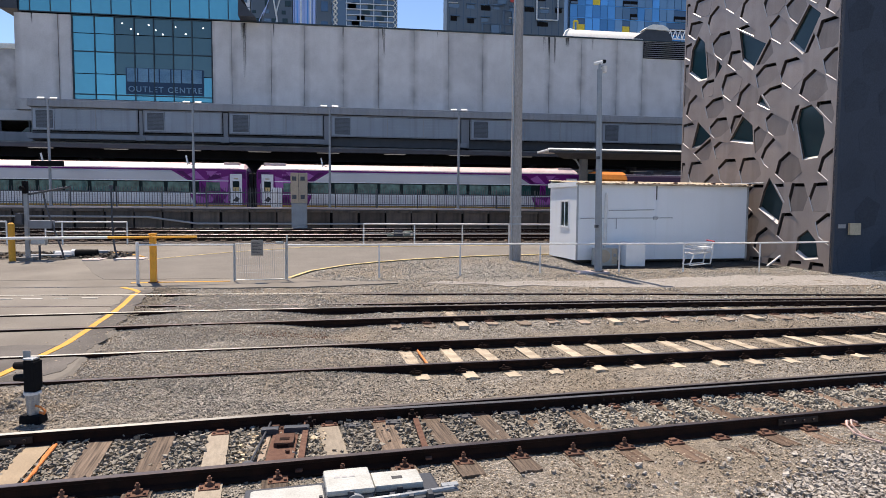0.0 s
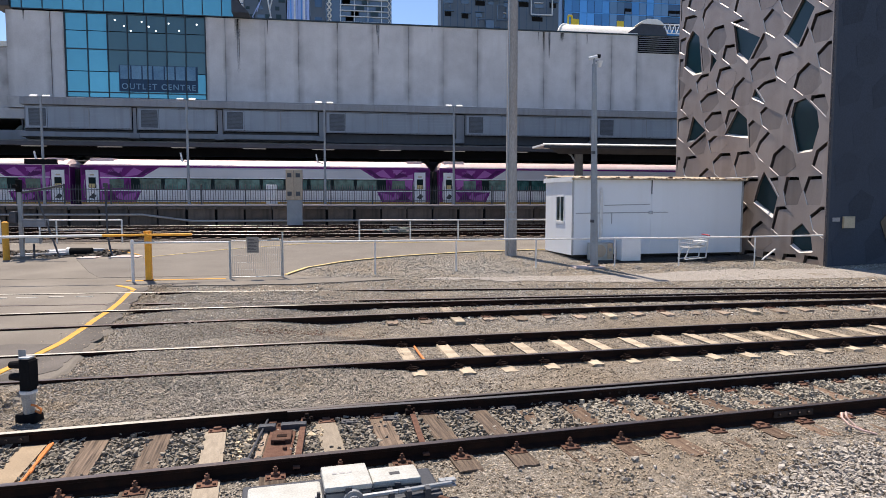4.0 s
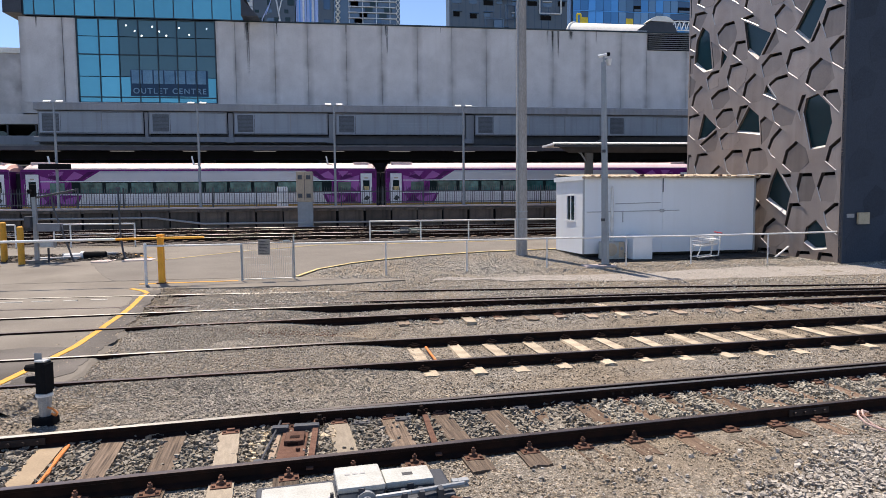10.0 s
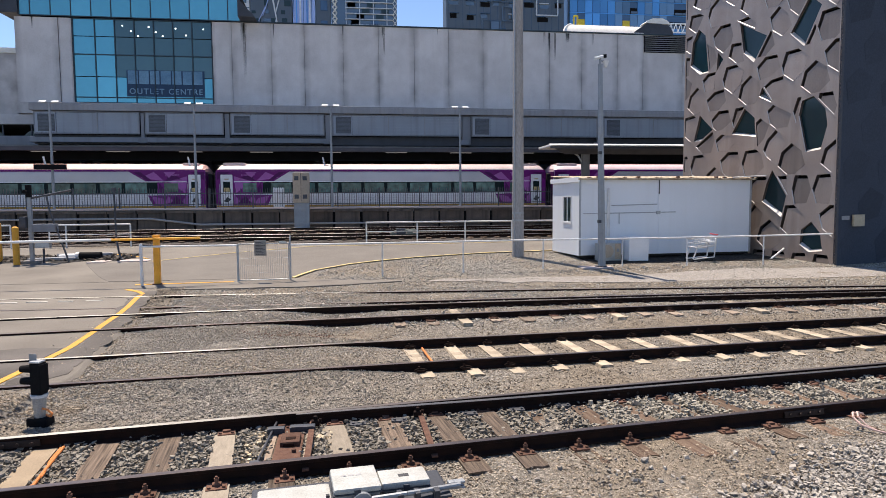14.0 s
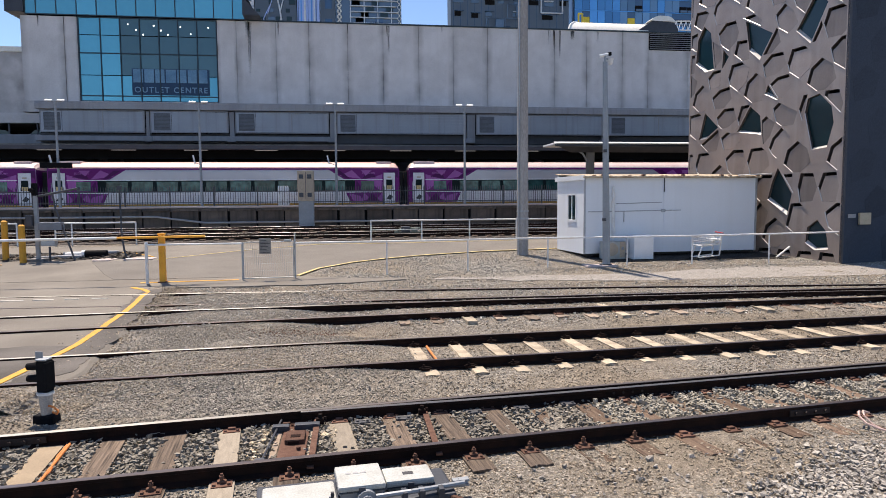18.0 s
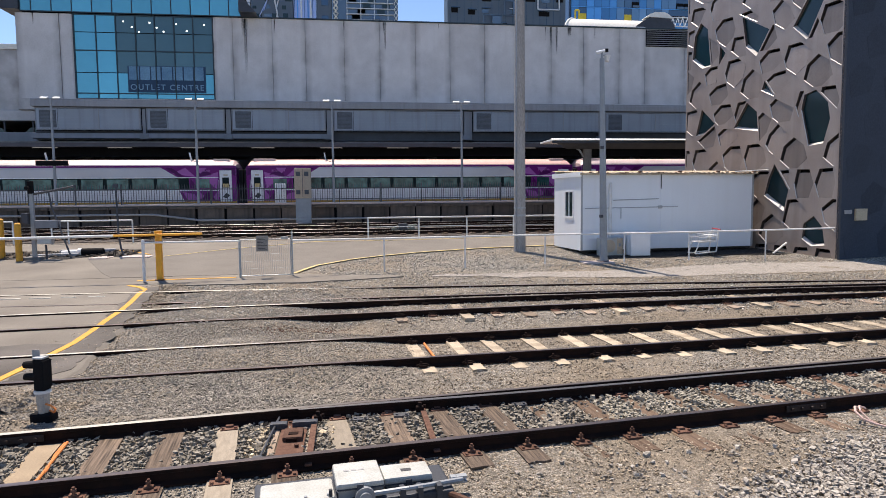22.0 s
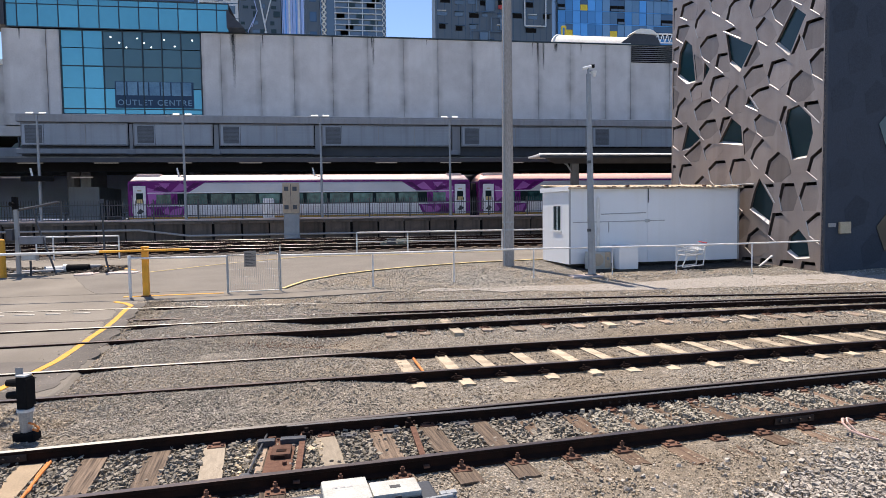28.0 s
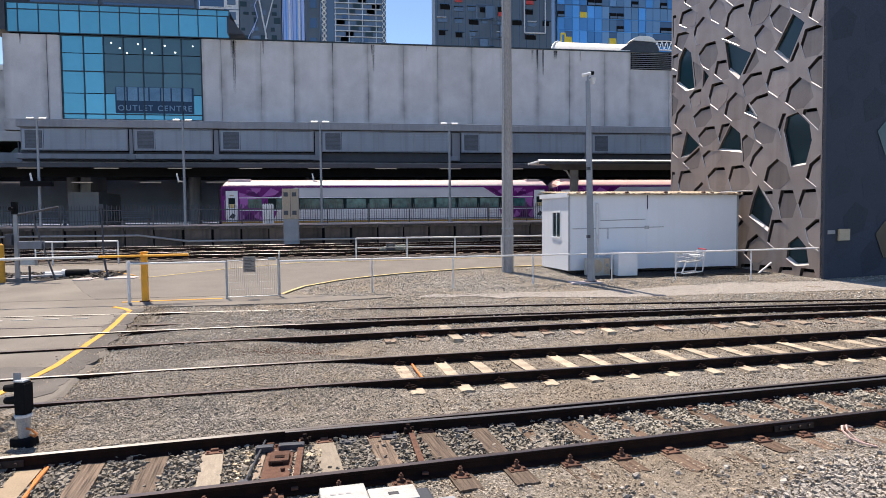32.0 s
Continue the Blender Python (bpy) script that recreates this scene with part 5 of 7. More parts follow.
part("rim", bent([along(-0.04, a * 1.01, z * 1.01) for a, z in arc], 0.09), M["roof_white"], vr)
part("end_wall", poly([along(0.1, a * 0.97, z * 0.98) for a, z in arc], 0.03), M["deck_grey"], vr)
part("base", box(-0.6, -2.2, -0.1, 8.2, 4.6, 0.25, 0.05), M["roof_white"], vr)
pr = thing("plant_room", (25.4, 58, WT), "dark sloped rooftop plant room with a white cap", "plant room", kind="structure")
part("walls", poly([(0, 0, -0.1), (5, 0, -0.1), (4.6, 0, 1.5), (4.2, 0, 2.0), (2.2, 0, 2.15), (0.9, 0, 1.3)], -1.5), M["steel_dark"], pr)
part("cap", poly([(1.9, -0.1, 2.12), (4.4, -0.1, 2.05), (4.0, -0.1, 2.4), (3.6, -0.1, 2.56), (2.7, -0.1, 2.56), (2.3, -0.1, 2.42)], -1.2), M["roof_white"], pr)
tr = thing("roof_truss", (29.6, 61, WT), "white curved roof truss over a white roof", "truss", kind="structure")
top = [(-1.2 + 0.5 * k, 0, 2.6 + 0.4 * math.sin(math.pi * k / 16)) for k in range(17)]
low = [(-1.0 + 0.5 * k, 0, 2.15) for k in range(17)]
part("top_chord", bent(top, 0.06), M["white"], tr)
part("bottom_chord", bent(low, 0.06), M["white"], tr)
for k in range(0, 16):
    part("web", tube(top[k], low[k], 0.04, seg=6, bm=tube(low[k], top[k + 1], 0.04, seg=6)), M["white"], tr)
part("roof", box(-1.3, 0.2, -0.1, 8, 5, 2.0, 0.05), M["roof_white"], tr)


# ---- the train: a locomotive and five coaches drawn to the right ----
COACH, SIDE = 22.4, 43.8
RAIL_Z = 1.4


def side_section(x0, x1, pts, bm=None):
    """A shell along x with the cross-section pts (y, z)."""
    b = bmesh.new()
    r0 = [b.verts.new((x0, y, z)) for y, z in pts]
    r1 = [b.verts.new((x1, y, z)) for y, z in pts]
    for k in range(len(pts)):
        j = (k + 1) % len(pts)
        b.faces.new((r0[k], r0[j], r1[j], r1[k]))
    b.faces.new(r0)
    b.faces.new(r1)
    return merge(bm, b)


def bogie(parent, x, rail_z=0.0):
    bg = part("bogie", box(x - 1.5, 0.3, 0.35, x + 1.5, 0.5, 0.75, 0.05, box(x - 1.5, 2.4, 0.35, x + 1.5, 2.6, 0.75, 0.05)), M["rail"], parent)
    for dx in (-1.1, 1.1):
        for y in (0.65, 2.25):
            part("wheel", tube((x + dx, y - 0.06, 0.46), (x + dx, y + 0.06, 0.46), 0.46, seg=20), M["rail"], bg)


def coach():
    """Local space: x from the rear end, y = 0 at the near side, z = 0 at the rail head."""
    c = thing("passenger_coach", (0, SIDE, RAIL_Z), "silver-grey passenger coach with purple faceted ends", "coach", "coaches of the train")
    a, b = 0.33, COACH - 0.33
    wall = [(0.05, 0.75), (0.0, 1.0), (0.0, 3.3), (0.03, 3.42), (2.87, 3.42), (2.9, 3.3), (2.9, 1.0), (2.85, 0.75)]
    part("body", side_section(a, b, wall), M["coach"], c)
    roof = [(0.02, 3.42), (0.1, 3.58), (0.3, 3.74), (0.7, 3.88), (1.45, 3.96), (2.2, 3.88), (2.6, 3.74), (2.8, 3.58), (2.88, 3.42)]
    mid = [(1.45 + (y - 1.45) * 0.92, 3.42 + (z - 3.42) * 0.45) for y, z in roof]
    bm = bmesh.new()
    rings = [[bm.verts.new((x, y, z)) for y, z in sec] for x, sec in ((a + 0.04, mid), (a + 0.2, [((p[0] + q[0]) / 2, (p[1] + q[1] * 3) / 4) for p, q in zip(mid, roof)]), (a + 0.6, roof), (b - 0.6, roof), (b - 0.2, [((p[0] + q[0]) / 2, (p[1] + q[1] * 3) / 4) for p, q in zip(mid, roof)]), (b - 0.04, mid))]
    for r0, r1 in zip(rings, rings[1:]):
        for k in range(len(roof)):
            j = (k + 1) % len(roof)
            bm.faces.new((r0[k], r0[j], r1[j], r1[k]))
    bm.faces.new(rings[0])
    bm.faces.new(rings[-1])
    part("roof", bm, M["coach_roof"], c, "pale dusty rounded roof", smooth=False)
    part("gutter", box(a, -0.012, 3.4, b, 0.03, 3.5), M["purple"], c, "purple gutter line")
    part("window_band", box(a + 1.3, -0.006, 1.98, b - 1.3, 0.004, 2.72), M["coach_band"], c, "black window band")
    for z in (2.73, 1.92):
        part("trim_strip", box(a + 1.1, -0.024, z, b - 1.1, 0.004, z + 0.045), M["white"], c)
    for i in range(10):
        x = 3.75 + i * 1.5
        part("window", box(x, -0.014, 2.05, x + 1.28, -0.004, 2.66, 0.003), M["coach_glass"], c)
    part("lower_side", box(a + 3.1, -0.004, 1.26, b - 3.1, 0.003, 1.91), M["coach_low"], c, "pale lower side panel")
    for k in range(5):
        part("corrugation", box(a + 3.4, -0.01, 1.34 + k * 0.11, b - 3.4, 0.003, 1.36 + k * 0.11), M["coach"], c)
    part("stripe", box(a, -0.008, 1.12, b, 0.003, 1.24), M["stripe"], c, "yellow-orange stripe")
    part("skirt", box(a + 0.6, 0.06, 0.45, b - 0.6, 2.84, 0.76), M["rail"], c)
    # purple ends with facets
    for end in (0, 1):
        fx = (lambda u: a + u) if end == 0 else (lambda u: b - u)
        d = -0.005

        def facet(pts, material, depth):
            q = [(fx(u), d - depth, z) for u, z in pts]
            part("paint_facet", poly(q if end == 0 else q[::-1], 0.004), M[material], c)
        facet([(0, 1.25), (3.2, 1.25), (3.5, 1.9), (0, 1.9)], "purple", 0)
        facet([(0, 2.78), (3.6, 2.78), (4.6, 3.4), (0, 3.4)], "purple", 0)
        facet([(0, 1.9), (2.9, 1.9), (2.9, 2.78), (0, 2.78)], "purple", 0.004)
        facet([(1.2, 2.0), (2.2, 2.78), (1.1, 3.1)], "purple_pale", 0.009)
        facet([(2.5, 2.8), (3.1, 3.38), (3.9, 3.0)], "purple_pale", 0.009)
        facet([(1.4, 2.9), (2.4, 2.82), (2.1, 3.36)], "purple_deep", 0.009)
        facet([(3.2, 2.82), (3.5, 2.82), (4.3, 3.35), (3.9, 3.36)], "purple_deep", 0.009)
        facet([(1.25, 1.3), (2.2, 1.3), (1.8, 1.86)], "purple_deep", 0.009)
        facet([(2.3, 1.3), (3.0, 1.3), (3.3, 1.86), (2.6, 1.7)], "purple_pale", 0.009)
        facet([(2.3, 2.0), (2.85, 2.1), (2.8, 2.7)], "purple_deep", 0.012)
        facet([(0.05, 2.85), (0.9, 3.36), (0.05, 3.36)], "purple_deep", 0.009)
        facet([(1.1, 1.95), (1.6, 1.3), (1.1, 1.3)], "purple_pale", 0.011)
        facet([(1.9, 1.5), (2.3, 1.86), (2.5, 1.35)], "purple_pale", 0.011)
        facet([(2.2, 3.0), (2.5, 3.36), (1.8, 3.36)], "purple_pale", 0.011)
        x0, x1 = sorted((fx(1.65), fx(2.5)))
        part("window", box(x0, -0.024, 2.08, x1, -0.004, 2.66, 0.003), M["coach_glass"], c)
        x0, x1 = sorted((fx(0.28), fx(1.02)))
        dr = part("door", box(x0, -0.03, 1.22, x1, 0.0, 3.2, 0.01), M["coach_door"], c, "white end door")
        part("door_window", box(x0 + 0.16, -0.036, 2.1, x1 - 0.16, -0.029, 2.75, 0.003), M["coach_band"], dr)
        part("window_sticker", box(x0 + 0.2, -0.039, 2.12, x1 - 0.2, -0.0365, 2.36), M["yellow_faded"], dr)
        part("door_mark", poly([(x0 + 0.16, -0.031, 1.5), (x1 - 0.3, -0.031, 1.42), (x1 - 0.14, -0.031, 1.62), (x1 - 0.34, -0.031, 1.78)], 0.004), M["ink"], dr)
        part("notice", box(x0 + 0.24, -0.035, 2.86, x1 - 0.24, -0.0295, 2.95), M["beige"], dr)
        part("handrail", tube((x0 - 0.06, -0.05, 1.5), (x0 - 0.06, -0.05, 2.6), 0.015, seg=6), M["galv"], dr)
        lettering("ECONOMY", 0.17, (fx(2.0) if end == 0 else fx(2.0), -0.017, 3.12), M["purple_pale"], c)
        part("gangway", box(min(fx(-0.3), fx(0.1)), 0.75, 0.9, max(fx(-0.3), fx(0.1)), 2.15, 3.3, 0.06), M["rubber"], c, "black gangway bellows")
        part("end_rib", box(min(fx(-0.05), fx(0.03)), 0.05, 0.9, max(fx(-0.05), fx(0.03)), 2.85, 3.4, 0.02), M["purple_deep"], c)
    part("roof_vent", box(0.7, 0.5, 3.78, 2.1, 2.3, 3.98, 0.04), M["coach_roof"], c)
    part("roof_vent", box(COACH - 1.8, 0.5, 3.78, COACH - 0.8, 2.3, 3.96, 0.04), M["coach_roof"], c)
    bogie(c, 3.3)
    bogie(c, COACH - 3.3)
    return c


def locomotive():
    """Local space as for a coach; x = 0 at the end that faces the coaches."""
    l = thing("locomotive", (0, SIDE, RAIL_Z), "dark purple diesel locomotive with an orange end", "locomotive")
    wall = [(0.06, 0.7), (0.0, 1.0), (0.0, 3.05), (0.25, 3.4), (0.8, 3.62), (2.1, 3.62), (2.65, 3.4), (2.9, 3.05), (2.9, 1.0), (2.84, 0.7)]
    part("hood", side_section(3.1, 19.5, wall), M["loco_dark"], l)
    cabw = [(y, z + (0.14 if z > 3 else 0)) for y, z in wall]
    part("end_cab", side_section(1.05, 3.1, cabw), M["loco_orange"], l, "orange-yellow end cab")
    part("black_panel", box(-0.3, 0.2, 0.9, 1.05, 2.7, 3.6, 0.1), M["coach_band"], l)
    part("cab_window", box(1.4, -0.01, 2.1, 2.3, 0.01, 2.75, 0.005), M["win_dark"], l)
    part("cab_door", box(2.5, -0.012, 1.1, 2.95, 0.0, 3.0, 0.005), M["loco_orange"], l)
    for k in range(5):
        part("grille", box(3.2 + k * 2.1, -0.02, 2.3, 4.9 + k * 2.1, 0.02, 3.0, 0.01), M["black"], l)
    for k in range(4):
        part("roof_fan", tube((5 + k * 2.2, 1.45, 3.6), (5 + k * 2.2, 1.45, 3.82), 0.7, seg=20), M["steel_dark"], l)
    part("exhaust", box(13.5, 1.0, 3.6, 14.8, 1.9, 3.9, 0.04), M["black"], l)
    part("handrail", bent([(2.9, -0.02, 3.5), (6, -0.02, 3.52), (19, -0.02, 3.52)], 0.03, 6), M["galv"], l)
    part("underframe", box(0.2, 0.1, 0.5, 19.5, 2.8, 1.0, 0.03), M["rail"], l)
    part("stripe", box(2.7, -0.012, 1.1, 19.4, 0.0, 1.25), M["stripe"], l)
    bogie(l, 3.6)
    bogie(l, 16.2)
    return l


COACHES = [coach()]
for k in range(1, 5):
    COACHES.append(copy_thing(COACHES[0], pose(-COACH * k, SIDE, RAIL_Z)))
for k, finish in ((1, "coach_roof_pink"), (3, "coach_roof_tan")):
    for child in COACHES[k].children:
        if child.name.startswith("roof."):
            child.data = child.data.copy()
            child.data.materials[0] = M[finish]
LOCO = locomotive()
# seconds and the place of the joint between the first two coaches
RUN = [
    (0, -5.84), (0.5, -4.32), (1, -2.78), (1.5, -1.26), (2, 0.26), (2.5, 1.78), (3, 3.32), (3.5, 4.83), (4.5, 7.8), (5.5, 10.78), (6, 12.32), (6.5, 13.84), (7, 15.4),
    (7.5, 16.93), (8, 18.43), (8.5, 19.91), (9, 21.4), (9.5, 22.93), (10, 24.5), (10.5, 26.01), (11, 27.47), (11.5, 28.85), (12, 30.35), (12.5, 31.82), (13, 33.29),
    (13.5, 34.76), (14, 36.28), (14.5, 37.81), (15.5, 40.82), (16.5, 43.82), (17, 45.31), (17.5, 46.83), (18, 48.34), (18.5, 49.84), (19, 51.31), (19.5, 52.87), (20, 54.34),
    (20.5, 55.88), (21, 57.42), (21.5, 58.95), (22, 60.48), (22.5, 61.99), (23, 63.46), (23.5, 64.88), (24, 66.29), (24.5, 67.72), (25, 69.1), (25.5, 70.47), (26.5, 73.05),
    (27.5, 75.4), (28, 76.48), (28.5, 77.49), (29, 78.46), (29.5, 79.3), (30, 80.06), (30.5, 80.71), (31, 81.26), (31.5, 81.74), (32, 82.08),
]


def motions():
    for k, c in enumerate(COACHES):
        walk(c, [(t, pose(x - COACH * k, SIDE, RAIL_Z)) for t, x in RUN])
    walk(LOCO, [(t, pose(x + COACH, SIDE, RAIL_Z)) for t, x in RUN])


# ---- fence, gate and barrier along the path ----
FX = (-5.95, -3.28, -1.73, 1.12, 3.82, 6.67, 9.58, 11.95, 14.8, 17.25)
FY = (20.2, 20.5, 20.65, 21.04, 21.41, 21.75, 21.85, 21.75, 21.6, 21.25)
RAIL = (1.54, 1.52, 1.5, 1.48, 1.47, 1.46, 1.45, 1.46, 1.49, 1.54)
fence = thing("pipe_fence", label="white-painted steel pipe fence with single top rail", category="fence")
for x, y in zip(FX, FY):
    tall = 1.8 if x == -1.73 else RAIL[FX.index(x)] + 0.03
    part("post", tube((x, y, gz(y) - 0.1), (x, y, tall), 0.045 if x < -5 else 0.025, seg=10), M["galv"] if -4 < x < -1 else M["pipe_white"], fence)
for i in list(range(0, 1)) + list(range(2, 9)):
    part("rail", tube((FX[i], FY[i], RAIL[i]), (FX[i + 1], FY[i + 1], RAIL[i + 1]), 0.03, seg=10), M["pipe_white"], fence)
part("post_cap", tube((-5.95, 20.2, 1.57), (-5.95, 20.2, 1.63), 0.055, 0.03, 10), M["pipe_white"], fence)
gate = thing("mesh_gate", (-3.25, 20.5, 0.42), "grey galvanised mesh gate, closed", "gate", turn=5.5)
part("gate_frame", bent([(0, 0, 0.03), (1.48, 0, 0.03), (1.48, 0, 1.13), (0, 0, 1.13), (0, 0, 0.03)], 0.015), M["galv"], gate)
for k in range(26):
    part("wire", tube((0.05 + k * 0.055, 0, 0.03), (0.05 + k * 0.055, 0, 1.13), 0.003, seg=5), M["steel"], gate)
for k in range(4):
    part("wire", tube((0, 0, 0.25 + k * 0.22), (1.48, 0, 0.25 + k * 0.22), 0.003, seg=5), M["steel"], gate)
part("latch", box(1.2, -0.05, 1.13, 1.42, 0.03, 1.2, 0.01), M["galv"], gate)
gs = thing("notice_board", (-2.6, 20.53, 1.15), "small grey notice plate on the gate", "sign")
part("plate", box(-0.18, -0.05, 0.04, 0.18, -0.035, 0.52, 0.004), M["sign_dim"], gs)
for k in range(9):
    part("text_bar", box(-0.14, -0.056, 0.08 + k * 0.045, 0.14 - 0.05 * (k % 3), -0.05, 0.095 + k * 0.045), M["ink"], gs)
boom = thing("boom_barrier", (-5.58, 20.45, 0.4), "orange-yellow boom gate post with a white and yellow arm", "barrier")
part("post", box(-0.085, -0.085, -0.05, 0.085, 0.085, 1.42, 0.02), M["orange"], boom)
part("cap", box(-0.1, -0.1, 1.42, 0.1, 0.1, 1.47, 0.015), M["orange"], boom)
part("foot", box(-0.13, -0.13, -0.05, 0.13, 0.13, 0.03, 0.01), M["rust"], boom)
part("arm_tip", tube((-1.2, -0.16, 1.35), (1.28, -0.16, 1.37), 0.035, seg=10), M["orange"], boom, "orange-yellow arm end")
part("arm", tube((-9, -0.16, 1.28), (-1.2, -0.16, 1.35), 0.04, seg=10), M["pipe_white"], boom, "white arm")
part("pivot", tube((0, -0.2, 1.36), (0, 0.05, 1.36), 0.05, seg=12), M["orange"], boom)

# white rail fences before the far tracks
def low_fence(xs, y, h, name="rail_fence", base=None):
    f = thing(name, label="white pipe rail fence beside the far tracks", category="fence", group="far rail fences")
    z0 = gz(y)
    for x in xs:
        part("post", tube((x, y, z0 - 0.05), (x, y, z0 + h), 0.035, seg=8), M["pipe_white"], f)
    part("rail", tube((xs[0], y, z0 + h), (xs[-1], y, z0 + h), 0.035, seg=8), M["pipe_white"], f)
    part("mid_rail", tube((xs[0], y, z0 + h * 0.55), (xs[-1], y, z0 + h * 0.55), 0.02, seg=8), M["galv"], f)
    return f


low_fence((0.93, 3.35, 5.68, 8.0, 10.4), 31.3, 0.98)
low_fence((-13.2, -12.5, -9.75), 31.7, 1.0)
low_fence((-20, -17.3, -14.8), 31.7, 1.0)

# ---- poles ----
bp = thing("concrete_pole", (6.72, 25.3, 0.55), "tall tapered grey concrete pole", "pole")
part("shaft", tube((0, 0, -0.1), (0, 0, 15), 0.235, 0.16, 20), M["pole"], bp, smooth=False)
part("band", tube((0, 0, 1.45), (0, 0, 1.52), 0.24, seg=20), M["galv"], bp)
part("band", tube((0, 0, 1.75), (0, 0, 1.8), 0.238, seg=20), M["galv"], bp)
part("conduit", tube((-0.2, -0.17, 0), (-0.15, -0.1, 12), 0.02, seg=6), M["galv"], bp)
cp = thing("camera_pole", (8.75, 21.75, 0.47), "grey octagonal steel pole with a security camera", "pole")
part("shaft", tube((0.03, 0, 0), (-0.1, 0, 6.95), 0.145, 0.085, 8), M["steel"], cp)
part("footing", box(-0.75, -0.28, -0.15, 0.35, 0.3, 0.03, 0.03), M["coping"], cp, "pale concrete footing")
part("base_plate", tube((0, 0, 0.02), (0, 0, 0.06), 0.22, seg=12), M["steel_dark"], cp)
for z in (1.55, 3.9):
    part("clamp", box(-0.16, -0.16, z, -0.06, -0.02, z + 0.1, 0.01), M["steel_dark"], cp)
cm = part("security_camera", tube((-0.3, 0, 7.14), (0.03, 0, 7.22), 0.05, seg=12), M["white"], cp, "white security camera")
part("lens_hood", box(0.0, -0.06, 7.17, 0.11, 0.06, 7.28, 0.012), M["black"], cm, "black lens hood")
part("dome", tube((0.09, 0, 6.86), (0.09, 0, 7.06), 0.06, 0.11, 14), M["pipe_white"], cm, "white camera dome")
part("arm", tube((-0.1, 0, 6.9), (-0.1, 0, 7.2), 0.04, seg=8), M["steel"], cm)
part("arm", tube((-0.1, 0, 7.06), (0.06, 0, 7.06), 0.03, seg=8), M["steel"], cm)

# ---- white site shed ----
SX0, SX1, SY0, SY1, SZ = 8.72, 16.05, 23.85, 26.6, 0.575
shed = thing("site_shed", (SX0, SY0, SZ), "white portable site shed with a stained tin roof", "shed", turn=3.5)
L, W = SX1 - SX0, SY1 - SY0
# base, stumps and bearer painted dark to hold the shade under the shed
part("base", box(0.3, 0.6, -0.15, L - 0.3, W - 0.3, 0.2), M["base_gloom"], shed, "underfloor coloured dark for the gloom under the shed")
for x in (0.3, 2.6, 4.9, L - 0.3):
    part("stump", box(x - 0.1, 0.12, -0.2, x + 0.1, 0.32, 0.2), M["base_gloom"], shed)
part("bearer", box(0.02, 0.08, 0.05, L - 0.02, 0.15, 0.14), M["base_gloom"], shed)
part("front_wall", box(0, 0, 0.13, L, 0.07, 3.04, 0.012), M["shed"], shed)
part("back_wall", box(0, W - 0.07, 0.13, L, W, 3.18, 0.012), M["shed"], shed)
# end wall with a window opening
wy0, wy1, wz0, wz1 = 0.75, 1.6, 1.35, 2.4
bm = box(0.002, 0.07, 0.12, 0.07, W - 0.07, wz0)
bm = box(0.002, 0.07, wz0, 0.07, wy0, wz1, 0, bm)
bm = box(0.002, wy1, wz0, 0.07, W - 0.07, wz1, 0, bm)
bm = box(0.002, 0.07, wz1, 0.07, W - 0.07, 3.05, 0, bm)
part("end_wall", bm, M["shed"], shed)
part("end_wall", box(L - 0.07, 0.07, 0.12, L - 0.002, W - 0.07, 3.05), M["shed"], shed)
win = part("window_frame", box(-0.02, wy0, wz0, 0.05, wy0 + 0.05, wz1, 0.004, box(-0.02, wy1 - 0.05, wz0, 0.05, wy1, wz1, 0.004, box(-0.02, wy0, wz1 - 0.05, 0.05, wy1, wz1, 0.004, box(-0.03, wy0 - 0.03, wz0 - 0.03, 0.05, wy1 + 0.03, wz0 + 0.05, 0.004, box(-0.015, 1.16, wz0, 0.045, 1.2, wz1, 0.004))))), M["white"], shed, "white sliding window frame")
part("pane", box(0.01, wy0 + 0.05, wz0 + 0.05, 0.02, 1.16, wz1 - 0.05), M["win_dark"], win)
part("pane", box(0.02, 1.2, wz0 + 0.05, 0.03, wy1 - 0.05, wz1 - 0.05), M["win_dark"], win)
# sloping corrugated roof with curled edge
bm = bmesh.new()
cols = []
for i in range(150):
    x = -0.05 + (L + 0.2) * i / 149
    z = 0.022 * math.sin(i * math.pi / 2)
    cols.append([bm.verts.new((x, -0.13, 3.06 + z)), bm.verts.new((x, W + 0.12, 3.23 + z)), bm.verts.new((x, W + 0.12, 3.21 + z)), bm.verts.new((x, -0.13, 3.04 + z))])
for c, d in zip(cols, cols[1:]):
    for k in range(4):
        bm.faces.new((c[k], d[k], d[(k + 1) % 4], c[(k + 1) % 4]))
part("roof", bm, M["shed_roof"], shed, "stained corrugated tin roof")
part("fascia", box(-0.07, -0.12, 2.92, -0.04, W + 0.1, 3.1, 0.004), M["shed"], shed)
part("gutter", box(-0.1, -0.16, 2.99, L + 0.1, -0.11, 3.05, 0.01), M["shed_roof"], shed)
part("loose_rod", tube((L - 0.9, -0.1, 3.09), (L + 1.35, -0.12, 3.2), 0.022, seg=6), M["pipe_white"], shed, "thin white rod over the roof edge")
for k in range(14):
    part("debris", box(0.3 + k * 0.52 + 0.2 * math.sin(k * 4), -0.12, 3.05, 0.42 + k * 0.52 + 0.2 * math.sin(k * 4), 0.0, 3.1 + 0.03 * math.sin(k * 2), 0.01), M["rust"], shed)
part("corner_trim", box(-0.02, -0.02, 0.12, 0.06, 0.0, 3.04, 0.004), M["galv"], shed)
part("corner_trim", box(L - 0.06, -0.02, 0.12, L + 0.02, 0.0, 3.04, 0.004), M["galv"], shed)
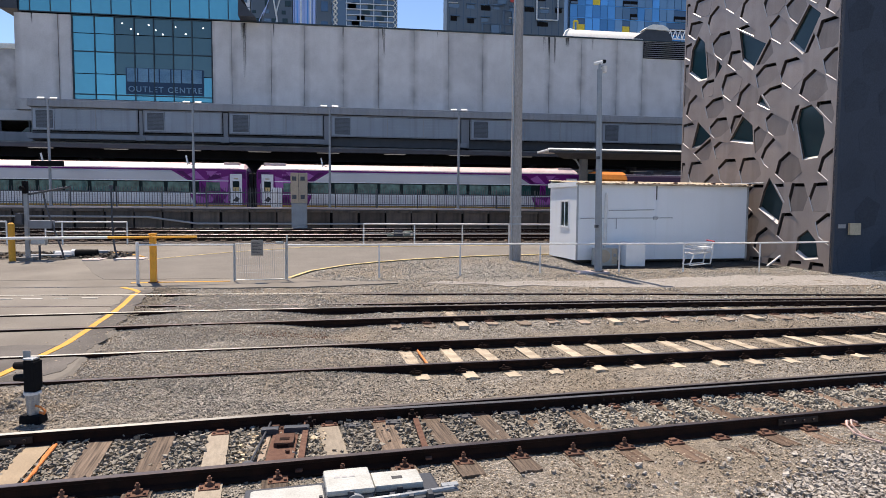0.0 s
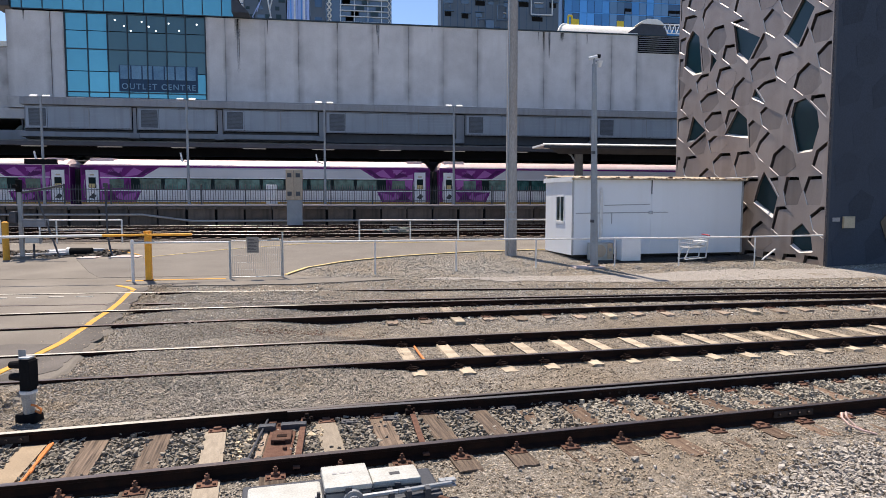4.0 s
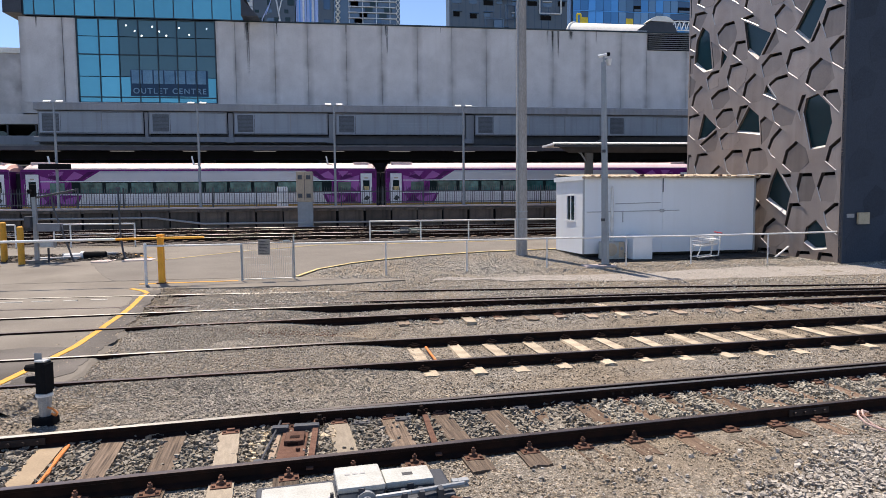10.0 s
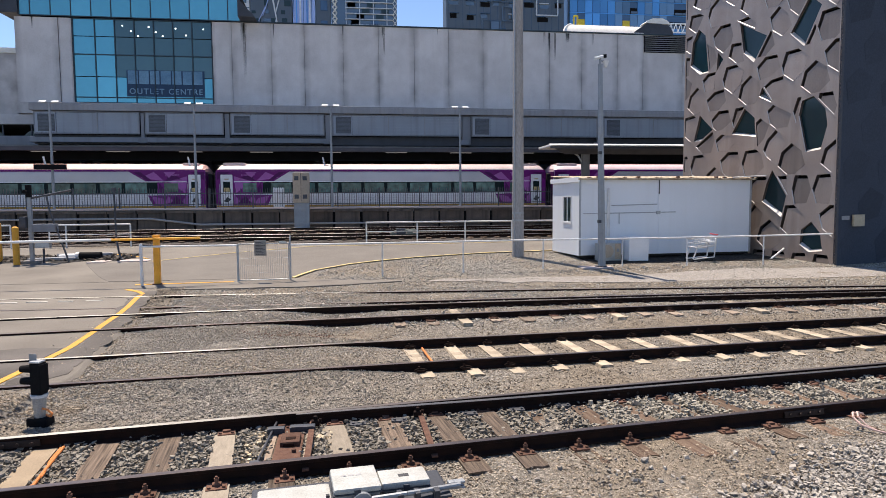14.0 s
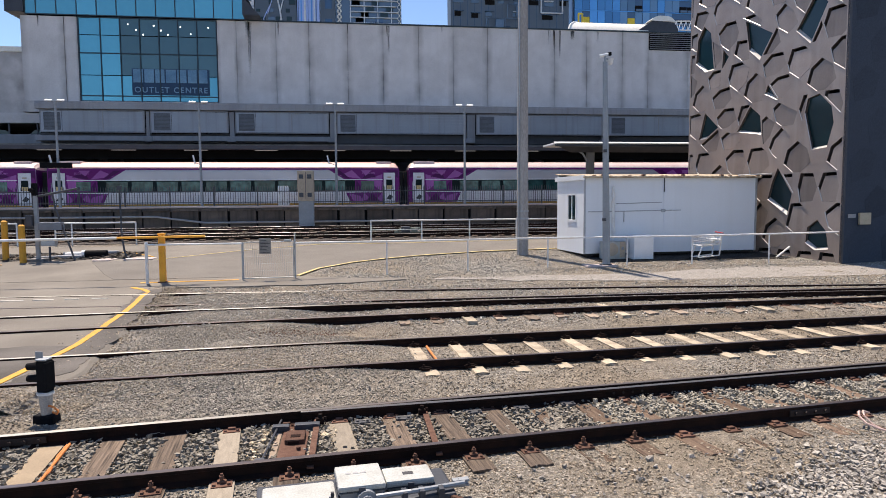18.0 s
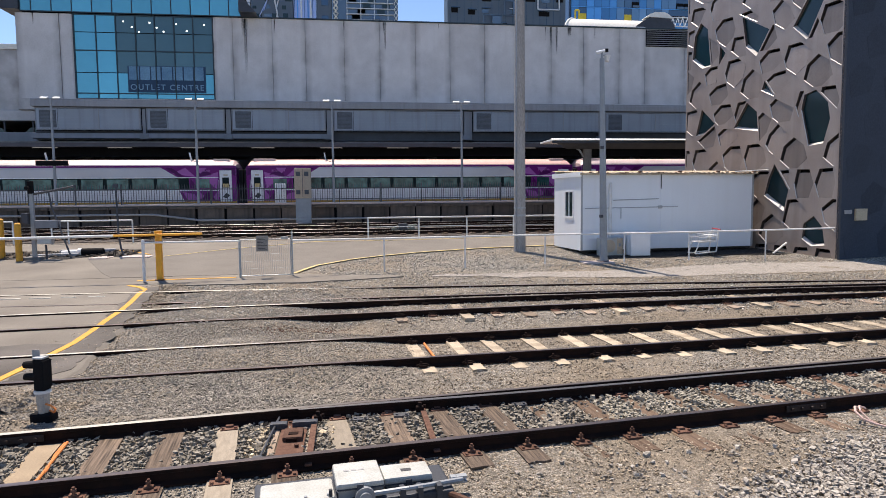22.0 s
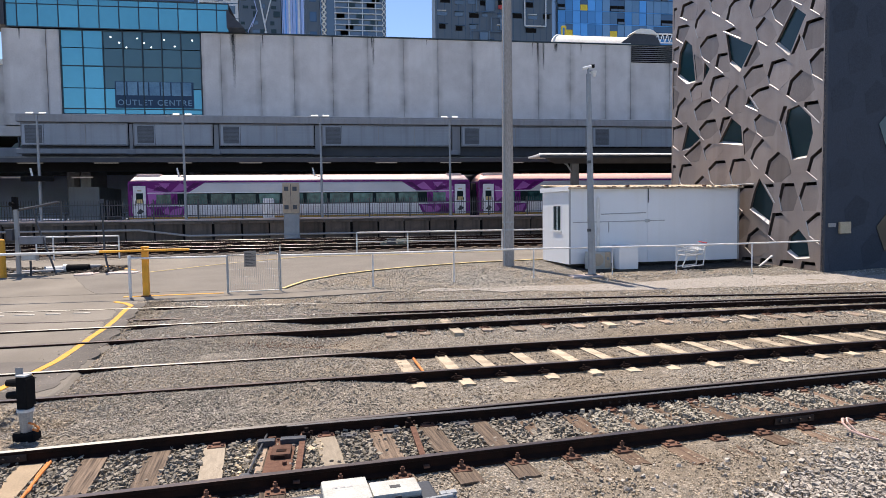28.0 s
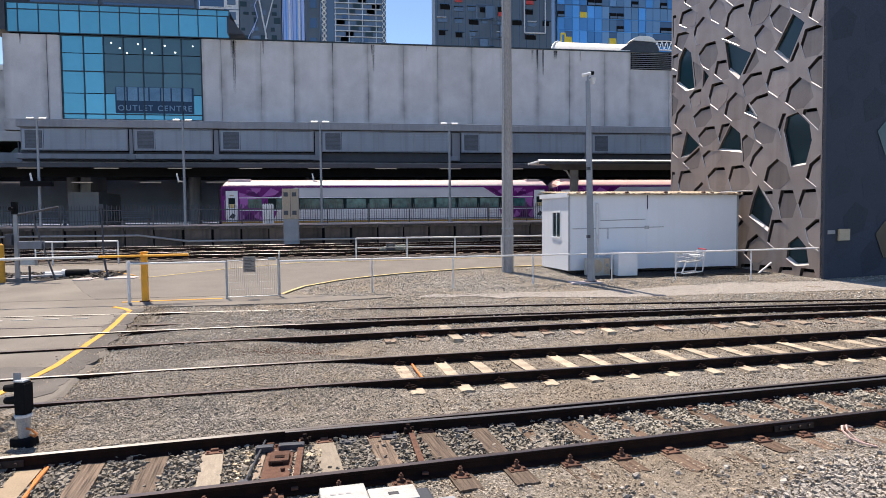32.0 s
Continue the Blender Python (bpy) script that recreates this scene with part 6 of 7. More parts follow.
part("seam", box(3.28, -0.012, 0.2, 3.31, 0.0, 3.0), M["shed"], shed)
part("downpipe", tube((1.16, -0.06, 0.1), (1.16, -0.06, 2.62), 0.06, seg=12, bm=tube((1.16, -0.06, 2.62), (1.16, -0.06, 2.7), 0.065, 0.03, 12)), M["pipe_white"], shed, "white vent pipe")
part("conduit", tube((0.15, -0.02, 1.72), (4.0, -0.02, 1.75), 0.016, seg=6), M["galv"], shed)
part("conduit", tube((1.3, -0.02, 2.02), (3.2, -0.02, 2.06), 0.016, seg=6), M["galv"], shed)
part("conduit", tube((1.62, -0.02, 1.72), (1.62, -0.02, 1.32), 0.016, seg=6), M["galv"], shed)
part("junction_box", box(3.18, -0.05, 1.68, 3.34, 0.0, 1.8, 0.01), M["galv"], shed)
part("cable_run", tube((3.29, -0.02, 2.45), (3.29, -0.02, 3.0), 0.02, seg=6), M["steel_dark"], shed)
ac = thing("air_conditioner", (9.28, 23.5, 0.53), "white outdoor air-conditioner units by the shed", "air conditioner")
part("case", box(0.0, -0.15, 0, 0.9, 0.2, 0.66, 0.02), M["machine"], ac)
part("fan_grille", tube((0.36, -0.17, 0.36), (0.36, -0.14, 0.36), 0.24, seg=24), M["beige"], ac)
part("side_panel", box(0.66, -0.165, 0.06, 0.88, -0.148, 0.64, 0.006), M["beige"], ac)
part("valve_cover", box(0.72, -0.18, 0.34, 0.82, -0.164, 0.46, 0.005), M["steel"], ac)
for x in (0.1, 0.75):
    part("foot", box(x, -0.12, -0.05, x + 0.08, 0.16, 0.0, 0.004), M["steel_dark"], ac)
fr = thing("white_cabinet", (10.72, 23.3, 0.5), "plain white refrigerator-like cabinet by the shed", "cabinet")
part("case", box(-0.38, -0.32, 0.04, 0.38, 0.32, 0.93, 0.02), M["white"], fr)
part("plinth", box(-0.34, -0.28, 0, 0.34, 0.28, 0.05), M["steel_dark"], fr)


# strip before the shed: dark ground, with the shed's shadow put into its colour
sheet("dark_soil", lambda x: 22.7 + 0.12 * math.sin(x), lambda x: 24.6, list(np.arange(8.9, 16.6, 0.3)), 0.014, M["soil_shade"], "dark soil along the shed with its shadow in the colour", "soil", edge=0.5)

# ---- shopping trolley ----
def trolley(x, y):
    t = thing("shopping_trolley", (x, y, gz(y)), "steel shopping trolley with a red handle", "trolley", turn=8)
    t.scale = (1.18, 1.0, 1.04)
    for z, s in ((0.52, 0.8), (0.66, 0.92), (0.8, 1.0)):
        part("basket_wire", bent([(-0.4 * s, -0.22, z), (0.42 * s, -0.26, z + 0.06), (0.42 * s, 0.26, z + 0.06), (-0.4 * s, 0.22, z), (-0.4 * s, -0.22, z)], 0.011, 6), M["pipe_white"], t)
    for k in range(9):
        u = -0.36 + k * 0.09
        for y0 in (-0.23, 0.23):
            part("basket_wire", tube((u * 0.85, y0, 0.52), (u, y0 * 1.08, 0.84), 0.006, seg=5), M["pipe_white"], t)
    for y0 in (-0.2, 0.2):
        part("frame", bent([(-0.42, y0, 0.1), (0.36, y0, 0.16), (0.46, y0, 0.9), (0.3, y0, 0.55), (-0.3, y0, 0.5)], 0.022, 8), M["pipe_white"], t)
        part("frame", tube((-0.42, y0, 0.1), (-0.25, y0, 0.52), 0.022, seg=8), M["pipe_white"], t)
        for wx in (-0.42, 0.36):
            part("wheel", tube((wx, y0 - 0.018, 0.06), (wx, y0 + 0.018, 0.06), 0.06, seg=12), M["rubber"], t)
    part("handle", tube((0.44, -0.27, 0.95), (0.5, 0.25, 0.97), 0.022, seg=8), M["red"], t, "red handle")
    part("bumper", tube((-0.4, -0.24, 0.84), (-0.4, 0.24, 0.84), 0.02, seg=8), M["pipe_white"], t)
    part("child_seat", box(0.12, -0.2, 0.7, 0.38, 0.2, 0.76, 0.01), M["white"], t, "white seat flap")
    return t


trolley(13.05, 22.75)

# ---- near the rails: dwarf signal, point machine, cables ----
sig = thing("dwarf_signal", (-3.9, 8.85, 0), "black dwarf shunting signal on a pale grey post", "signal", turn=-14)
sig.scale = (0.84, 0.84, 0.86)
# black block at the foot: the post's round shadow put into its colour
part("footing", box(-0.17, -0.1, -0.05, 0.17, 0.1, 0.12, 0.04), M["black"], sig)
part("post", tube((0, 0, 0.1), (0, 0, 0.42), 0.075, 0.1, 16), M["galv"], sig)
part("flange", tube((0, 0, 0.42), (0, 0, 0.46), 0.12, seg=12), M["pipe_white"], sig)
part("head", box(-0.08, -0.08, 0.46, 0.09, 0.08, 0.93, 0.015), M["black"], sig)
part("backplate", box(0.06, -0.095, 0.5, 0.1, 0.095, 0.91, 0.01), M["black"], sig)
for z in (0.66, 0.84):
    part("hood", tube((-0.27, 0, z - 0.01), (-0.07, 0, z), 0.05, 0.065, 14), M["black"], sig)
part("cap", box(-0.09, -0.08, 0.93, 0.08, 0.08, 0.96, 0.015), M["galv"], sig)
part("sight_plate", box(-0.16, 0.03, 0.93, -0.04, 0.04, 1.05, 0.003), M["steel"], sig)
part("cable", bent([(0.08, -0.05, 0.26), (0.17, -0.07, 0.25), (0.24, -0.06, 0.19), (0.2, -0.04, 0.14), (0.12, -0.03, 0.16)], 0.016), M["cable_orange"], sig, "orange cable")
pm = thing("point_machine", (0.05, 6.02, 0), "white-lidded electric point machine beside the rail", "point machine", turn=6)
part("bed", box(-0.95, -0.3, 0.0, 0.85, 0.3, 0.1, 0.02), M["steel_dark"], pm)
part("left_lid", box(-0.9, -0.26, 0.05, -0.24, 0.16, 0.15, 0.035), M["machine"], pm)
part("motor_box", box(-0.21, -0.22, 0.06, 0.19, 0.22, 0.19, 0.02), M["steel"], pm)
part("motor_lid", box(-0.23, -0.25, 0.19, 0.2, 0.24, 0.245, 0.022), M["machine"], pm)
part("right_lid", box(0.22, -0.12, 0.13, 0.68, 0.2, 0.195, 0.02), M["machine"], pm)
part("right_box", box(0.24, -0.1, 0.03, 0.66, 0.18, 0.13, 0.01), M["steel"], pm)
part("drum", tube((0.02, -0.3, 0.12), (0.02, -0.22, 0.12), 0.09, seg=20, bm=tube((0.02, -0.33, 0.12), (0.02, -0.3, 0.12), 0.055, seg=16)), M["steel"], pm)
part("crank_rod", bent([(0.1, -0.3, 0.15), (0.42, -0.3, 0.16), (0.62, -0.26, 0.15), (0.95, -0.2, 0.14)], 0.025), M["steel"], pm)
for x in (0.36, 0.52, 0.7):
    part("bracket", box(x - 0.025, -0.34, 0.04, x + 0.025, -0.22, 0.17, 0.006), M["steel_dark"], pm)
part("rod_end", box(0.84, -0.2, 0.1, 0.9, -0.13, 0.17, 0.008, box(0.9, -0.2, 0.145, 1.0, -0.13, 0.17, 0.006, box(0.9, -0.2, 0.1, 1.0, -0.13, 0.12, 0.006))), M["steel"], pm, "forked rod end")
part("hose", bent([(0.72, -0.2, 0.06), (0.86, -0.34, 0.05), (1.0, -0.5, 0.03), (1.1, -0.7, 0.02)], 0.03), M["rust"], pm)
part("label", box(0.4, 0.0, 0.1955, 0.5, 0.06, 0.198), M["ink"], pm)
part("vent", box(-0.3, -0.285, 0.16, -0.27, -0.25, 0.22), M["ink"], pm)
for x, y0, z in ((-0.02, -0.262, 0.2), (0.45, -0.132, 0.14), (-0.6, -0.272, 0.1)):
    part("clasp", box(x - 0.03, y0 - 0.014, z - 0.03, x + 0.03, y0, z + 0.035, 0.006), M["steel_dark"], pm)
part("lid_rim", box(-0.235, -0.255, 0.182, 0.205, 0.245, 0.192, 0.004), M["steel_dark"], pm)
part("lid_rim", box(0.215, -0.125, 0.122, 0.685, 0.205, 0.131, 0.004), M["steel_dark"], pm)
for k in range(3):
    part("label", box(-0.14 + k * 0.07, 0.02, 0.2455, -0.09 + k * 0.07, 0.05, 0.248), M["sign_grey"], pm)
for x in (-0.8, -0.5, -0.3):
    part("bolt", tube((x, -0.22, 0.14), (x, -0.22, 0.165), 0.016, seg=6), M["steel"], pm)
cab = thing("bonding_cable", (6.15, 7.05, 0.03), "pinkish-white bonding cable looped from the rail", "cable")
part("loop", bent([(0.1, 0.1, 0.1), (0.0, 0.08, 0.13), (-0.06, 0.0, 0.1), (-0.04, -0.1, 0.04), (0.06, -0.18, 0.0), (0.2, -0.26, -0.03)], 0.014), M["cable_pink"], cab)
part("loop", bent([(0.16, 0.1, 0.1), (0.05, 0.07, 0.14), (-0.01, -0.02, 0.11), (0.03, -0.12, 0.03), (0.12, -0.2, -0.02)], 0.011), M["cable_pink"], cab)
for x0, y0, x1, y1 in ((1.36, 12.05, 1.42, 11.0),):
    oc2 = thing("earth_cable", (x0, y0, 0), "orange cable lying beside a sleeper", "cable")
    part("run", bent([(0, 0, 0.06), (0.02, -0.3, 0.05), (0.04, -0.7, 0.05), (x1 - x0, y1 - y0, 0.05)], 0.022), M["cable_orange"], oc2)
ec = thing("earth_cable", (-3.1, 7.3, 0), "orange cables lying beside a pale sleeper", "cable")
part("run", bent([(0.03, -0.66, 0.045), (-0.03, -0.2, 0.05), (-0.08, 0.2, 0.05), (-0.11, 0.5, 0.06)], 0.016), M["cable_orange"], ec)
part("run", bent([(0.0, -0.66, 0.04), (-0.01, -0.25, 0.045), (-0.1, 0.15, 0.05), (-0.14, 0.5, 0.05)], 0.013), M["cable_orange"], ec)

# ---- yard on the left ----
for x, y, h in ((-11.75, 25.5, 1.35), (-12.75, 26.4, 1.45)):
    b = thing("bollard", (x, y, gz(y)), "yellow steel bollard in the yard", "bollard", "yellow bollards")
    part("tube", tube((0, 0, -0.05), (0, 0, h), 0.11, seg=14), M["yellow"], b)
    part("dome", tube((0, 0, h), (0, 0, h + 0.05), 0.11, 0.05, 14), M["yellow"], b)
mast = thing("signal_mast", (-11.4, 25.9, gz(25.9)), "grey railway signal mast with a black head", "signal")
part("mast", box(-0.065, -0.065, 0, 0.065, 0.065, 2.5, 0.01), M["steel"], mast)
part("head", box(-0.1, -0.1, 2.42, 0.07, 0.08, 2.88, 0.03), M["black"], mast)
part("hood", tube((-0.05, -0.28, 2.62), (-0.05, -0.1, 2.62), 0.07, seg=12), M["black"], mast)
part("case", box(-0.3, -0.2, 1.3, -0.08, 0.1, 1.72, 0.02), M["steel_dark"], mast, "small blue-grey relay case")
part("handrail", bent([(0.58, 0, 2.5), (0.66, 0, 1.95), (0.86, 0, 1.3), (1.26, 0, 0.0)], 0.035), M["fence_dark"], mast)
part("handrail", bent([(0.05, 0, 2.4), (0.6, 0, 2.5), (1.45, 0, 2.68)], 0.04), M["fence_dark"], mast)
part("locker", box(0.07, -0.12, 1.16, 0.86, 0.22, 1.45, 0.02), M["cladding"], mast, "long blue-grey locker bolted to the mast")
part("foot", box(-0.3, -0.3, -0.05, 0.3, 0.3, 0.12, 0.02), M["concrete_dark"], mast)
rb = thing("relay_box", (-11.0, 25.9, gz(25.9)), "small grey equipment box on a post", "equipment box")
part("case", box(-0.24, -0.15, 0.58, 0.24, 0.15, 0.82, 0.02), M["galv"], rb)
part("leg", tube((0, 0, 0), (0, 0, 0.55), 0.04, seg=8), M["steel_dark"], rb)
tp = thing("marker_post", (-8.69, 26.5, gz(26.5)), "dark steel marker post bent over at its foot", "post")
part("shaft", bent([(0, 0, 2.6), (0.02, 0, 0.8), (0.1, -0.03, 0.3), (0.2, -0.1, 0.06), (0.36, -0.22, 0.02)], 0.036), M["steel_dark"], tp)
part("cap", box(-0.08, -0.03, 2.6, 0.08, 0.03, 2.75, 0.01), M["steel_dark"], tp)
cabn = thing("signal_cabinet", (-2.55, 39.0, gz(39)), "tall beige and grey signal equipment cabinet", "cabinet")
part("stand", box(-0.42, -0.3, 0, 0.44, 0.3, 1.62, 0.02), M["steel"], cabn, "grey lower stand")
part("case", box(-0.46, -0.34, 1.62, 0.46, 0.34, 3.35, 0.02), M["beige"], cabn, "beige upper case")
for x in (-0.25, 0.22):
    for z in (1.85, 2.9):
        part("vent", box(x - 0.12, -0.36, z, x + 0.12, -0.335, z + 0.24, 0.005), M["louvre"], cabn)
part("door_seam", box(-0.012, -0.352, 1.7, 0.012, -0.338, 3.3), M["louvre"], cabn)
rows = []
rs = np.random.RandomState(21)
for k in range(500):
    x, y = rs.uniform(-13, -8.2), rs.uniform(26.2, 28.2)
    rows.append((x, y, gz(y) + 0.05 * rs.rand(), rs.uniform(0.03, 0.09)))
sheet("dark_soil", lambda x: 26.1 + 0.15 * math.sin(x * 2), lambda x: 28.3, list(np.arange(-14, -8.2, 0.3)), 0.03, M["soil_shade"], "dark sunken soil with debris in the yard", "soil", edge=0.5)
stones("rubble", rows, M["rubble"], "dark rubble and ballast in the yard")
for x, y, l, a in ((-11, 26.6, 1.6, 10), (-10.3, 27.9, 2.0, 4)):
    k = thing("concrete_block", (x, y, gz(y)), "broken pale concrete kerb block in the yard", "kerb", "broken kerb blocks", turn=a)
    part("block", box(-l / 2, -0.15, -0.06, l / 2, 0.15, 0.13, 0.03), M["deck_grey"], k)
for x, y, w, l, a, words in ((-9.1, 25.95, 0.6, 0.95, -4, "cream concrete slab lying at the asphalt edge"), (-7.9, 26.05, 1.05, 0.75, 3, "worn pale concrete pit cover set in the asphalt")):
    k = thing("concrete_slab", (x, y, gz(y)), words, "slab", turn=a)
    part("slab", box(-w / 2, -l / 2, -0.06, w / 2, l / 2, 0.045, 0.015), M["coping"], k)
    for ex in (-0.2, 0.2):
        part("lifting_hole", box(w * ex - 0.03, -0.02, 0.03, w * ex + 0.03, 0.02, 0.049), M["ink"], k)
bf = thing("buffer_block", (-9.77, 26.9, gz(26.9)), "dark track fitting with a white end", "track fitting")
part("body", tube((-0.4, 0, 0.14), (0.4, 0, 0.14), 0.14, seg=14), M["black"], bf)
part("collar", tube((-0.5, 0, 0.14), (-0.38, 0, 0.14), 0.155, seg=14), M["pipe_white"], bf, "white collar")
part("end", tube((-1.1, 0, 0.11), (-0.5, 0, 0.13), 0.1, seg=14), M["pipe_white"], bf, "white tube end")
tray = thing("track_frame", (2.9, 33.8, gz(33.8) + 0.15), "greenish steel track frame between rails", "track fitting")
part("frame", bent([(-0.7, 0, 0.04), (0.75, 0, 0.04), (0.6, 0, 0.26), (-0.4, 0, 0.2), (-0.7, 0, 0.04)], 0.04), M["tray_green"], tray)
part("box", box(-0.35, -0.15, 0.02, 0.1, 0.15, 0.34, 0.02), M["steel_dark"], tray)
part("box", box(0.2, -0.12, 0.02, 0.5, 0.12, 0.22, 0.02), M["tray_green"], tray)

# small platform canopy beyond the shed
cn = thing("platform_canopy", (13.5, 36, gz(36)), "flat grey steel platform canopy on a column", "canopy", kind="structure")
part("roof", box(-2.4, -1.2, 4.72, 14, 1.2, 4.84, 0.02), M["pipe_white"], cn)
part("fascia", box(-2.45, -1.25, 4.6, 14, -1.18, 4.72, 0.01), M["steel_dark"], cn)
part("flashing", poly([(-2.5, -1.3, 4.76), (14, -1.3, 4.76), (14, -1.15, 4.84), (-2.5, -1.15, 4.84)], 0.02), M["white"], cn, "white metal roof flashing")
part("soffit", poly([(-2.3, -1.1, 4.72), (14, -1.1, 4.72), (14, -0.2, 4.4), (-1.3, -0.2, 4.4)], -0.05), M["steel_dark"], cn)
for x in (0, 8):
    part("column", box(x - 0.2, -0.15, -0.1, x + 0.2, 0.2, 4.6, 0.02), M["concrete_dark"], cn)
    part("brace", bent([(x - 0.2, 0, 3.9), (x - 0.45, 0, 4.3), (x - 0.9, 0, 4.55)], 0.05), M["steel"], cn)

# overhead cable slung before the building
oc = thing("overhead_cable", label="thin black overhead cable", category="cable")
part("wire", tube((-24.9, 53.9, 17.3), (-20.0, 140.0, 45.7), 0.03, seg=5), M["rubber"], oc)

# ---- faceted dark building ----
HX, HY, HT = 17.25, 21.1, 13.2
hexb = thing("faceted_building", (HX, HY, 0.3), "bronze-panelled building with a relief of recessed polygons", "building", turn=11.5, kind="structure")
# local: face in the plane x = 0, y runs back from the corner, z up; the dark wall runs along +x
FL = 8.05
rh = random.Random(11)
# windows: corners along the face and up it
wins = [
    ((7.18, 10.12), (6.75, 9.75), (6.52, 8.1), (7.05, 8.1), (7.66, 8.57), (7.55, 9.6)),
    ((4.74, 9.75), (3.33, 8.95), (3.96, 8.03), (4.5, 8.5)),
    ((1.39, 9.94), (0.88, 9.48), (1.58, 8.16), (2.21, 8.75)),
    ((5.97, 8.85), (5.65, 8.5), (6.03, 8.05)),
    ((3.5, 6.97), (3.01, 6.29), (3.64, 6.61)),
    ((4.39, 6.23), (3.85, 5.8), (3.77, 5.02), (5.07, 5.25)),
    ((7.01, 6.28), (6.18, 5.56), (6.9, 5.15), (7.37, 5.12)),
    ((1.6, 6.15), (1.11, 6.26), (0.6, 5.75), (0.49, 5.15), (0.74, 4.29), (1.37, 4.24), (1.72, 5.61)),
    ((2.89, 3.64), (2.19, 2.62), (2.39, 1.8), (3.35, 2.41), (3.15, 3.1)),
    ((1.03, 1.65), (0.65, 1.25), (0.53, 0.59), (1.1, 0.52), (1.51, 0.78), (1.45, 1.35)),
]
# a strapwork of five-pointed stars: pentagons packed edge to edge, a star drawn between the middles of the edges of each,
# and a recessed panel round each corner where pentagons meet
PR = 1.0
APO = PR * math.cos(radians(36))


def pentagon(u, v, up, r=PR):
    return [(u + r * math.sin(radians(72 * k + (0 if up else 180))), v + r * math.cos(radians(72 * k + (0 if up else 180)))) for k in range(5)]


def apart(p, q, up_p, up_q):
    """Two pentagons of this packing do not overlap."""
    if math.hypot(p[0] - q[0], p[1] - q[1]) > 2 * PR:
        return True
    for poly_a, poly_b in ((pentagon(*p, up_p), pentagon(*q, up_q)), (pentagon(*q, up_q), pentagon(*p, up_p))):
        for (x0, z0), (x1, z1) in zip(poly_a, poly_a[1:] + poly_a[:1]):
            nx, nz = z1 - z0, x0 - x1
            s = max((x - x0) * nx + (z - z0) * nz for x, z in poly_a)
            sign = -1 if s > 1e-6 else 1
            if all(sign * ((x - x0) * nx + (z - z0) * nz) > -0.03 for x, z in poly_b):
                return True
    return False


packed, front = [(1.06, 7.9, False)], [(1.06, 7.9, False)]
while front:
    u, v, up = front.pop(0)
    for k in range(5):
        a = radians(72 * k + (36 if up else 216))
        q = (u + 2 * APO * math.sin(a), v + 2 * APO * math.cos(a))
        if -1.6 < q[0] < FL + 1.6 and -1.6 < q[1] < HT + 1.6 and all(apart(q, (p[0], p[1]), not up, p[2]) for p in packed):
            packed.append((q[0], q[1], not up))
            front.append(packed[-1])


def clip(points, px, pz, nx, nz):
    """The part of a convex outline on the inner side of a line."""
    out = []
    for (a0, b0), (a1, b1) in zip(points, points[1:] + points[:1]):
        d0, d1 = (a0 - px) * nx + (b0 - pz) * nz, (a1 - px) * nx + (b1 - pz) * nz
        if d0 <= 0:
            out.append((a0, b0))
        if (d0 < 0) != (d1 < 0):
            k = d0 / (d0 - d1)
            out.append((a0 + (a1 - a0) * k, b0 + (b1 - b0) * k))
    return out


def shrunk(points, by):
    """A convex outline drawn in by a margin."""
    out = list(points)
    cu, cv = sum(p for p, q in points) / len(points), sum(q for p, q in points) / len(points)
    for (x0, z0), (x1, z1) in zip(points, points[1:] + points[:1]):
        l = math.hypot(x1 - x0, z1 - z0)
        nx, nz = (z1 - z0) / l, (x0 - x1) / l
        if (cu - x0) * nx + (cv - z0) * nz > 0:
            nx, nz = -nx, -nz
        out = clip(out, x0 - nx * by, z0 - nz * by, nx, nz) if len(out) > 2 else []
    return out


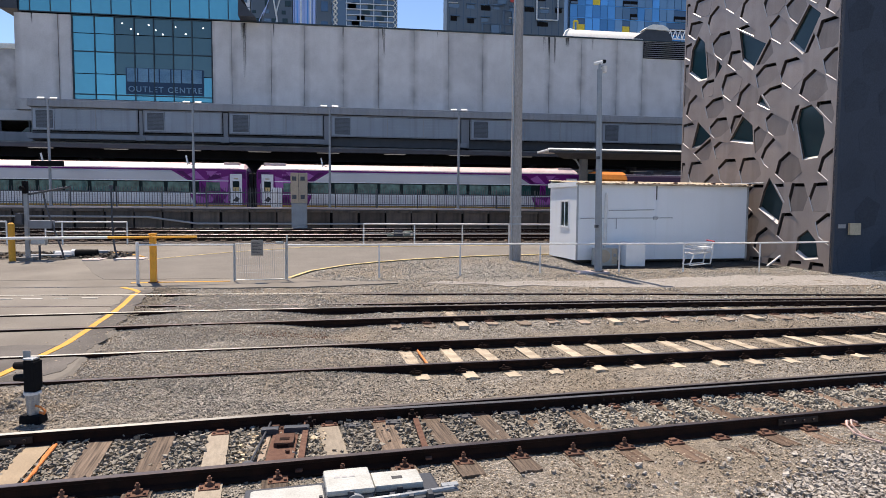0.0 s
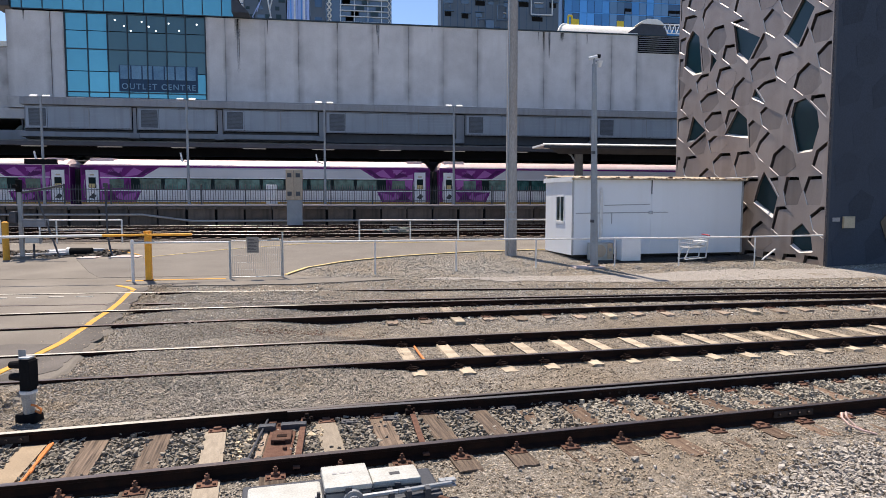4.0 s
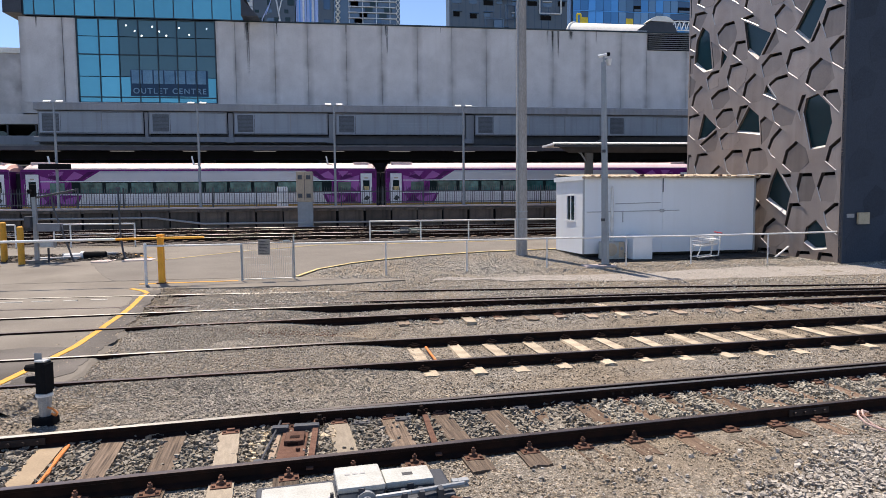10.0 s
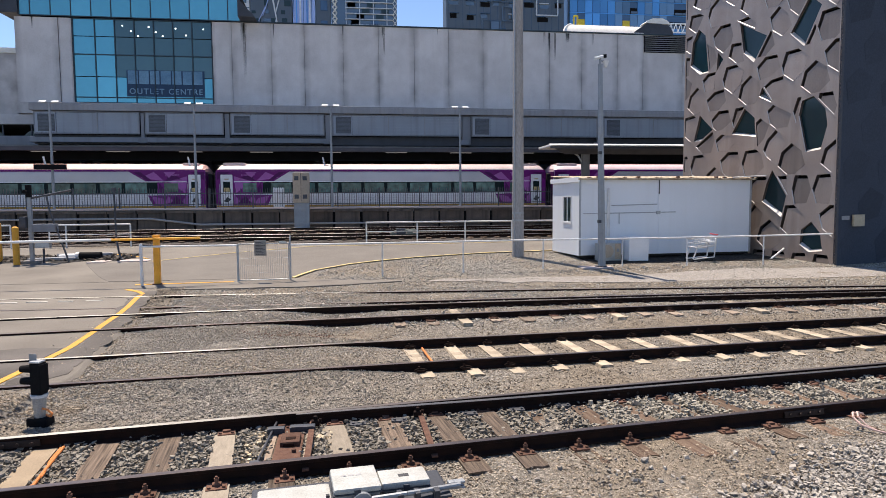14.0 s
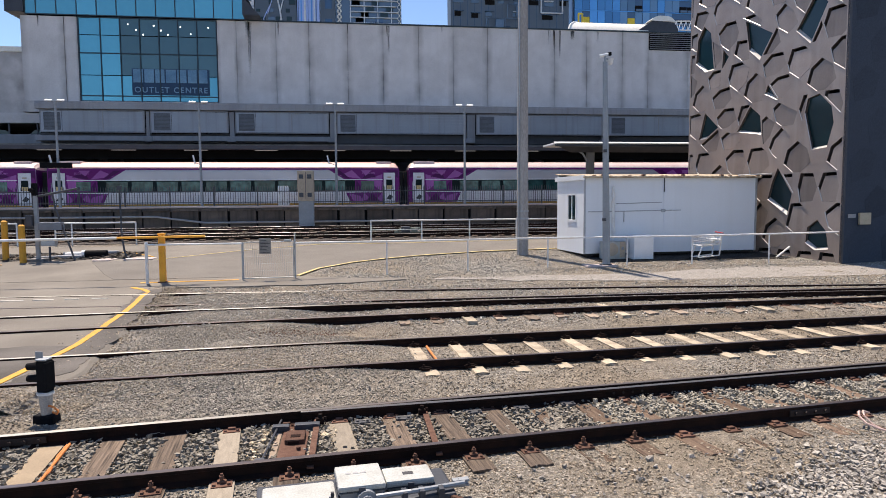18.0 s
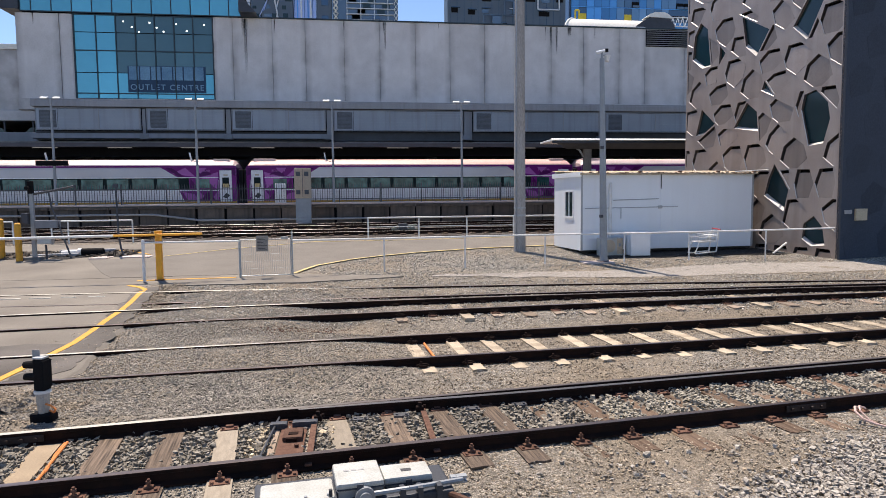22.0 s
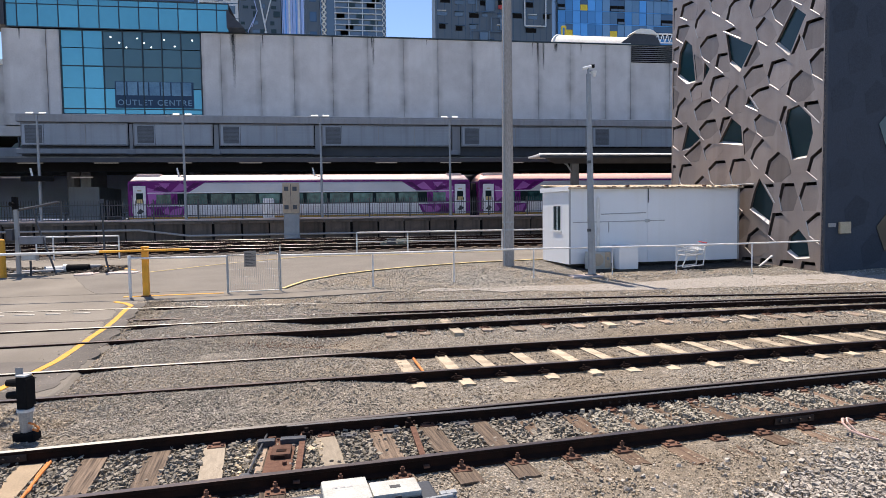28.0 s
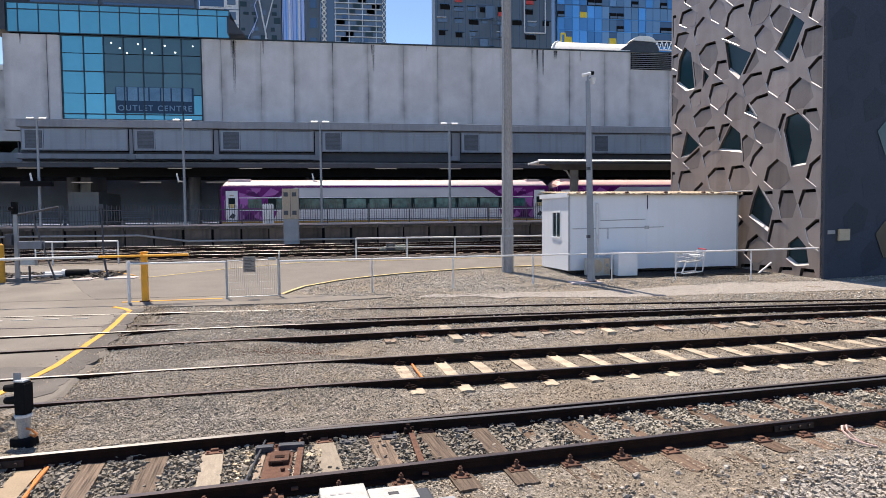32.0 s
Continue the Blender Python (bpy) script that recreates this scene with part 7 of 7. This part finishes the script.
corners = {}
for u, v, up in packed:
    ring = pentagon(u, v, up)
    for k, (p, q) in enumerate(ring):
        mids = [((p + ring[j][0]) / 2, (q + ring[j][1]) / 2) for j in ((k - 1) % 5, (k + 1) % 5)]
        notch = (u + (p - u) * 0.33, v + (q - v) * 0.33)
        found = next((c for c in corners if math.hypot(c[0] - p, c[1] - q) < 0.05), (p, q))
        corners.setdefault(found, []).extend(mids + [notch])
cells = [(list(w), True) for w in wins]
for (u, v), pts in corners.items():
    if len(pts) < 6:
        continue
    if len(pts) == 6:
        # two pentagons and a thin rhomb: the panel reaches into the rhomb
        mu, mv = sum(p[0] for p in pts) / 6 - u, sum(p[1] for p in pts) / 6 - v
        l = math.hypot(mu, mv)
        pts = pts + [(u - mu / l * 0.31, v - mv / l * 0.31)]
    pts = sorted(pts, key=lambda p: math.atan2(p[1] - v, p[0] - u))
    pts = [p for k, p in enumerate(pts) if math.hypot(p[0] - pts[k - 1][0], p[1] - pts[k - 1][1]) > 0.08]
    shape = shrunk(pts, 0.022)
    for px, pz, nx, nz in ((0.12, 0, -1, 0), (FL - 0.08, 0, 1, 0), (0, 0.06, 0, -1), (0, HT - 0.05, 0, 1)):
        shape = clip(shape, px, pz, nx, nz) if len(shape) > 2 else []
    for win in wins:
        if len(shape) < 3 or min(math.hypot(p[0] - u, p[1] - v) for p in win) > 2.4:
            continue
        cu, cv = sum(p[0] for p in win) / len(win), sum(p[1] for p in win) / len(win)
        best, keep = -1.0, []
        for (x0, z0), (x1, z1) in zip(win, win[1:] + win[:1]):
            l = math.hypot(x1 - x0, z1 - z0)
            nx, nz = (z1 - z0) / l, (x0 - x1) / l
            if (cu - x0) * nx + (cv - z0) * nz > 0:
                nx, nz = -nx, -nz
            part_out = clip(shape, x0 + nx * 0.06, z0 + nz * 0.06, -nx, -nz)
            size = abs(sum(p[0] * q[1] - q[0] * p[1] for p, q in zip(part_out, part_out[1:] + part_out[:1]))) if len(part_out) > 2 else 0
            if size > best:
                best, keep = size, part_out
        shape = keep
    clean = [p for k, p in enumerate(shape) if math.hypot(p[0] - shape[k - 1][0], p[1] - shape[k - 1][1]) > 0.06]
    if len(clean) >= 3 and 0.5 * abs(sum(p[0] * q[1] - q[0] * p[1] for p, q in zip(clean, clean[1:] + clean[:1]))) > 0.1:
        cells.append((clean, False))
bm = bmesh.new()
loops = []
outer = [bm.verts.new((0, y, z)) for y, z in ((0, 0), (0, HT), (FL, HT), (FL, 0))]
edges = [bm.edges.new((outer[k], outer[(k + 1) % 4])) for k in range(4)]
for pts, is_win in cells:
    ring = [bm.verts.new((0, p, q)) for p, q in pts]
    edges += [bm.edges.new((ring[k], ring[(k + 1) % len(ring)])) for k in range(len(ring))]
    loops.append((pts, is_win))
bmesh.ops.triangle_fill(bm, use_beauty=True, edges=edges)
part("panel_frame", bm, M["hex"], hexb)
for pts, is_win in loops:
    n = len(pts)
    cxp, czp = sum(p for p, q in pts) / n, sum(q for p, q in pts) / n
    u0, u1, v0, v1 = min(p for p, q in pts), max(p for p, q in pts), min(q for p, q in pts), max(q for p, q in pts)

    def depth(p, q):
        """Panels lean: deepest at the upper back corner, almost flush at the lower front one."""
        return 0.14 if is_win else 0.014 + 0.03 * (q - v0) / (v1 - v0) + 0.034 * (p - u0) / (u1 - u0)
    turn_ = 1 if sum(p[0] * q[1] - q[0] * p[1] for p, q in zip(pts, pts[1:] + pts[:1])) > 0 else -1
    lines = []
    for (x0, z0), (x1, z1) in zip(pts, pts[1:] + pts[:1]):
        l = math.hypot(x1 - x0, z1 - z0)
        nx, nz = turn_ * (z1 - z0) / l, turn_ * (x0 - x1) / l
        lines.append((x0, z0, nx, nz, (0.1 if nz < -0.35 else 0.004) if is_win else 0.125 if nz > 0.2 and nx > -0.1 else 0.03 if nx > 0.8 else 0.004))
    floor_ = []
    for k in range(n):
        (ax, az, anx, anz, ao), (bx, bz, bnx, bnz, bo) = lines[k - 1], lines[k]
        ca, cb = anx * ax + anz * az - ao, bnx * bx + bnz * bz - bo
        det = anx * bnz - anz * bnx
        floor_.append(((ca * bnz - cb * anz) / det, (anx * cb - bnx * ca) / det) if abs(det) > 0.05 else pts[k])
    bm = bmesh.new()
    ra = [bm.verts.new((0, p, q)) for p, q in pts]
    deep = 0.14 if is_win else 0.2
    rb_ = [bm.verts.new((deep, p, q)) for p, q in (floor_ if is_win else pts)]
    for k in range(n):
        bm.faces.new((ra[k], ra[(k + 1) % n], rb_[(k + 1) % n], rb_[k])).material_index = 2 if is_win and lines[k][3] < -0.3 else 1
    if not is_win:
        # a flush plate that leaves a deep slot along its upper edges, walled dark for shadow
        tilt_u, tilt_v = rh.uniform(-0.02, 0.03), rh.uniform(-0.005, 0.035)
        lean_by = lambda p, q: tilt_u * (p - cxp) + tilt_v * (q - czp) + 0.012
        ta = [bm.verts.new((lean_by(p, q), p, q)) for p, q in floor_]
        tb = [bm.verts.new((0.19, p, q)) for p, q in floor_]
        bm.faces.new(ta)
        for k in range(n):
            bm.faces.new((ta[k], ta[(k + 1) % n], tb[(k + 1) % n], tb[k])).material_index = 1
    # raised lip along the lower back edges, paler to paint the sun's glint
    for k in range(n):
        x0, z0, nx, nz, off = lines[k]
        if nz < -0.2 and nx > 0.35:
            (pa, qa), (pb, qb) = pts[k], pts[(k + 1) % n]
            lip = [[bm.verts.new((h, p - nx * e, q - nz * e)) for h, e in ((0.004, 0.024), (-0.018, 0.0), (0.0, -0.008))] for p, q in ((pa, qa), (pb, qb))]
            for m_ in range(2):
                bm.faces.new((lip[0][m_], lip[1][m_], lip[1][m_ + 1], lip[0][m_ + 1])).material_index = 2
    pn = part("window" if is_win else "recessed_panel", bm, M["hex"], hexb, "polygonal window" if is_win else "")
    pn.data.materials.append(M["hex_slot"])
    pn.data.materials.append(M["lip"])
    if is_win:
        part("pane", poly([(0.12, cxp + (p - cxp) * 1.01, czp + (q - czp) * 1.01) for p, q in floor_], -0.01), M["win_dark"], pn)
# black core behind the open slots deepens their painted shade
part("core", box(0.3, 0.1, 0, 15.8, FL, HT - 0.1), M["black"], hexb)
part("dark_wall", box(0.0, -0.06, 0, 16, 0.09, HT, 0.01), M["hex_dark"], hexb, "near-black panelled end wall")
part("corner_strip", box(-0.02, -0.075, 0, 0.02, 0.0, HT, 0.005), M["steel_dark"], hexb)
for k in range(9):
    for j in range(9):
        x, z = 0.3 + k * 1.7 + (0.8 if j % 2 else 0), 0.2 + j * 1.4
        part("facet", poly([(x, -0.062, z), (x + 0.9, -0.062, z + 0.25), (x + 1.15, -0.062, z + 1.0), (x + 0.45, -0.062, z + 1.3), (x - 0.15, -0.062, z + 0.75)], 0.004), M["hex_dark"], hexb)
for x, z in ((3.05, 4.6), (3.05, 0.8), (5, 6)):
    part("window", poly([(x - 0.45, -0.08, z + 0.9), (x, -0.08, z), (x + 0.9, -0.08, z), (x + 1.0, -0.08, z + 1.4), (x + 0.3, -0.08, z + 1.6)], 0.01), M["win_dark"], hexb)
part("roof_glazing", box(0.1, 0.1, HT - 0.05, 15, FL - 0.1, HT + 1.2, 0.02), M["teal"], hexb, "pale glass roof storey")
part("meter_box", box(0.66, -0.16, 1.5, 1.2, -0.075, 1.92, 0.01), M["meter"], hexb, "beige meter box")
part("notice", box(0.16, -0.095, 1.74, 0.52, -0.075, 1.88), M["sign_grey"], hexb, "small grey notice")
bar = thing("loose_beam", (16.6, 22.9, 0.48), "pale timber prop leaning on the wall", "prop")
part("timber", tube((-0.6, 0.0, 0.03), (0.05, 0.15, 0.42), 0.04, seg=6), M["pipe_white"], bar)

# ---- city towers behind ----
TY = 140.0


def tower(name, x0, x1, y, z1, material, label):
    t = thing(name, (x0, y, 0), label, "tower", kind="structure")
    part("shaft", box(0, 0, 1.0, x1 - x0, 5, z1, 0.2), M[material], t)
    return t, x1 - x0


t, w = tower("white_tower", -21.5, -18.6, TY, 70, "tower_white", "pale panelled tower behind the station")
for j in range(14):
    part("window", box(0.7, -0.15, 34 + j * 3.0, 2.3, 0.05, 35.6 + j * 3.0, 0.03), M["tower_glass"], t)
    part("joint", box(0, -0.05, 33 + j * 3.0, w, 0.02, 33.15 + j * 3.0), M["tower_slate"], t)
t, w = tower("dark_tower", -18.5, -10.2, TY, 75, "tower_dark", "dark glass tower with a pale zigzag frame")
part("frame_line", bent([(3.6, -0.2, 33), (5.2, -0.2, 40), (4.0, -0.2, 47), (6.4, -0.2, 55), (5.5, -0.2, 70)], 0.16, 6), M["tower_white"], t)
part("frame_line", bent([(6.5, -0.2, 33), (5.0, -0.2, 41), (7.4, -0.2, 50), (5.6, -0.2, 60)], 0.13, 6), M["tower_white"], t)
rt0 = random.Random(8)
for j in range(26):
    for k in range(4):
        if rt0.random() < 0.6:
            x, z = 0.4 + k * 2.0 + rt0.uniform(-0.3, 0.4), 33 + j * 1.6
            part("window", box(x, -0.1, z, x + rt0.uniform(0.7, 1.5), 0.05, z + rt0.uniform(0.5, 1.2), 0.02), M["win_dark" if rt0.random() < 0.7 else "tower_glass"], t)
for k in range(5):
    x, z = 1.2 + k * 1.3, 34 + 6.5 * k
    part("frame_line", bent([(x, -0.25, z), (x + 1.1, -0.25, z + 3.2), (x + 0.5, -0.25, z + 5.6), (x + 1.8, -0.25, z + 8.2)], 0.1, 6), M["tower_pale"], t)
t, w = tower("mirror_tower", -10.1, -5.6, TY, 80, "tower_pale", "pale blue reflective tower")
# strips in three tones paint the streaky reflections in the glass
for k in range(7):
    a = 0.2 + k * 0.62 + 0.12 * math.sin(k * 5)
    part("fin", box(a, -0.25, 20, a + 0.1 + 0.12 * (k % 3), 0, 80, 0.02), M["tower_slate" if k % 3 == 0 else "tower_blue" if k % 3 == 1 else "tower_white"], t)
t, w = tower("black_tower", -5.5, -2.4, TY, 80, "tower_dark", "black slab tower")
for j in range(10):
    part("window", box(1.0, -0.1, 34 + j * 4.0, 2.4, 0.05, 36 + j * 4.0, 0.02), M["tower_slate"], t)
t, w = tower("lattice_tower", -2.3, 11.2, TY, 80, "tower_glass", "grey glass tower with thin pale slabs and white lattice edges")
for j in range(40):
    z = 30 + j * 1.15
    part("slab", box(2.8, -0.4, z, w - 0.8 + 0.3 * math.sin(j * 2.1), 0.1, z + 0.17, 0.02), M["tower_white"], t)
    if j % 2 == 0:
        for x0, s in ((0.2, 1), (1.2, -1), (w - 0.9, 1)):
            part("lattice", bent([(x0, -0.4, z), (x0 + s * 0.8, -0.4, z + 1.15), (x0, -0.4, z + 2.3)], 0.06, 5, bent([(x0 + s * 0.8, -0.42, z), (x0, -0.42, z + 1.15), (x0 + s * 0.8, -0.42, z + 2.3)], 0.06, 5)), M["roof_white"], t)
for k in range(4):
    part("column", box(2.9 + k * 2.8, -0.3, 28, 3.05 + k * 2.8, 0, 78, 0.02), M["tower_white"], t)
for j in range(110):
    x, z = 3.2 + (j * 3.7) % (w - 5.5), 30.3 + (j * 7 % 40) * 1.15
    part("screen", box(x, -0.25, z, x + 1.6, 0.02, z + 0.8, 0.02), M["win_dark" if j % 4 else "tower_slate"], t)
tower("blue_tower", 11.6, 13.4, TY + 40, 52, "tower_blue", "slim blue tower in the distance")
t, w = tower("charcoal_tower", 21.6, 47.4, TY, 80, "tower_dark", "charcoal tower with red and grey balcony boxes")
rt = random.Random(5)
for j in range(16):
    for k in range(8):
        x, z = 0.6 + k * 3.2 + rt.uniform(-0.5, 0.7), 33.2 + j * 2.7 + rt.uniform(-0.2, 0.2)
        kind = rt.random()
        if rt.random() < 0.35:
            continue
        part("window", box(x, -0.12, z, x + rt.uniform(1.3, 2.4), 0.05, z + 0.9, 0.02), M["black" if kind < 0.6 else "tower_glass"], t)
        part("ledge", box(x - 0.1, -0.5, z + 0.95, x + 1.9, 0.05, z + 1.1, 0.02), M["tower_white" if kind > 0.8 else "tower_slate"], t)
        if kind < 0.22:
            part("red_panel", box(x, -0.3, z - 0.85, x + 1.6, 0.05, z - 0.05, 0.02), M["tower_red"], t)
for k in range(17):
    part("panel_seam", box(1.5 * k + 0.5, -0.03, 30, 1.5 * k + 0.58, 0.02, 80), M["tower_slate"], t)
for x, z in ((7.5, 38), (8.8, 45), (12, 41)):
    part("balcony_frame", bent([(x, -0.7, z), (x + 4, -0.7, z), (x + 4, -0.7, z + 3), (x, -0.7, z + 3), (x, -0.7, z)], 0.09, 6), M["tower_glass"], t)
    part("balcony_screen", box(x + 2, -0.6, z + 0.3, x + 3.8, -0.5, z + 2.8, 0.02), M["tower_glass"], t)
part("frame_line", bent([(19.5, -0.4, 60), (19.5, -0.4, 42.5), (24.2, -0.4, 42.5), (24.2, -0.4, 70)], 0.16, 6), M["tower_white"], t)
t, w = tower("blue_glass_tower", 48.6, 90, TY, 80, "tower_slate", "blue glass tower with scattered yellow panels")
for j in range(16):
    part("slab_line", box(0, -0.2, 32.35 + j * 2.75, w, 0.02, 32.5 + j * 2.75), M["tower_blue" if j % 3 else "tower_slate"], t)
    for k in range(24):
        x, z = k * 1.72, 32.5 + j * 2.75
        q = rt.random()
        m = "tower_yellow" if q < 0.06 else "tower_blue" if q < (0.8 if k < 6 else 0.3) else "tower_steel" if q < 0.8 else "black"
        part("pane", box(x + 0.05, -0.12, z + 0.06, x + 1.67, 0.05, z + (1.3 if m in ("tower_yellow", "black") else 2.62), 0.02), M[m], t)
        if m == "black":
            part("balcony_front", box(x + 0.05, -0.5, z, x + 1.67, -0.42, z + 0.5, 0.02), M["tower_glass"], t)
hoist = thing("yellow_hoist", (48.6, 100, 28.4), "yellow rooftop hoist arm", "hoist")
part("arm", bent([(-13.2, 0, 1.3), (-13.2, 0, 2.9), (-12.6, 0, 2.9), (-12.6, 0, 1.5), (-9.8, 0, 1.4)], 0.15, 8), M["tower_yellow"], hoist)
part("mast", tube((-12.9, 0, -27.3), (-12.9, 0, 1.5), 0.18, seg=8), M["tower_yellow"], hoist)
for x0, x1, z1, m in ((-66, -50, 58, "tower_dark"), (-49, -30, 64, "tower_dark"), (-29, -22, 60, "tower_slate")):
    t, w = tower("far_tower", x0, x1, TY + 15, z1, m, "dark glass office tower in the background")
    for j in range(9):
        part("spandrel", box(0, -0.2, 36 + j * 3.4, w, 0.05, 36.5 + j * 3.4, 0.02), M["tower_white" if m == "tower_slate" else "tower_slate"], t)


motions()
